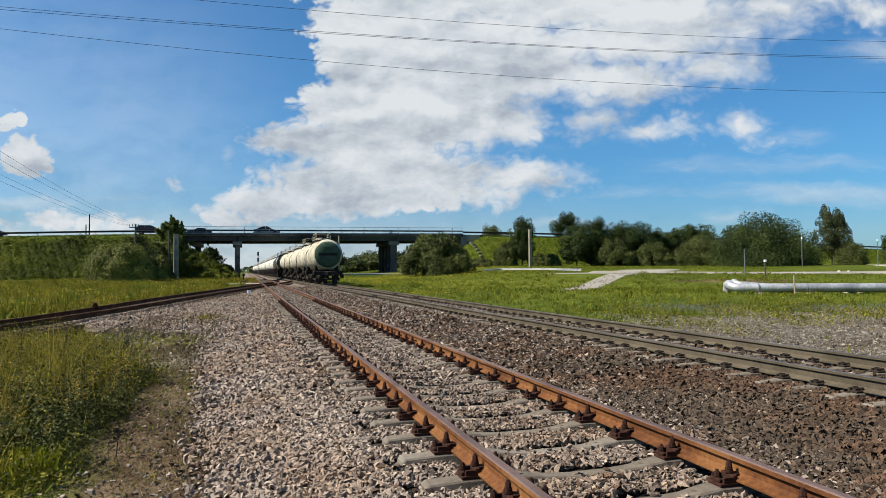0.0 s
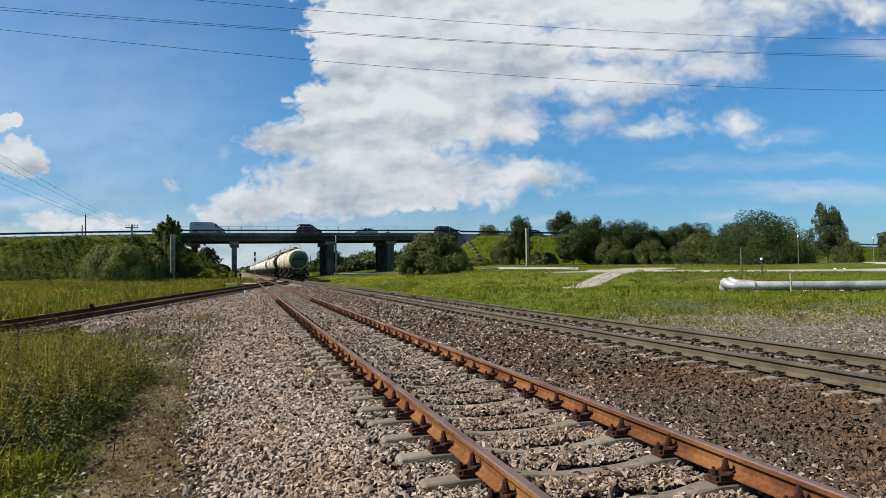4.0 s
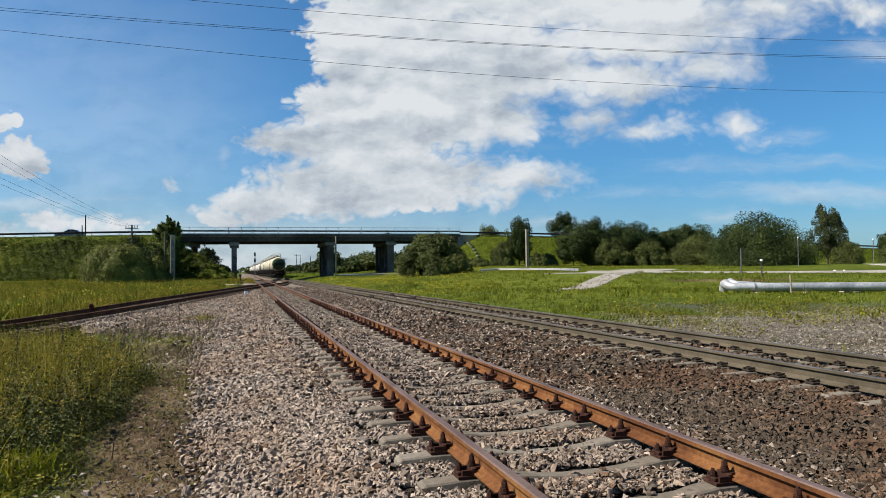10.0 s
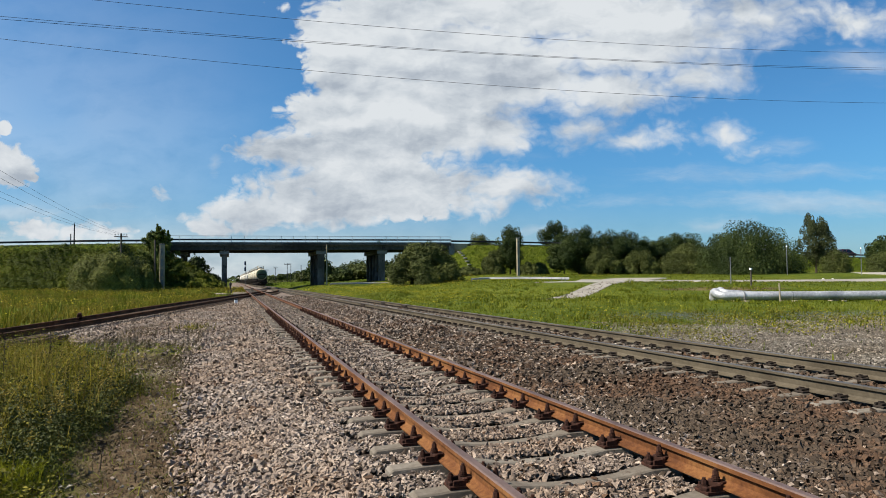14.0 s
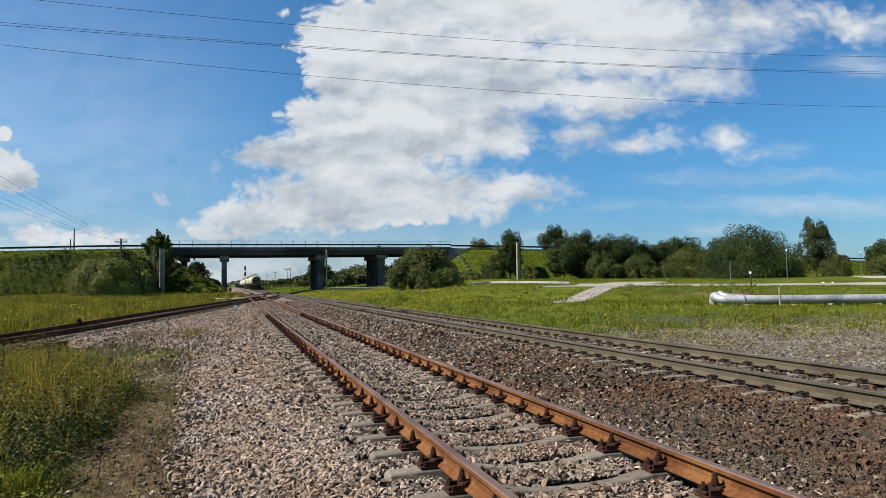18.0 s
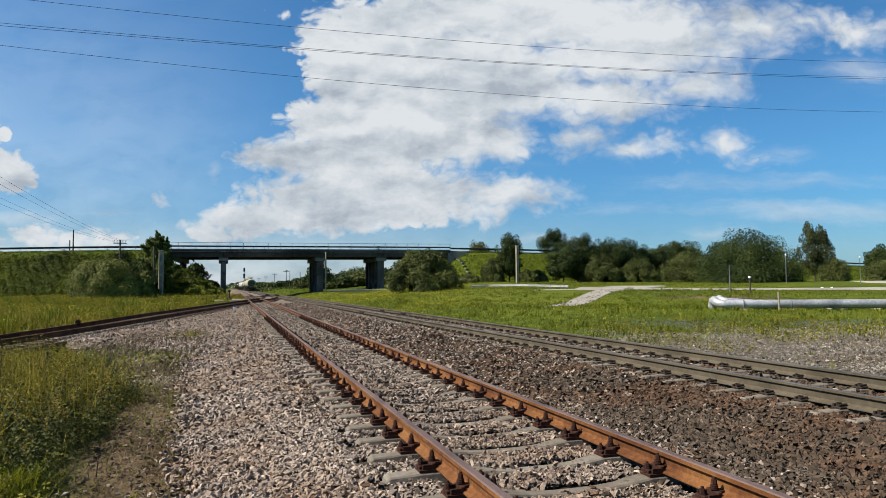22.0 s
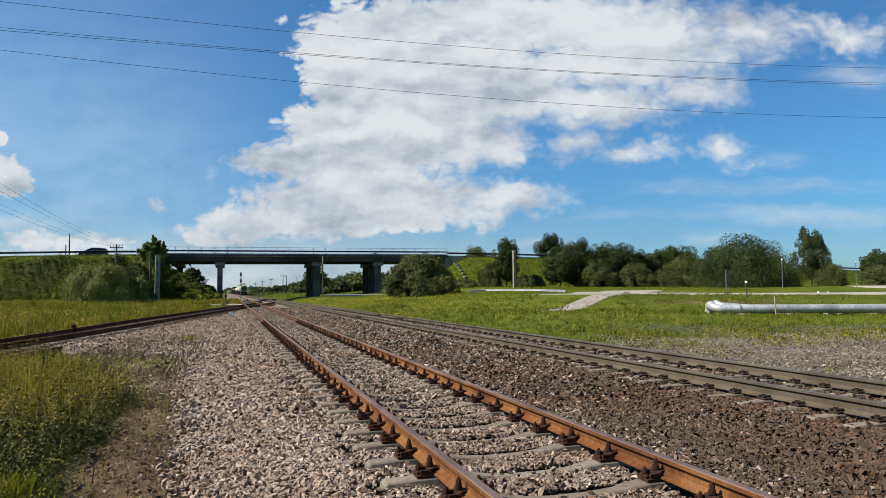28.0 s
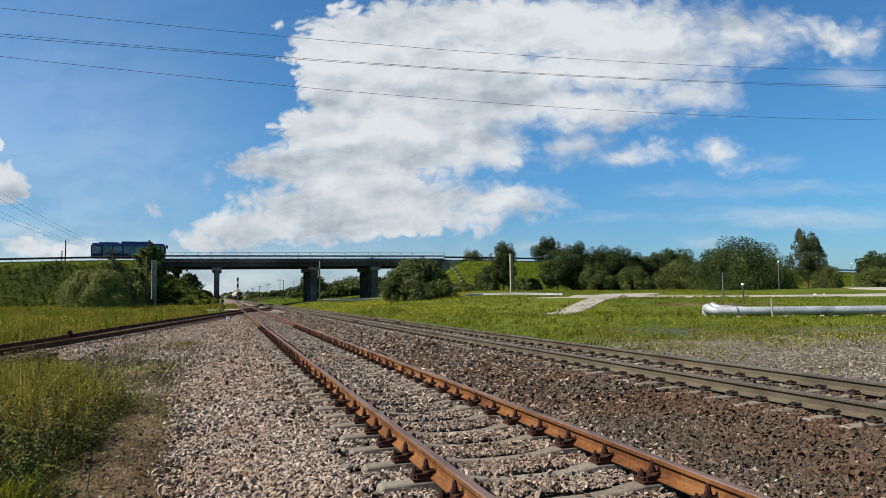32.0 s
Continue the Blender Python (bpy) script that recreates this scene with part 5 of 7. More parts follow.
M["stone_pale"] = crushed("pale weathered gravel", [(0, (0.050, 0.041, 0.031)), (0.45, (0.125, 0.108, 0.085)), (0.78, (0.25, 0.222, 0.182)), (1, (0.60, 0.56, 0.49))], (0.72, 0.66, 0.58), 0.8)
M["flower_blue"] = surface("blue-grey flowers", [(0, (0.085, 0.10, 0.10)), (1, (0.17, 0.19, 0.21))], 1.0, 0.6, 0, 0, island=0.6, trans=0.2)
ROADS = [([(36.5, 66.5), (40, 64), (46, 60.5), (58, 54.5), (75, 46), (110, 30), (170, 2)], 2.6), ([(33.5, 60.5), (38, 66), (45, 74), (54, 82)], 4.6), ([(79, 46), (81, 56), (83, 66), (88, 72.8), (105, 76), (150, 84)], 3.8),
         ([(23.2, 44.6), (27, 49.2), (30.4, 53.2), (35, 58.2), (40, 63)], 1.0)]


def off_road(x, y):
    """True away from the gravel roads."""
    ok = np.ones(len(x), bool)
    rag = 0.5 * np.sin(x * 2.3 + y) + 0.4 * np.sin(y * 3.1 - x * 1.7)
    for path, half in ROADS:
        for (ax, ay), (bx, by) in zip(path[:-1], path[1:]):
            t = np.clip(((x - ax) * (bx - ax) + (y - ay) * (by - ay)) / ((bx - ax) ** 2 + (by - ay) ** 2), 0, 1)
            ok &= np.hypot(x - ax - t * (bx - ax), y - ay - t * (by - ay)) > half * 0.93 + rag * min(1.0, half * 0.3) - 0.2
    return ok


def meadow():
    rg = np.random.default_rng(11)

    def spread(n, x0, x1, y0, y1, keep):
        x, y = rg.uniform(x0, x1, n), y0 + (y1 - y0) * rg.random(n)
        k = keep(x, y)
        return x[k], y[k]
    # tall weeds beside the camera
    def weed_edge(y):
        return np.interp(y, [3.0, 5.5, 7.2, 8.6, 10.0, 11.2, 12.2, 14.0, 19.0, 23.0], [-1.15, -1.42, -1.40, -1.36, -1.30, -1.15, -1.38, -2.0, -3.3, -6.5])

    def left_of(x, y):
        return weed_edge(y) - x + 0.10 * np.sin(y * 2.3) + 0.08 * np.sin(y * 5.1)
    x, y = spread(84000, -10, -0.4, 3.6, 20.0, lambda x, y: (left_of(x, y) > 0.25 * rg.random(len(y))))
    lump = np.array([noise.fractal((a * 2.3, b * 1.7, 3.0), 1.0, 2.0, 3) for a, b in zip(x, y)])
    some = (lump > rg.normal(-0.12, 0.16, len(x))) & (rg.random(len(x)) < np.interp(y, [4, 8, 12], [0.25, 0.45, 1.0]))
    x, y, lump = x[some], y[some], lump[some]
    tall = np.clip(0.50 * step(-0.1, 0.7, left_of(x, y)) + 0.10, 0.1, 0.8) * np.clip(0.7 + 1.5 * lump, 0.18, 1.7)
    hs = tall * rg.uniform(0.5, 1.3, len(x)) * np.interp(y, [3.6, 6.5, 9.0, 13.0, 19.0], [0.5, 0.62, 1.0, 0.8, 0.4])
    half = np.arange(len(x)) % 2 == 0
    blades("tall_grass", x[half], y[half], ground_z(x[half], y[half]), hs[half], M["grass_dry"], "tall yellow-green grass beside the track", 0.0038, 0.4)
    blades("seed_grass", x[~half], y[~half], ground_z(x[~half], y[~half]), hs[~half] * 1.12, M["weed_straw"], "tall brownish seed grass beside the track", 0.0034, 0.35, 31)
    x, y = spread(15000, -9, -0.9, 3.4, 19.0, lambda x, y: (left_of(x, y) > 0.05 + 0.25 * rg.random(len(y))) & (x > -0.36 * y - 1.0) & (np.hypot(x + 1.72, y - 6.6) > 0.24) & (rg.random(len(x)) < np.interp(y, [8.5, 11.5], [1.0, 0.28])))
    d = np.clip(0.42 * step(0.0, 0.9, left_of(x, y)) + 0.12, 0.1, 0.8) * rg.uniform(0.45, 1.25, len(x)) * np.interp(y, [4.0, 6.5, 7.5], [0.55, 0.7, 1.0])
    # shade on the weeds' flank is painted: deeper green leaves, chosen by distance
    dark = rg.random(len(x)) < np.interp(y, [6.6, 7.4, 9.6, 10.8], [0.1, 0.82, 0.6, 0.1])
    k = 18
    for sel, material, label in ((dark, "weed_shaded", "leafy weeds beside the path, green deepened for shade"), (~dark, "weed_leaf", "leafy green weeds among the tall grass")):
        f = rg.random((sel.sum(), k)) ** 0.75
        lean = rg.normal(0, 0.10, (len(f), 2))
        p = np.stack([x[sel][:, None] + lean[:, :1] * f + rg.normal(0, 0.035, f.shape), y[sel][:, None] + lean[:, 1:] * f + rg.normal(0, 0.035, f.shape), -0.26 + d[sel][:, None] * f], -1).reshape(-1, 3)
        up = rg.normal(0, 0.5, p.shape) + np.array([0, 0, 0.9])
        tagged(shaped("weed_leaves", leaf_mesh("weed_leaves", p, 0.031, rg, up, 0.4), M[material]), label, "weeds", kind="stuff")
    x, y = spread(26000, -4.5, -0.9, 3.0, 7.2, lambda x, y: left_of(x, y) > 0.05 + 0.2 * rg.random(len(x)))
    blades("olive_grass", x, y, ground_z(x, y), rg.uniform(0.05, 0.20, len(x)), M["grass_tuft"], "dense short olive-green grass beside the path", 0.0035, 0.8, 33)
    # broad-leaved weeds in dense clumps, dark green deepened for shade, some with brown seed heads
    pts, outs, heads = [], [], []
    for _ in range(330):
        b = 6.6 + 9.0 * rg.random() ** 1.4
        a = float(weed_edge(b)) - 0.12 - abs(rg.normal(0, 0.95)) + 0.1 * math.sin(b * 2.3)
        d = 0.16 + 0.40 * rg.random()
        k = 120
        o = rg.normal(size=(k, 3))
        o[:, 2] = np.abs(o[:, 2])
        o /= np.linalg.norm(o, axis=1, keepdims=True)
        r = rg.uniform(0.55, 1.05, k)[:, None]
        wide = 0.13 + 0.14 * rg.random()
        pts.append(np.array([a, b, -0.27]) + o * r * np.array([wide, wide, d]))
        outs.append(o + np.array([0, 0, 0.5]))
        if rg.random() < 0.4:
            q = 30
            heads.append(np.stack([a + 0.05 + rg.normal(0, 0.02, q), b + rg.normal(0, 0.02, q), -0.27 + d * rg.uniform(0.95, 1.35, q)], 1))
    tagged(shaped("broad_weeds", leaf_mesh("broad_weeds", np.concatenate(pts), 0.030, rg, np.concatenate(outs), 0.5), M["weed_shaded"]), "dense clumps of broad-leaved weeds, dark green deepened for shade", "weeds", kind="stuff")
    tagged(shaped("seed_heads", leaf_mesh("seed_heads", np.concatenate(heads), 0.022, rg), M["weed_straw"]), "brown seed heads above the weeds", "weeds", kind="stuff")
    # a bright yellow-green clump, and a few dead stalks
    x, y = rg.normal(-1.72, 0.10, 900), rg.normal(6.62, 0.13, 900)
    blades("bright_grass_clump", x, y, ground_z(x, y), rg.uniform(0.10, 0.32, 900), M["grass_bright"], "bright yellow-green grass clump", 0.004, 0.7, 12)
    x, y = rg.normal(-1.15, 0.26, 240), rg.normal(24.0, 0.45, 240)
    blades("bright_grass_clump", x, y, np.full(240, -0.2), 0.10 + 0.28 * rg.random(240) ** 2, M["grass_dry"], "small grass clump growing in the gravel", 0.010, 0.9, 13)
    for sx, sy, sh in ((-2.78, 18.8, 0.6), (-1.49, 18.9, 0.85), (-1.12, 6.94, 0.27), (-2.9, 13.0, 0.9), (-3.3, 12.0, 0.95), (-3.0, 9.5, 0.9), (-2.3, 15.3, 0.35)):
        st = thing("dead_stalk", sx, sy, float(ground_z(sx, sy)), label="dry brown weed stalk standing upright", category="weed", group="dead stalks")
        part("stem", rod(bmesh.new(), (0, 0, -0.05), (0.03, 0.02, sh), 0.008, 0.004, 6), M["bark"], st)
        q = np.stack([rg.normal(0.02, 0.025, 26), rg.normal(0.01, 0.025, 26), sh * rg.uniform(0.55, 1.05, 26)], 1)
        tagged(shaped("seed_head", leaf_mesh("seed_head", q, 0.035, rg), M["bark"], st), kind="stuff")
    x, y = rg.normal(-1.05, 0.22, 260), rg.normal(13.6, 0.4, 260)
    blades("straw_clump", x, y, ground_z(x, y) + 0.02, rg.uniform(0.02, 0.08, 260), M["straw_pale"], "pale flattened straw on trodden soil", 0.006, 3.0, 22)
    x, y = spread(9500, -6.0, -0.7, 13.5, 26.0, lambda x, y: (x < -0.55) & (x > siding_x(y) + 2.0) & (np.sin(x * 2.1 + y) * np.sin(y * 0.9 - x) + 0.5 * rg.random(len(x)) > 0.1))
    blades("dead_weeds", x, y, bed_z(x, y) - 0.02, rg.uniform(0.04, 0.24, len(x)), M["straw"], "dry brown weeds standing in the gravel", 0.006, 0.8, 23)
    x, y = spread(46000, -4, -0.1, 3.4, 20, lambda x, y: (x < 0.1 - 0.06 * y) & (x > -1.6 - 0.08 * y) & (rg.random(len(x)) < 0.25 + 0.6 * step(6, 12, y) * (np.sin(x * 3 + y) > -0.3)))
    blades("short_grass", x, y, ground_z(x, y), rg.uniform(0.02, 0.10, len(x)), M["grass_tuft"], "thin short grass on trodden soil", 0.0035, 1.1, 2)
    x, y = spread(26000, -3.2, 0.1, 3.2, 17, lambda x, y: (x < 0.1 - 0.05 * y) & (x > -1.3 - 0.08 * y))
    blades("dry_straw", x, y, ground_z(x, y) + 0.02, rg.uniform(0.02, 0.05, len(x)), M["straw"], "dry straw lying on trodden soil", 0.004, 2.5, 21)
    x, y = spread(3000, -2.6, 0.1, 3.2, 14, lambda x, y: (x < 0.15 - 0.06 * y) & (x > -1.2 - 0.08 * y) & (rg.random(len(x)) < np.exp((x - 0.12 + 0.06 * y) * 1.6)))
    s = np.minimum(0.022, 0.0125 * rg.lognormal(0, 0.4, len(x)))
    stone_cloud("loose_stones", x, y, ground_z(x, y) + s * 0.2, s, M["stone_grey"], "pale loose stones on trodden soil", True)
    x, y = spread(9000, -6.0, -1.0, 13.5, 27.0, lambda x, y: (x < bed_left(y) + 0.4) & (x > siding_x(y) + 1.6) & (rg.random(len(x)) < 0.3 + 0.5 * step(18, 26, y)))
    s = 0.020 * rg.lognormal(0, 0.35, len(x))
    stone_cloud("loose_stones", x, y, np.maximum(ground_z(x, y), bed_z(x, y) - 0.03) + s * 0.3, s, M["stone_grey"], "loose grey stones strewn over dry soil")
    x, y = rg.normal(-0.95, 0.32, 40), rg.normal(6.0, 0.55, 40)
    stone_cloud("loose_stones", x, y, ground_z(x, y) + 0.008, rg.uniform(0.009, 0.021, 40), M["stone_light"], "small heap of pale stones on the soil")
    x, y = spread(9000, -2.8, 0.2, 3.2, 13, lambda x, y: (x < 0.3 - 0.06 * y) & (x > -1.3 - 0.08 * y))
    s = 0.007 * rg.lognormal(0, 0.5, len(x))
    stone_cloud("soil_crumbs", x, y, ground_z(x, y) + s * 0.3, s, M["soil"], "brown crumbs of trodden soil")
    x, y = spread(88000, 9.7, 24, 7, 23, lambda x, y: (x < 1.22 * y + 1.0) & (rg.random(len(x)) < step(23.0, 17.5, y + 1.2 * np.sin(x * 1.3))))
    s = 0.0115 * rg.lognormal(0, 0.38, len(x))
    uneven = np.array([max(0.0, noise.fractal((a * 0.35, b * 0.35, 0.0), 1.0, 2.0, 3)) for a, b in zip(x, y)]) * 0.05
    stone_cloud("loose_stones", x, y, np.maximum(ground_z(x, y) + uneven, bed_z(x, y) - 0.06) + s * 0.25, s, M["stone_pale"], "pale gravel strewn beside the main line")
    x, y = spread(3500, 20, 42, 42, 66, lambda x, y: np.abs(y - 44.6 - (x - 23.2) * 1.12) < 1.2)
    s = 0.03 * rg.lognormal(0, 0.5, len(x))
    stone_cloud("loose_stones", x, y, natural(x, y) + 0.05, s, M["stone_pale"], "pale stones strewn on the dirt track")
    x, y = spread(16000, -9, -0.6, -9, 3.6, lambda x, y: x < -1.0 - 0.25 * rg.random(len(x)))
    blades("tall_grass", x, y, ground_z(x, y), rg.uniform(0.12, 0.45, len(x)) * np.where(y > 1.5, 0.35, 1.0), M["grass_dry"], "tall yellow-green grass beside the track", 0.004, 0.5, 51)
    # left meadow
    x, y = spread(105000, -60, 2, 20, 108, lambda x, y: (x < siding_x(y) - 2.6 - rg.random(len(x))) & (x > -0.36 * y - 3) & ~((x > -1.8) & (y > 70) & (y < 87)))
    blades("meadow_grass", x, y, ground_z(x, y), rg.uniform(0.25, 0.6, len(x)) * (0.75 + 0.4 * np.sin(x * 0.5 + 0.3 * y) * np.sin(y * 0.37)), M["grass_meadow"], "long yellow-green meadow grass", 0.016, 0.6, 3)
    x, y = spread(22000, -45, 1, 22, 104, lambda x, y: (x < siding_x(y) - 2.8) & (x > -0.34 * y - 2) & (np.sin(x * 0.55 + 1) * np.sin(y * 0.28) > 0.15))
    p = np.stack([x, y, ground_z(x, y) + rg.uniform(0.3, 0.62, len(x))], 1)
    tagged(shaped("yellow_flowers", leaf_mesh("yellow_flowers", p, 0.06, rg), M["flower"]), "drifts of yellow flowers in long grass", "flowers", kind="stuff")
    x, y = spread(52000, -45, 1, 22, 104, lambda x, y: (x < siding_x(y) - 2.8) & (x > -0.34 * y - 2) & (np.sin(x * 0.4) * np.sin(y * 0.21 + 2) + 0.4 * np.sin(x * 1.3 + y * 0.7) > 0.1))
    p = np.stack([x, y, ground_z(x, y) + rg.uniform(0.05, 0.5, len(x))], 1)
    tagged(shaped("meadow_weeds", leaf_mesh("meadow_weeds", p, 0.07, rg), M["weed_leaf"]), "patches of leafy weeds in the long grass", "weeds", kind="stuff")
    x, y = spread(22000, 11, 24, 13.5, 24, lambda x, y: np.sin(x * 1.3 + 0.6 * y) * np.sin(y * 1.1 - 0.4 * x) > 0.35 * (y < 19))
    p = np.stack([x, y, ground_z(x, y) + rg.uniform(0.02, 0.34, len(x))], 1)
    tagged(shaped("verge_weeds", leaf_mesh("verge_weeds", p, 0.05, rg), M["weed_leaf"]), "clumps of dark weeds beside the gravel", "weeds", kind="stuff")
    # right meadow, thin near the stony strip
    x, y = spread(125000, 9.6, 90, 9, 118, lambda x, y: (x > 10.2 + 0.8 * rg.random(len(x))) & (x < 0.42 * y + 36) & ~((y < 18 + 2 * np.sin(x)) & (x < 18) & (rg.random(len(x)) < 0.9)) & off_road(x, y))
    near = np.hypot(x, y) < 45
    hs = rg.uniform(0.06, 0.22, len(x)) * np.where(np.hypot(x, y) > 52, 0.65, 1.0)
    for sel, wd, sd in ((near, 0.016, 4), (~near, 0.035, 5)):
        blades("meadow_grass", x[sel], y[sel], ground_z(x[sel], y[sel]), hs[sel], M["grass_field"], "lush yellow-green meadow grass", wd, 1.0, sd)
    x, y = spread(34000, 10, 60, 14, 105, lambda x, y: (x < 0.5 * y + 14) & (rg.random(len(x)) < 0.5 + 0.5 * np.sin(x * 0.5) * np.sin(y * 0.3)) & off_road(x, y))
    p = np.stack([x, y, ground_z(x, y) + rg.uniform(0.10, 0.26, len(x))], 1)
    tagged(shaped("yellow_flowers", leaf_mesh("yellow_flowers", p, 0.038, rg), M["flower"]), "scattered yellow meadow flowers", "flowers", kind="stuff")
    x, y = spread(30000, 10, 50, 40, 106, lambda x, y: (rg.random(len(x)) < step(0.46, 0.22, x / y)) & off_road(x, y) & (np.sin(x * 0.5 + 2) * np.sin(y * 0.2) + 0.6 * rg.random(len(x)) > 0.15))
    p = np.stack([x, y, ground_z(x, y) + rg.uniform(0.10, 0.34, len(x))], 1)
    tagged(shaped("yellow_flowers", leaf_mesh("yellow_flowers", p, 0.065, rg), M["flower"]), "dense drifts of yellow flowers in the meadow", "flowers", kind="stuff")
    x, y = spread(17000, 9.5, 60, 200, 330, lambda x, y: np.sin(x * 0.3) * np.sin(y * 0.09) > -0.2)
    p = np.stack([x, y, ground_z(x, y) + rg.uniform(0.0, 0.9, len(x)) ** 2], 1)
    tagged(shaped("field_scrub", leaf_mesh("field_scrub", p, 0.42, rg), M["leaf_willow"]), "rough olive scrub on the field beyond the bridge", "scrub", kind="stuff")
    x, y = spread(30000, 9.0, 34, 133, 215, lambda x, y: x > 8.8 + 0.6 * rg.random(len(x)))
    p = np.stack([x, y, ground_z(x, y) + rg.uniform(0.0, 0.3, len(x))], 1)
    tagged(shaped("field_grass", leaf_mesh("field_grass", p, 0.26, rg, np.tile([-0.3, -0.5, 1.0], (len(p), 1)), 0.5), M["grass_bank"]), "bright rough grass on the field beyond the bridge", "grass", kind="stuff")
    cx, cy = spread(420, -30, 0, 24, 92, lambda x, y: (x < siding_x(y) - 3.2) & (x > -0.33 * y - 2))
    k = 30
    x, y = np.repeat(cx, k) + rg.normal(0, 0.22, len(cx) * k), np.repeat(cy, k) + rg.normal(0, 0.22, len(cx) * k)
    hs = np.repeat(rg.uniform(0.35, 0.85, len(cx)), k) * rg.uniform(0.6, 1.1, len(x))
    blades("grass_tufts", x, y, ground_z(x, y), hs, M["grass_tuft"], "coarse green tufts in the long meadow grass", 0.02, 0.45, 42)
    # rough tufts standing out of the meadow
    cx, cy = spread(620, 11, 62, 15, 66, lambda x, y: (x > 10.8) & (x < 0.5 * y + 24) & off_road(x, y) & (y > 18))
    k = 26
    x, y = np.repeat(cx, k) + rg.normal(0, 0.16, len(cx) * k), np.repeat(cy, k) + rg.normal(0, 0.16, len(cx) * k)
    hs = np.repeat(rg.uniform(0.16, 0.42, len(cx)), k) * rg.uniform(0.6, 1.1, len(x))
    blades("grass_tufts", x, y, ground_z(x, y), hs, M["grass_tuft"], "rough yellowish tufts in the meadow", 0.018, 0.6, 41)
    x = np.concatenate([rg.normal(16.6, 1.3, 2400), rg.normal(21.5, 0.9, 1300), rg.normal(24.6, 0.8, 1000)])
    y = np.concatenate([rg.normal(22.6, 1.1, 2400), rg.normal(20.6, 0.6, 1300), rg.normal(20.4, 0.6, 1000)])
    p = np.stack([x, y, ground_z(x, y) + rg.uniform(0.08, 0.25, len(x))], 1)
    tagged(shaped("blue_flowers", leaf_mesh("blue_flowers", p, 0.03, rg), M["flower_blue"]), "hazy patch of blue-grey meadow flowers", "flowers", kind="stuff")
    # embankment cover: low humps of leafy plants
    def hump(x, y):
        return 0.42 * np.abs(np.sin(x * 1.15 + 1.9 * np.sin(y * 0.83)) * np.sin(y * 1.35 + 1.3 * np.sin(x * 0.71))) + 0.28 * np.abs(np.sin(x * 2.7 + y * 1.1) * np.sin(y * 2.9 - x * 0.8))

    def tilt(height, x, y, lean):
        e = 0.05
        gx, gy = (height(x + e, y) - height(x - e, y)) / (2 * e), (height(x, y + e) - height(x, y - e)) / (2 * e)
        return np.stack([-gx, -gy - lean, np.ones(len(x))], 1)
    x, y = spread(230000, -60, 3, 100, 131, lambda x, y: (ground_z(x, y) > natural(x, y) + 0.1) & ((y < 119.0) | ((x > -9.0) & (rg.random(len(x)) < 0.4))) & (ground_z(x, y) < crest(x) - 0.9 + 0.4 * np.sin(x * 0.7)))
    p = np.stack([x, y, ground_z(x, y) + rg.random(len(x)) ** 2 * 0.35 * 0.6 + hump(x, y)], 1)
    tagged(shaped("bank_plants", leaf_mesh("bank_plants", p, 0.20, rg, tilt(hump, x, y, 0.35), 0.28), M["leaf_bank"]), "dense leafy plants covering the road bank", "plants", kind="stuff")
    x, y = spread(60000, -60, -8, 104, 119.4, lambda x, y: (ground_z(x, y) > crest(x) - 1.7 + 0.5 * np.sin(x * 0.9)) | ((ground_z(x, y) > natural(x, y) + 0.1) & (rg.random(len(x)) < 0.12)))
    p = np.stack([x, y, ground_z(x, y) + rg.random(len(x)) * 0.3], 1)
    tagged(shaped("bank_grass", leaf_mesh("bank_grass", p, 0.2, rg, np.tile([-0.2, -0.5, 1.0], (len(p), 1)), 0.4), M["grass_bank"]), "bright grass along the top of the road bank", "grass", kind="stuff")
    x, y = spread(90000, 30, 150, 100, 119.3, lambda x, y: ground_z(x, y) > natural(x, y) + 0.1)
    p = np.stack([x, y, ground_z(x, y) + rg.random(len(x)) ** 2 * 0.35], 1)
    tagged(shaped("bank_grass", leaf_mesh("bank_grass", p, 0.2, rg), M["grass_bank"]), "bright green grass on the road bank", "grass", kind="stuff")


meadow()


# ---------------------------------------------------------------- poles, wires, pipe, signals
def concrete_pole(x, y, h, label, wide=0.62):
    z = float(ground_z(x, y))
    t = thing("concrete_pole", x, y, z - 0.2, label=label, category="pole")
    part("shaft", box(bmesh.new(), (0, 0, h / 2), (wide, wide * 0.8, h), 0.05), M["pale_concrete"], t)
    # thin plates of darker concrete, slightly proud, imitate recesses in the shaft
    for k in range(4):
        part("dark_panel", box(bmesh.new(), (0, -wide * 0.41, 1.2 + k * h * 0.22), (wide * 0.5, 0.012, h * 0.15), 0.004), M["bridge_concrete"], t)
    part("bracket", box(bmesh.new(), (0, 0, h + 0.05), (wide + 0.08, wide + 0.04, 0.12), 0.02), M["bridge_concrete"], t)
    return t


concrete_pole(-8.68, 100, 6.5, "tall pale concrete post beside the bank")
concrete_pole(42.9, 97, 6.0, "tall pale concrete post in the meadow", 0.44)


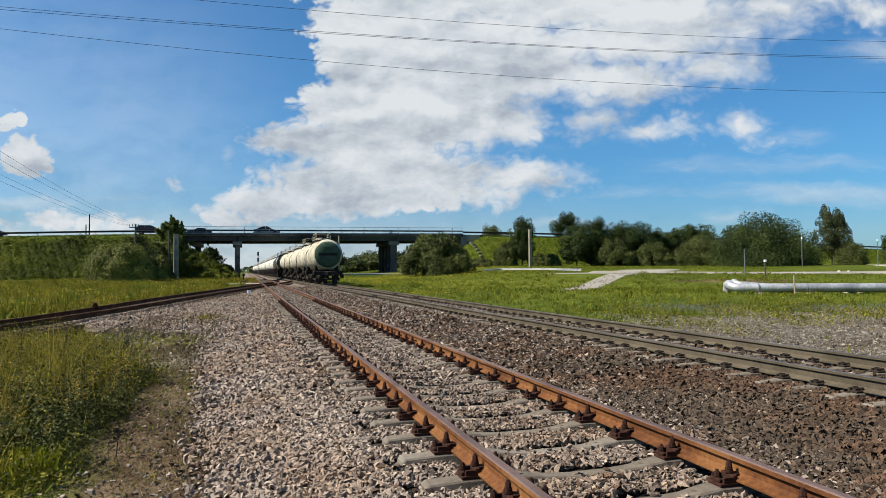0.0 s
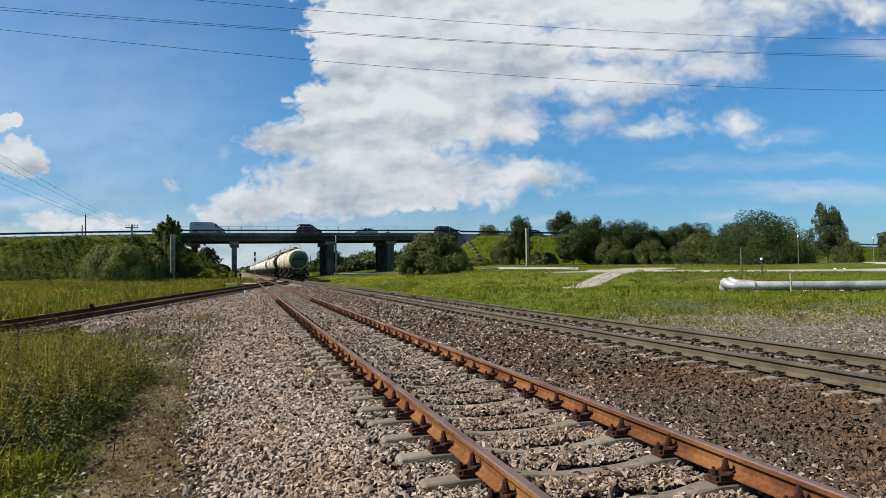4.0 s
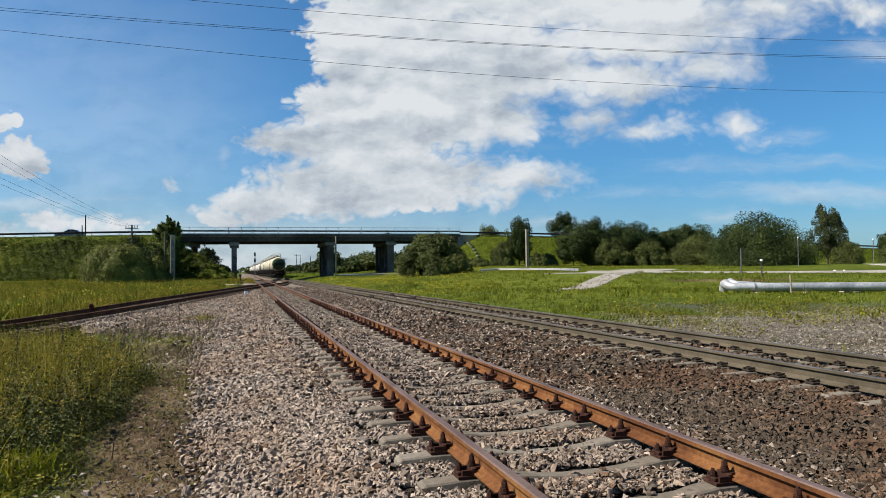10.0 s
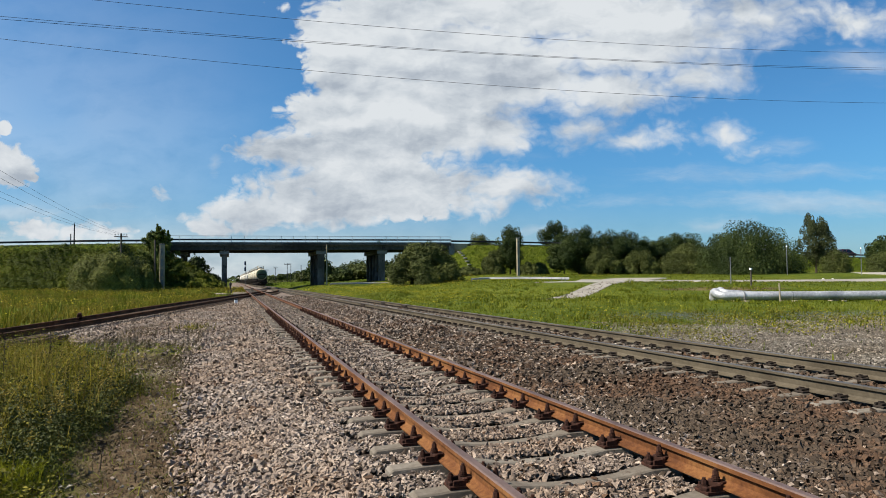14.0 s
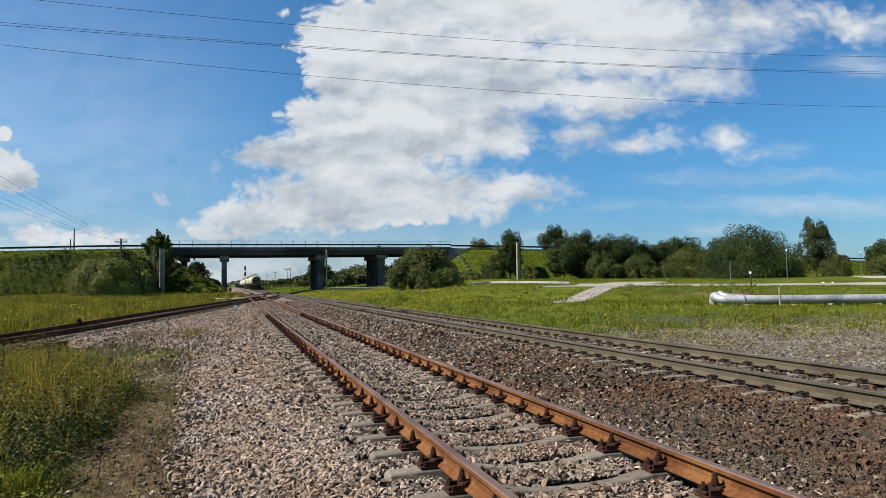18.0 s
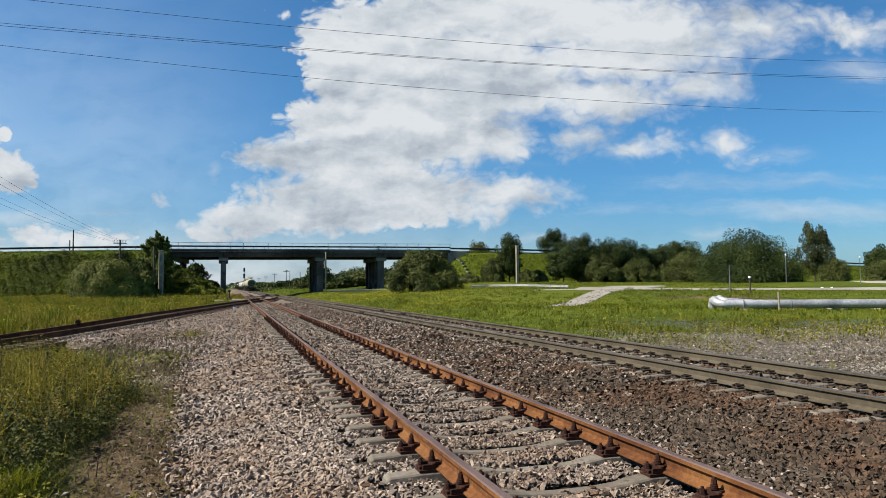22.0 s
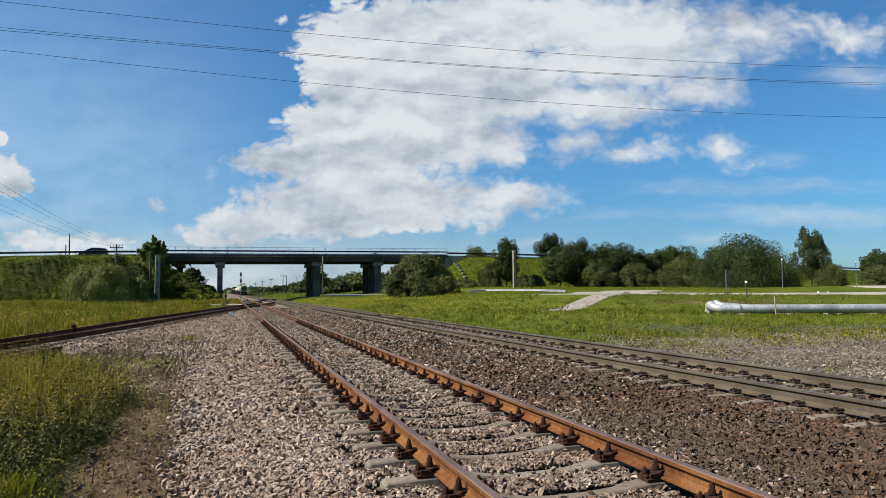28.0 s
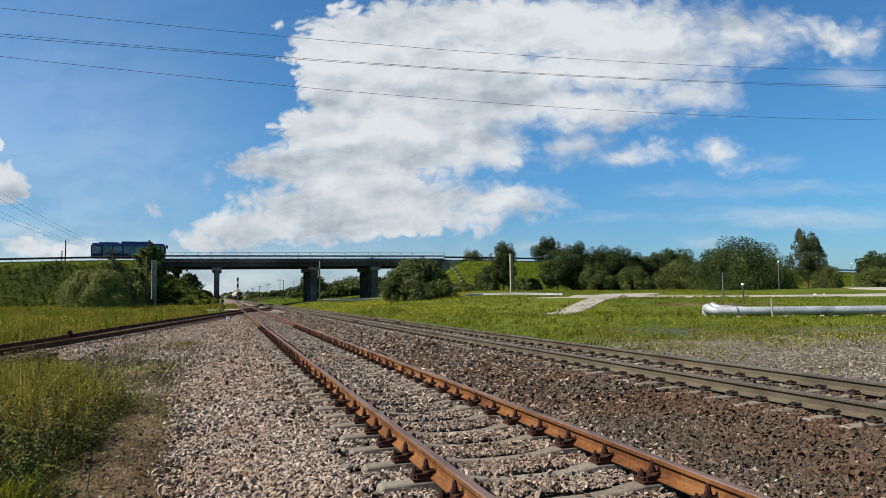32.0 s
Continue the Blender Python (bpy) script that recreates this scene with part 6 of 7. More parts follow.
def wooden_pole(x, y, top, label, arms=1, r=0.14):
    z = float(ground_z(x, y))
    t = thing("telegraph_pole", x, y, z - 0.2, label=label, category="pole")
    h = top - z + 0.2
    part("shaft", rod(bmesh.new(), (0, 0, 0), (0, 0, h), r, r * 0.75, 10), M["dark_metal" if "dark" in label else "old_wood"], t)
    for k in range(arms):
        arm = part("crossarm", box(bmesh.new(), (0, -0.12, h - 0.45 - 0.5 * k), (1.6, 0.1, 0.12), 0.01), M["old_wood"], t)
        for dx in (-0.7, -0.35, 0.35, 0.7):
            bm = rod(bmesh.new(), (dx, -0.12, h - 0.4 - 0.5 * k), (dx, -0.12, h - 0.12 - 0.5 * k), 0.02, n=6)
            rod(bm, (dx, -0.12, h - 0.22 - 0.5 * k), (dx, -0.12, h - 0.05 - 0.5 * k), 0.05, 0.03, 8)
            part("insulator", bm, M["dark_metal"], arm)
    return t


wooden_pole(-13.56, 98, 7.85, "weathered wooden telegraph pole with one crossarm")
wooden_pole(-9.9, 103, 7.3, "weathered wooden pole by the pointed tree", 0)
wooden_pole(-23.9, 122.6, 11.0, "dark lattice-topped road post above the bank", 0, 0.11)
wooden_pole(-24.4, 122.6, 9.3, "short leaning dark post beside the road", 0, 0.10)


def wire(name, a, b, sag, r, label, n=24):
    pts = [(a[0] + (b[0] - a[0]) * i / n, a[1] + (b[1] - a[1]) * i / n, a[2] + (b[2] - a[2]) * i / n - 4 * sag * (i / n) * (1 - i / n)) for i in range(n + 1)]
    cu = bpy.data.curves.new(name, "CURVE")
    cu.dimensions, cu.bevel_depth, cu.bevel_resolution = "3D", r, 1
    s = cu.splines.new("POLY")
    s.points.add(n)
    for p, q in zip(s.points, pts):
        p.co = (*q, 1)
    cu.materials.append(M["wire"])
    return tagged(new(name, cu), label, "wire", "overhead wires")


for dx in (-0.7, -0.35, 0.35, 0.7):
    wire("telegraph_wire", (-13.56 + dx, 98, 7.6), (-13.9 + dx, 40, 8.0 + 0.8 * dx), 0.5, 0.008, "thin dark telegraph wire along the railway")
    wire("telegraph_wire", (-13.9 + dx, 40, 8.0 + 0.8 * dx), (-14.2 + dx, -12, 8.1 + 0.8 * dx), 0.5, 0.008, "thin dark telegraph wire along the railway")


def heat_pipe():
    t = thing("heating_pipe", label="silver lagged heating pipe lying above the meadow", category="pipe")
    def run(path, r):
        cu = bpy.data.curves.new("pipe", "CURVE")
        cu.dimensions, cu.bevel_depth, cu.bevel_resolution, cu.use_fill_caps = "3D", r, 6, True
        s = cu.splines.new("POLY")
        s.points.add(len(path) - 1)
        for p, q in zip(s.points, path):
            p.co = (*q, 1)
        ob = new("pipe_run", cu)
        cu.materials.append(M["silver_pipe"])
        ob.parent = t
        return ob
    z = 0.19
    def elbow(x, y, z, radius, lift):
        """A bend that turns away from the line and climbs a little, then dips to the ground."""
        tail = [(x - 0.908 * radius + 0.42 * (radius + d), y + 0.42 * radius + 0.908 * (radius + d), z + h) for d, h in ((0.62, -0.9), (0.55, -0.1), (0.4, lift * 0.95), (0.2, lift * 1.1))]
        return tail + [(x - 0.908 * radius * math.sin(a) + 0.42 * radius * (1 - math.cos(a)), y + 0.42 * radius * math.sin(a) + 0.908 * radius * (1 - math.cos(a)), z + lift * (1 - math.cos(a))) for a in np.linspace(math.pi / 2, 0, 9)]
    run(elbow(30.1, 35.70, z, 0.5, 0.2) + [(33.0, 34.25, z), (37.7, 32.05, z), (45, 28.7, z), (60, 21.8, z)], 0.275)
    run(elbow(31.25, 36.78, 0.36, 0.4, 0.16) + [(31.5, 36.66, 0.35), (32.3, 36.25, 0.26), (33.5, 35.65, 0.17), (38.2, 33.4, 0.15), (45.5, 30.0, 0.15), (60.5, 23.1, 0.15)], 0.2)
    for x in (31, 33.6, 36.2, 38.8, 42, 46):
        y = 35.95 - (x - 29.3) * 0.46
        part("support", box(bmesh.new(), (x, y + 0.3, -0.35), (0.35, 1.3, 0.5), 0.03), M["pale_concrete"], t)
        part("strap", rod(bmesh.new(), (x - 0.03, y + 0.014, z), (x + 0.03, y - 0.014, z), 0.282, n=20), M["steel_grey"], t)


heat_pipe()


def marker_post(x, y, z0, z1, r, label, cap=True, mat="steel_grey", lean=0.0):
    t = thing("marker_post", x, y, z0, label=label, category="post")
    part("shaft", rod(bmesh.new(), (0, 0, -0.2), (lean, 0, z1 - z0), r, r * 0.9, 8), M[mat], t)
    if cap:
        part("cap", box(bmesh.new(), (0, 0, z1 - z0), (r * 2.6, r * 2.6, 0.18), 0.02), M["white_paint"], t)


marker_post(31.95, 33.2, -0.1, 0.98, 0.05, "thin pale wooden stake before the pipe", False, "pale_concrete", -0.05)
marker_post(44.4, 52, 0.9, 3.2, 0.05, "thin grey post by the road", False)
marker_post(43.1, 48, 0.75, 2.05, 0.07, "short grey wooden post with a square white cap", True, "old_wood")
marker_post(68.6, 70, 1.7, 5.2, 0.05, "slim pale lamp post by the road")
marker_post(71.8, 62, 1.6, 4.6, 0.045, "slim pale lamp post by the road")


M["signal_blue"] = surface("dark blue enamel", [(0, (0.01, 0.03, 0.07)), (1, (0.025, 0.06, 0.12))], 0.5, 0.4, 0.1, 0.0)


def railway_signal(x, y):
    z = 0.2
    t = thing("railway_signal", x, y, z, label="colour-light signal on a slim mast", category="signal")
    part("mast", rod(bmesh.new(), (0, 0, -0.5), (0, 0, 5.0), 0.055, n=10), M["steel_grey"], t)
    for k, h in enumerate((4.75, 3.55)):
        head = part("signal_head", box(bmesh.new(), (0, -0.12, h), (0.36, 0.2, 0.8), 0.08), M["signal_blue"], t)
        for dz in (-0.22, 0.22):
            part("lens", rod(bmesh.new(), (0, -0.22, h + dz), (0, -0.34, h + dz), 0.12, n=14), M["dark_metal"], head)
    part("ladder", box(bmesh.new(), (0.18, 0.05, 2.4), (0.05, 0.05, 4.4)), M["steel_grey"], t)


railway_signal(3.1, 140)


def dwarf_marker(x, y):
    t = thing("track_marker", x, y, -0.2, label="short white concrete marker post with a black top", category="post")
    part("post", box(bmesh.new(), (0, 0, 0.15), (0.22, 0.22, 0.34), 0.02), M["white_paint"], t)
    part("top", box(bmesh.new(), (0, 0, 0.36), (0.23, 0.23, 0.10), 0.02), M["dark_metal"], t)
    part("base", box(bmesh.new(), (0, 0, -0.02), (0.23, 0.23, 0.06), 0.01), M["dark_metal"], t)


dwarf_marker(0.5, 50)


for sx, sy, sr in ((63.4, 59.6, 0.14), (64.3, 59.2, 0.12)):
    bm = bmesh.new()
    bmesh.ops.create_icosphere(bm, subdivisions=2, radius=sr)
    for vert in bm.verts:
        vert.co *= 1 + 0.35 * noise.noise(vert.co * 5 + Vector((sx, 0, 0)))
        vert.co.z *= 0.6
    white_stone = part("white_stone", bm, M["white_paint"])
    white_stone.location = (sx, sy, float(natural(sx, sy)) + sr * 0.4)
    tagged(white_stone, "white-painted stone on the mown grass", "stone", "white stones")


def switch_stand(x, y):
    t = thing("switch_stand", x, y, -0.1, label="dark hand-operated switch stand on a pale slab", category="switch stand")
    part("slab", box(bmesh.new(), (0, 0, 0.04), (3.6, 3.0, 0.2), 0.02), M["pale_concrete"], t)
    part("base", box(bmesh.new(), (0, 0, 0.25), (0.6, 0.4, 0.35), 0.05), M["dark_metal"], t)
    part("post", rod(bmesh.new(), (0, 0, 0.3), (0, 0, 1.1), 0.08, 0.06, 10), M["dark_metal"], t)
    part("lamp", box(bmesh.new(), (0, 0, 1.15), (0.3, 0.3, 0.3), 0.05), M["dark_metal"], t)
    part("lever", rod(bmesh.new(), (0, 0, 0.4), (0.75, 0.1, 0.75), 0.035, n=8), M["dark_metal"], t)


switch_stand(0.2, 82)


def rail_block(x, y):
    t = thing("wheel_stop", x, y, 0.165, 10, label="small dark wheel stop clamped on the siding rail", category="wheel stop")
    part("block", box(bmesh.new(), (0, 0, 0.045), (0.14, 0.36, 0.11), 0.03), M["chair"], t)
    part("clamp", box(bmesh.new(), (0, 0, -0.06), (0.2, 0.14, 0.16), 0.02), M["chair"], t)


rail_block(float(siding_x(29.4)) - 1.57, 29.6)


# added rounded lump in place of a white object of unknown kind
def pale_lump(x, y):
    t = thing("boulder", x, y, float(ground_z(x, y)), label="pale whitish lump for an unidentified object below the bridge slope", category="rock")
    bm = bmesh.new()
    bmesh.ops.create_icosphere(bm, subdivisions=3, radius=0.8)
    for v in bm.verts:
        v.co *= 1 + 0.35 * noise.fractal(v.co * 1.3, 1.0, 2.0, 4)
        v.co.z = v.co.z * 0.9 + 0.35
    part("rock", bm, M["pale_concrete"], t)


pale_lump(26.9, 114.5)


def broken_plank(x, y):
    t = thing("plank", x, y, float(ground_z(x, y)) + 0.06, -62, label="short weathered piece of plank lying on the stones", category="wood")
    bm = box(bmesh.new(), (0, 0, 0), (0.07, 0.44, 0.03), 0.006)
    for v in bm.verts:
        v.co.x += 0.05 * v.co.y * v.co.y
        v.co.z += 0.04 * v.co.y
    part("board", bm, M["straw_pale"], t)


broken_plank(-0.33, 12.3)
broken_plank(4.58, 31.0)


def local_roads():
    for (path, half), label in zip(ROADS, ("pale gravel road through the meadow", "wide pale gravel junction of the roads", "pale grey side road by the bushes", "pale worn dirt track joining the road")):
        fine = []
        for (ax, ay), (bx, by) in zip(path[:-1], path[1:]):
            k = max(2, int(math.hypot(bx - ax, by - ay) / 2))
            fine += [(ax + (bx - ax) * i / k, ay + (by - ay) * i / k) for i in range(k)]
        v, f = sweep([(-half - 0.4, -0.3), (half + 0.4, -0.3), (half, 0.0), (-half, 0.17 if half == 2.6 else 0.0)], [(x, y, float(natural(x, y)) + 0.04) for x, y in fine])
        tagged(shaped("road" if half > 2 else "path", mesh_of("road", v, f), M["gravel_road"]), label, "road" if half > 2 else "path", kind="structure")


local_roads()


def low_barrier(path, level=None):
    t = thing("road_barrier", label="low pale crash barrier at the road bend", category="guard rail")
    v, f = sweep([(-0.03, 0.0), (0.03, 0.05), (0.0, 0.13), (0.03, 0.21), (-0.03, 0.26), (-0.06, 0.13)], [(x, y, level or float(natural(x, y)) + 0.18) for x, y in path])
    shaped("beam", mesh_of("beam", v, f), M["railing_steel"], t)
    for (ax, ay), (bx, by) in zip(path[:-1], path[1:]):
        for q in (0.0, 0.5):
            x, y = ax + (bx - ax) * q, ay + (by - ay) * q
            part("post", box(bmesh.new(), (x, y + 0.08, float(natural(x, y)) + 0.12), (0.09, 0.09, 0.7), 0.01), M["steel_grey"], t)


low_barrier([(30.5, 84.0), (33.0, 84.0), (36.0, 81.0), (36.8, 76.0), (36.4, 70.0), (35.4, 66.5)])
low_barrier([(15.2, 107.0), (19.0, 107.0), (25.5, 107.0)], 0.72)


def high_wires():
    # level, curvature and lowest point of each span over the line, as shares of its distance
    for a, c, m, d in ((0.3084, 0.0310, 0.247, 34.0), (0.3464, 0.0226, -0.424, 34.0), (0.3415, 0.0191, -0.585, 34.0), (0.3812, 0.0291, -0.175, 34.0)):
        cu = bpy.data.curves.new("power_wire", "CURVE")
        cu.dimensions, cu.bevel_depth, cu.bevel_resolution = "3D", 0.009, 1
        s = cu.splines.new("POLY")
        n = 48
        s.points.add(n)
        for i, p in enumerate(s.points):
            u = -1.8 + 4.2 * i / n
            p.co = (u * d, d, EYE[2] + d * (a + c * (u - m) ** 2), 1)
        cu.materials.append(M["wire"])
        tagged(new("power_wire", cu), "thin dark overhead power wire across the tracks", "wire", "overhead wires")


high_wires()

for px, py, top, arms in ((14.7, 172, 5.6, 0), (15.6, 194, 6.3, 1), (16.2, 162, 5.0, 0), (15.6, 245, 6.3, 1), (15.6, 300, 6.3, 1), (15.6, 370, 6.4, 1), (15.6, 450, 6.5, 1)):
    wooden_pole(px, py, top, "dark wooden telegraph pole beyond the bridge", arms, 0.09)


def distance():
    rg = np.random.default_rng(21)
    n = 24000
    xs, ys = rg.uniform(-700, 900, n), rg.uniform(420, 520, n)
    hs = 3.2 + 2.6 * np.array([noise.fractal((x * 0.02, 0, 0), 1.0, 2.0, 5) for x in xs])
    p = np.stack([xs, ys, np.maximum(0.5, hs * rg.random(n) ** 0.5)], 1)
    tagged(shaped("far_woods", leaf_mesh("far_woods", p, 1.7, rg), M["leaf_dark"]), "dark line of distant woods", "woods", kind="stuff")


distance()


# ---------------------------------------------------------------- vehicles
def paint(name, c, rough=0.3, metal=0.2):
    return surface(name, [(0, tuple(v * 0.9 for v in c)), (1, tuple(min(1, v * 1.1) for v in c))], 2.0, rough, metal, 0.0)


M["tyre"] = surface("black rubber tyre", [(0, (0.0072, 0.0072, 0.0072)), (1, (0.018, 0.018, 0.018))], 0.3, 0.9, 0, 0.1)
M["rim"] = surface("grey wheel rim", [(0, (0.15, 0.15, 0.156)), (1, (0.252, 0.252, 0.258))], 0.3, 0.4, 0.6, 0)
M["head_lamp"] = surface("clear lamp glass", [(0, (0.33, 0.336, 0.348)), (1, (0.45, 0.456, 0.468))], 0.3, 0.1, 0.2, 0)
M["tail_lamp"] = surface("red lamp glass", [(0, (0.18, 0.006, 0.006)), (1, (0.27, 0.012, 0.012))], 0.3, 0.15, 0, 0)


def loft(profile, half, narrow, z_shoulder):
    """A body from a side outline (x, z), narrowing above the shoulder."""
    verts, faces, k = [], [], len(profile)
    ztop = max(z for _, z in profile)
    for side, edge in ((-1, 0.0), (-1, 1.0), (1, 1.0), (1, 0.0)):
        for x, z in profile:
            w = half - narrow * max(0.0, (z - z_shoulder) / max(ztop - z_shoulder, 0.01))
            inset = 0.05 if edge == 0.0 else 0.0
            cx = sum(p[0] for p in profile) / k
            cz = sum(p[1] for p in profile) / k
            verts.append((cx + (x - cx) * (1 - inset * 0.5), side * (w if edge == 0.0 else w - 0.06), cz + (z - cz) * (1 - inset)) if edge == 0.0 else (x, side * (w - 0.06), z))
    for r in range(3):
        for j in range(k):
            a, b = r * k + j, r * k + (j + 1) % k
            faces.append((a, b, b + k, a + k))
    faces.append(tuple(range(k))[::-1])
    faces.append(tuple(range(3 * k, 4 * k)))
    return mesh_of("body", verts, faces)


def wheels(t, xs, half, r):
    for x in xs:
        for s in (-1, 1):
            wh = part("wheel", rod(bmesh.new(), (0, s * 0.1, 0), (0, -s * 0.1, 0), r, n=20), M["tyre"], t)
            wh.matrix_basis = pose(x, s * (half - 0.1), r)
            bm = rod(bmesh.new(), (0, s * 0.105, 0), (0, s * 0.09, 0), r * 0.62, n=14)
            for k in range(5):
                a = k * 2 * math.pi / 5
                box(bm, (r * 0.35 * math.cos(a), s * 0.11, r * 0.35 * math.sin(a)), (0.06, 0.02, 0.06))
            part("rim", bm, M["rim"], wh)


def make_vehicle(name, label, mat, length, half, low, glass, xs, r, z_sh=0.95, narrow=0.18, glass_top=None):
    """A car facing +x: painted outline, glazed upper part with roof, lamps, bumpers, wheels."""
    t = thing(name, label=label, category="van" if "van" in name else "car", group="traffic on the bridge road")
    shaped("body", loft(low, half, 0.05, z_sh), mat, t)
    shaped("windows", loft(glass, half - 0.04, narrow, z_sh), M["glass_dark"], t)
    zt = max(z for _, z in glass)
    top = [x for x, z in glass if z > zt - 0.06]
    part("roof", box(bmesh.new(), ((min(top) + max(top)) / 2, 0, zt + 0.005), (max(top) - min(top) + 0.1, 2 * (half - narrow) - 0.08, 0.05), 0.02), mat, t)
    for x0, z0, x1, z1 in ((glass[0][0], glass[0][1], min(top), zt), (glass[-1][0], glass[-1][1], max(top), zt), ((min(top) + max(top)) / 2, z_sh - 0.05, (min(top) + max(top)) / 2, zt)):
        for s in (-1, 1):
            part("pillar", rod(bmesh.new(), (x0, s * (half - 0.05), z0), (x1, s * (half - narrow - 0.03), z1), 0.04, n=6), mat, t)
    for s in (-1, 1):
        part("headlight", box(bmesh.new(), (length / 2 - 0.1, s * (half - 0.28), 0.68), (0.16, 0.36, 0.15), 0.03), M["head_lamp"], t)
        part("tail_light", box(bmesh.new(), (-length / 2 + 0.07, s * (half - 0.2), 0.8), (0.12, 0.24, 0.2), 0.03), M["tail_lamp"], t)
        part("mirror", box(bmesh.new(), (length * 0.16, s * (half + 0.08), z_sh + 0.08), (0.12, 0.18, 0.13), 0.03), mat, t)
    for s in (-1, 1):
        part("bumper", box(bmesh.new(), (s * (length / 2 - 0.06), 0, 0.42), (0.16, 2 * half - 0.12, 0.22), 0.05), M["dark_metal"], t)
    wheels(t, xs, half, r)
    return t


SEDAN_LOW = [(-2.2, 0.3), (-2.25, 0.6), (-2.2, 0.92), (-1.6, 0.98), (0.9, 0.96), (1.9, 0.82), (2.2, 0.68), (2.25, 0.4), (2.15, 0.26)]
SEDAN_TOP = [(-1.75, 0.94), (-1.1, 1.38), (-0.6, 1.45), (0.1, 1.43), (1.0, 0.94)]
MPV_LOW = [(-2.2, 0.3), (-2.25, 0.7), (-2.22, 1.0), (0.9, 1.02), (1.7, 0.95), (2.1, 0.8), (2.2, 0.45), (2.1, 0.28)]
MPV_TOP = [(-2.18, 1.0), (-2.05, 1.72), (-1.6, 1.80), (0.2, 1.78), (0.7, 1.6), (1.35, 1.0)]
VAN_LOW = [(-2.85, 0.35), (-2.88, 2.0), (-2.76, 2.15), (0.7, 2.15), (1.0, 2.05), (1.3, 1.82), (1.2, 1.25), (2.4, 1.12), (2.75, 0.92), (2.85, 0.5), (2.75, 0.3)]
VAN_TOP = [(0.75, 1.2), (0.8, 1.86), (1.35, 1.88), (2.2, 1.16)]


def cargo_van():
    t = make_vehicle("cargo_van", "silver-grey high-roofed cargo van", paint("silver van paint", (0.33, 0.34, 0.355)), 5.7, 1.0, VAN_LOW, VAN_TOP, (-1.9, 1.95), 0.36, 1.3, 0.14)
    for s in (-1, 1):
        part("side_stripe", box(bmesh.new(), (-1.5, s * 0.985, 1.75), (1.0, 0.02, 0.10)), M["dark_metal"], t)
        part("side_panel", box(bmesh.new(), (-1.0, s * 0.99, 0.62), (3.6, 0.03, 0.14), 0.01), M["dark_metal"], t)
        part("side_door", box(bmesh.new(), (0.05, s * 0.982, 1.25), (1.15, 0.02, 1.45), 0.01), bpy.data.materials["silver van paint"], t)
    return t


def city_bus():
    t = thing("city_bus", label="dark blue low-floor city bus with large windows", category="bus")
    blue = paint("dark blue bus paint", (0.006, 0.018, 0.085))
    teal = paint("teal bus roof paint", (0.02, 0.09, 0.11))
    h = 1.27
    shaped("body", loft([(-5.55, 0.32), (-5.55, 1.15), (5.55, 1.15), (5.57, 0.8), (5.5, 0.32)], h, 0.0, 2.0), blue, t)
    shaped("roof", loft([(-5.53, 2.35), (-5.45, 2.7), (-5.2, 2.78), (5.2, 2.78), (5.45, 2.65), (5.53, 2.35)], h, 0.12, 2.5), blue, t)
    for s in (-1, 1):
        n = 7
        for k in range(n):
            x = -4.7 + k * 9.4 / (n - 1)
            part("window", box(bmesh.new(), (x, s * (h - 0.05), 1.76), (1.32, 0.05, 1.18), 0.02), M["bus_glass"], t)
        for k in range(n + 1):
            x = -5.48 + k * 10.96 / n
            part("window_pillar", box(bmesh.new(), (x, s * (h - 0.06), 1.76), (0.2, 0.1, 1.3), 0.02), M["dark_metal"], t)
        part("skirt", box(bmesh.new(), (0, s * (h - 0.02), 0.75), (10.4, 0.05, 0.35), 0.01), M["dark_metal"], t)
        for k in range(6):
            part("seat", box(bmesh.new(), (-4.2 + 1.5 * k, s * 0.75, 1.3), (0.45, 0.85, 0.75), 0.06), M["dark_metal"], t)
        part("handrail", rod(bmesh.new(), (-4.8, s * 0.5, 2.2), (4.6, s * 0.5, 2.2), 0.03, n=6), M["dark_metal"], t)
    for x, name in ((5.52, "windscreen"), (-5.52, "rear_window")):
        part(name, box(bmesh.new(), (x, 0, 1.76), (0.06, 2.3, 1.2), 0.02), M["bus_glass"], t)
    part("roof_unit", box(bmesh.new(), (1.2, 0, 2.94), (4.7, 1.9, 0.36), 0.12), blue, t, "blue roof equipment box")
    part("roof_unit", box(bmesh.new(), (-3.0, 0, 2.87), (3.0, 1.8, 0.24), 0.08), teal, t, "teal roof ventilation box")
    for x in (4.8, 0.6, -3.2):
        part("door", box(bmesh.new(), (x, -h + 0.0, 1.4), (1.15, 0.05, 2.0), 0.02), M["bus_glass"], t)
    for s in (-1, 1):
        part("headlight", box(bmesh.new(), (5.54, s * 0.95, 0.75), (0.08, 0.35, 0.2), 0.03), M["head_lamp"], t)
        part("mirror", box(bmesh.new(), (5.8, s * 1.25, 2.35), (0.18, 0.2, 0.5), 0.04), M["dark_metal"], t)
    wheels(t, (-2.7, 3.0), h, 0.48)
    return t


def bus_glass():
    m = bpy.data.materials.new("tinted bus glass")
    m.use_nodes = True
    n = Nodes(m.node_tree)
    a = n.node("ShaderNodeBsdfGlossy", ins={"Color": (0.6, 0.65, 0.7, 1), "Roughness": 0.05})
    b = n.node("ShaderNodeBsdfTransparent", ins={"Color": (0.42, 0.45, 0.5, 1)})
    n.node("ShaderNodeOutputMaterial", ins={0: n.node("ShaderNodeMixShader", ins={0: 0.12, 1: b.outputs[0], 2: a.outputs[0]}).outputs[0]})
    return m


M["bus_glass"] = bus_glass()

NEAR_LANE, FAR_LANE = 123.3, 128.6
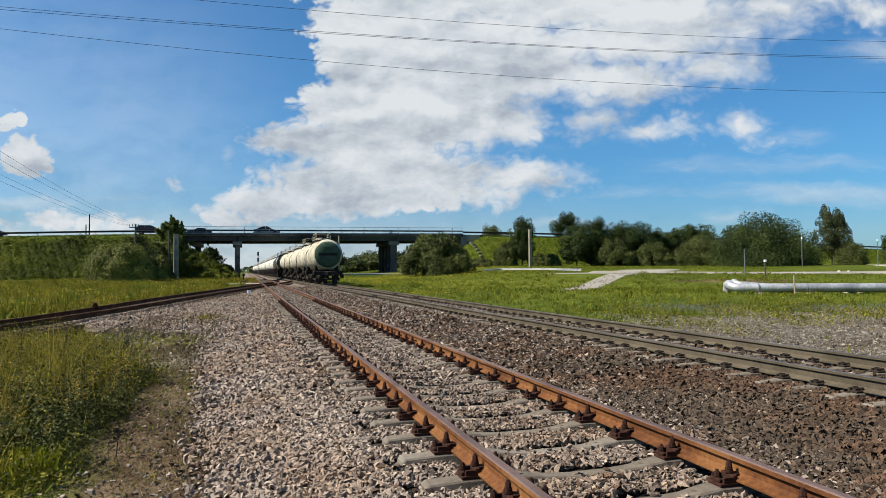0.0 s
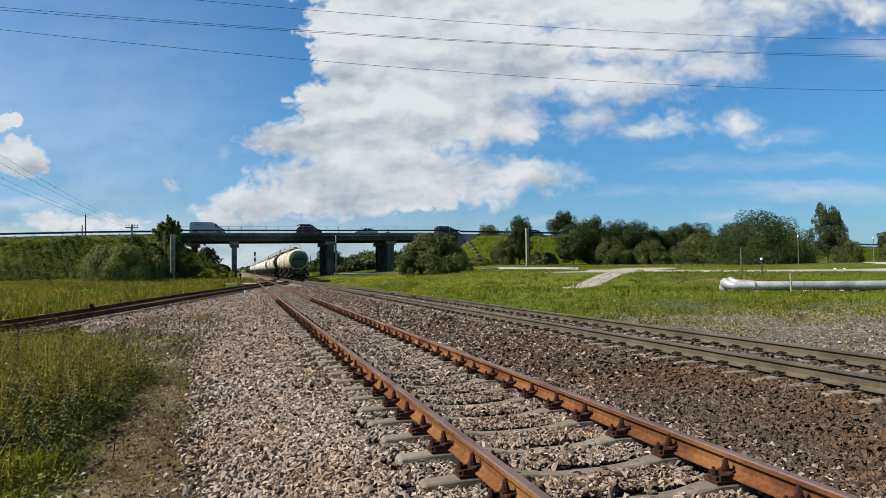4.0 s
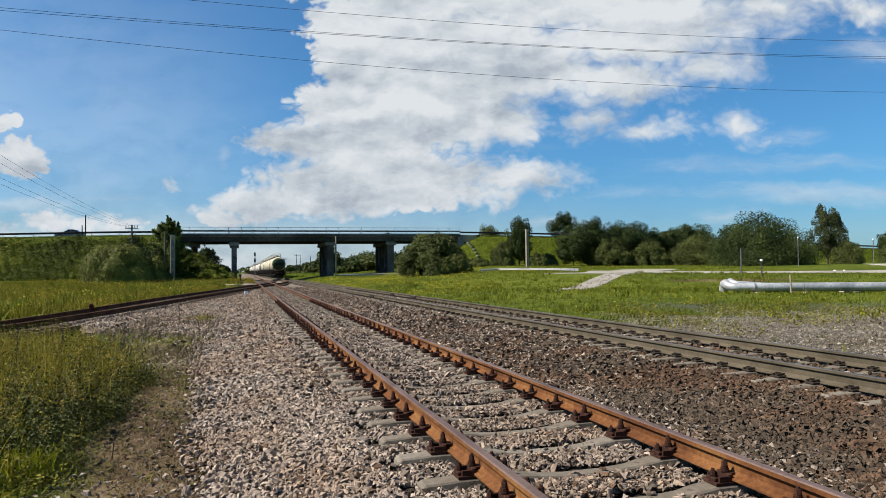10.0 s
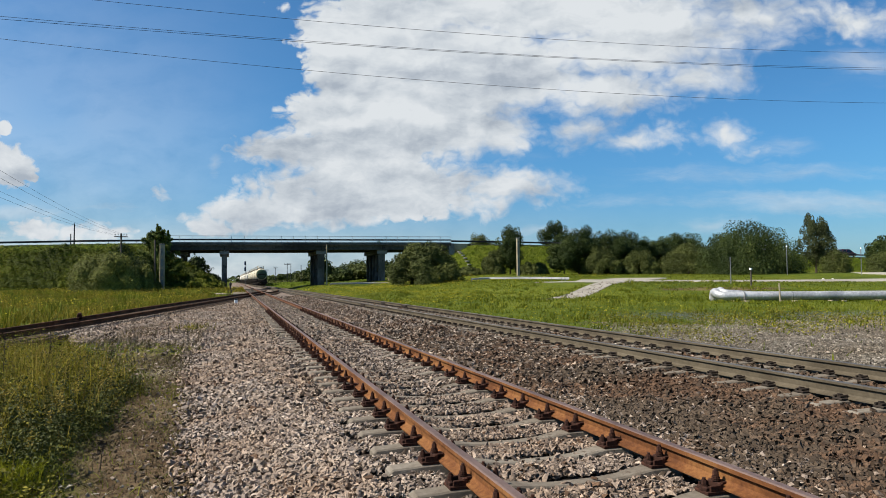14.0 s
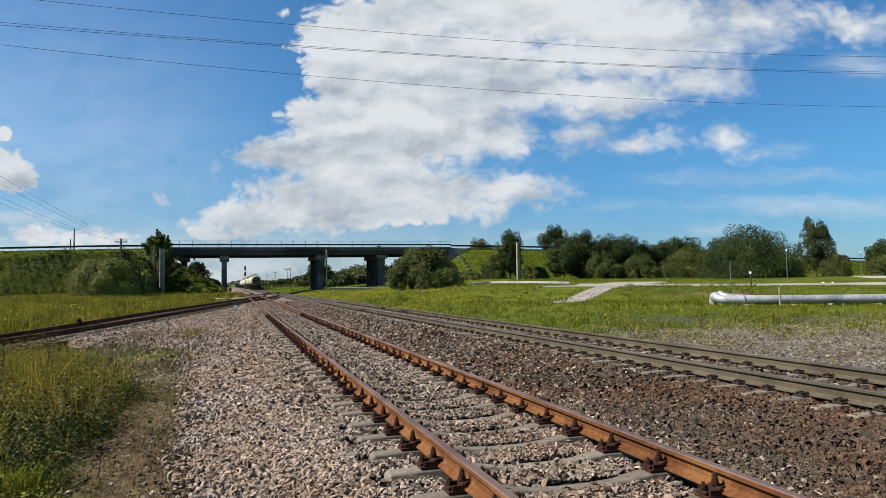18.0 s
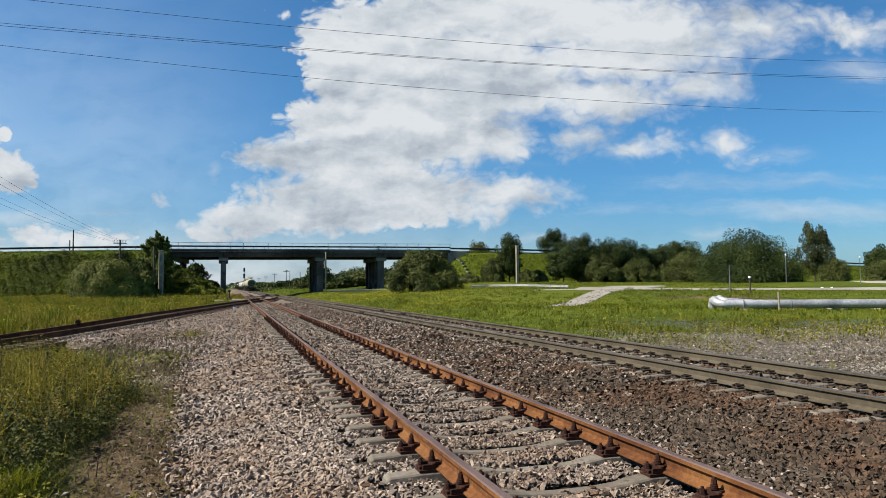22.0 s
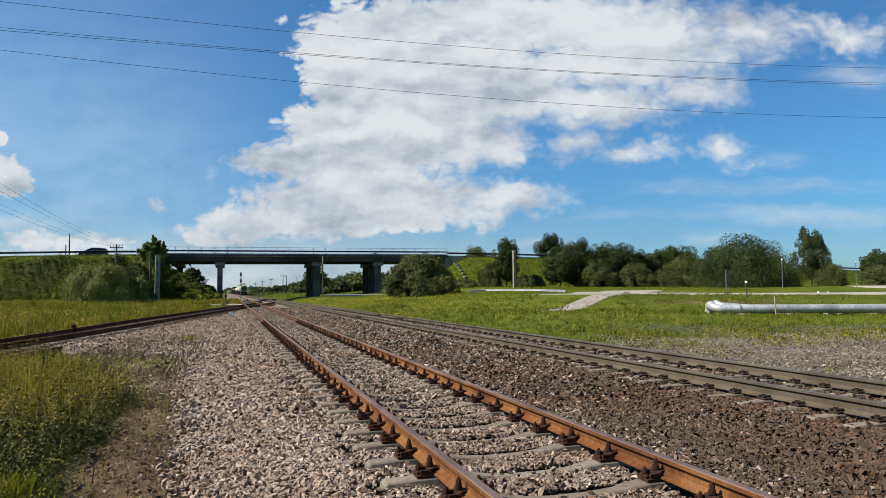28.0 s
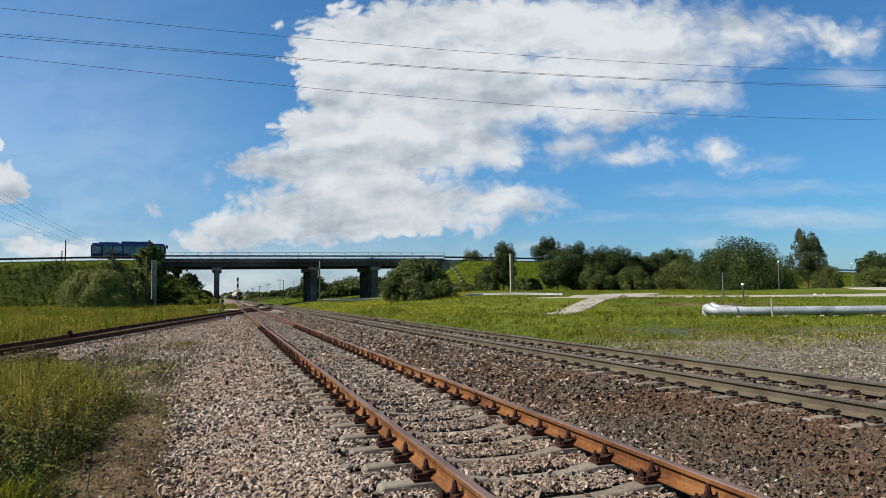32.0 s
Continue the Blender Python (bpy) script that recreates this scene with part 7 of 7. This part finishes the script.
# thing, lane, speed (m/s along the road), place at 0 s
TRAFFIC = [
    (make_vehicle("car", "pale grey saloon car driving over the bridge", paint("pale grey car paint", (0.192, 0.204, 0.216)), 4.5, 0.88, SEDAN_LOW, SEDAN_TOP, (-1.35, 1.4), 0.32), NEAR_LANE, 12.5, 4.2),
    (make_vehicle("car", "dark maroon hatchback car driving over the bridge", paint("dark maroon car paint", (0.027, 0.0072, 0.0084)), 4.5, 0.88, MPV_LOW, MPV_TOP[:1] + [(-1.7, 1.45), (-1.0, 1.5), (0.2, 1.48), (1.2, 1.0)], (-1.35, 1.4), 0.32), NEAR_LANE, 13.16, -14.8),
    (make_vehicle("car", "dark grey saloon car on the embankment road", paint("dark grey car paint", (0.024, 0.027, 0.03)), 4.5, 0.88, SEDAN_LOW, SEDAN_TOP, (-1.35, 1.4), 0.32), FAR_LANE, -16.7, -7.4),
    (make_vehicle("minivan", "dark red tall minivan driving over the bridge", paint("dark red van paint", (0.075, 0.010, 0.012)), 4.5, 0.92, MPV_LOW, MPV_TOP, (-1.35, 1.4), 0.33, 1.0), NEAR_LANE, 12.62, -38.4),
    (cargo_van(), NEAR_LANE, 12.19, -53.9),
    (make_vehicle("car", "silver saloon car driving over the bridge", paint("silver car paint", (0.252, 0.264, 0.276)), 4.5, 0.88, SEDAN_LOW, SEDAN_TOP, (-1.35, 1.4), 0.32), FAR_LANE, -13.68, 78.0),
    (make_vehicle("car", "grey saloon car driving over the bridge", paint("grey car paint", (0.096, 0.102, 0.108)), 4.5, 0.88, SEDAN_LOW, SEDAN_TOP, (-1.35, 1.4), 0.32), FAR_LANE, -14.23, 114.9),
    (make_vehicle("car", "black estate car driving over the bridge", paint("black car paint", (0.0084, 0.0084, 0.0096)), 4.5, 0.9, MPV_LOW, MPV_TOP[:1] + [(-1.9, 1.45), (-1.2, 1.52), (0.2, 1.5), (1.2, 1.0)], (-1.35, 1.4), 0.33), FAR_LANE, -16.33, 435.9),
    (city_bus(), NEAR_LANE, 13.26, -438.9),
]
RED_CAR = make_vehicle("car", "small red hatchback car on the meadow road", paint("red car paint", (0.27, 0.012, 0.015)), 4.2, 0.86, MPV_LOW, MPV_TOP[:1] + [(-1.8, 1.42), (-1.0, 1.47), (0.2, 1.45), (1.2, 1.0)], (-1.35, 1.4), 0.31)


def road_level(x):
    """Top of the carriageway, bridge and banks."""
    on = deck_z(min(max(x, -9.8), 39.4)) + 0.05
    off = float(crest(x)) + 0.13
    gap = min(1.0, max(0.0, (abs(x - 14.8) - 24.6) / 6.0))
    return on * (1 - gap) + off * gap


def motions():
    """Everything that moves: the train with the wheels of its last wagons, and the road traffic."""
    for i, w in enumerate(WAGONS):
        walk(w, [(t, pose(TRAIN_X, y + 5.35 + 12.02 * i, RAIL_TOP2)) for t, y in TRAIN])
    ts, ys = zip(*TRAIN)
    for w in WAGONS[:2]:
        for ob in w.children:
            if ob.name.startswith("wheelset"):
                home = ob.matrix_basis.translation.copy()
                rows = []
                for k in range(0, 481):
                    t = k / 15
                    roll = -(float(np.interp(t, ts, ys)) - ys[0]) / 0.475
                    rows.append((t, pose(home.x, home.y, home.z, math.degrees(roll), 0, 0)))
                walk(ob, rows)
    for ob, lane, speed, start in TRAFFIC:
        rows = []
        for k in range(0, 65):
            t = k / 2
            x = start + speed * t
            rows.append((t, pose(x, lane, road_level(x), 0, 0, 0 if speed > 0 else 180)))
        walk(ob, rows)
    red = [(0, 150, 84), (14, 150, 84), (22.5, 106, 76.5), (24.3, 92.5, 73.5), (25.2, 88.0, 72.8), (26.2, 87.0, 73.0), (28.5, 106, 75.0), (32, 150, 83)]
    rows = []
    for i, (t, x, y) in enumerate(red):
        turn = (190, 190, 190, 185, 180, 175, 100, 12)[i]
        rows.append((t, pose(x, y, float(natural(x, y)) + 0.08, 0, 0, turn)))
    walk(RED_CAR, rows)


motions()
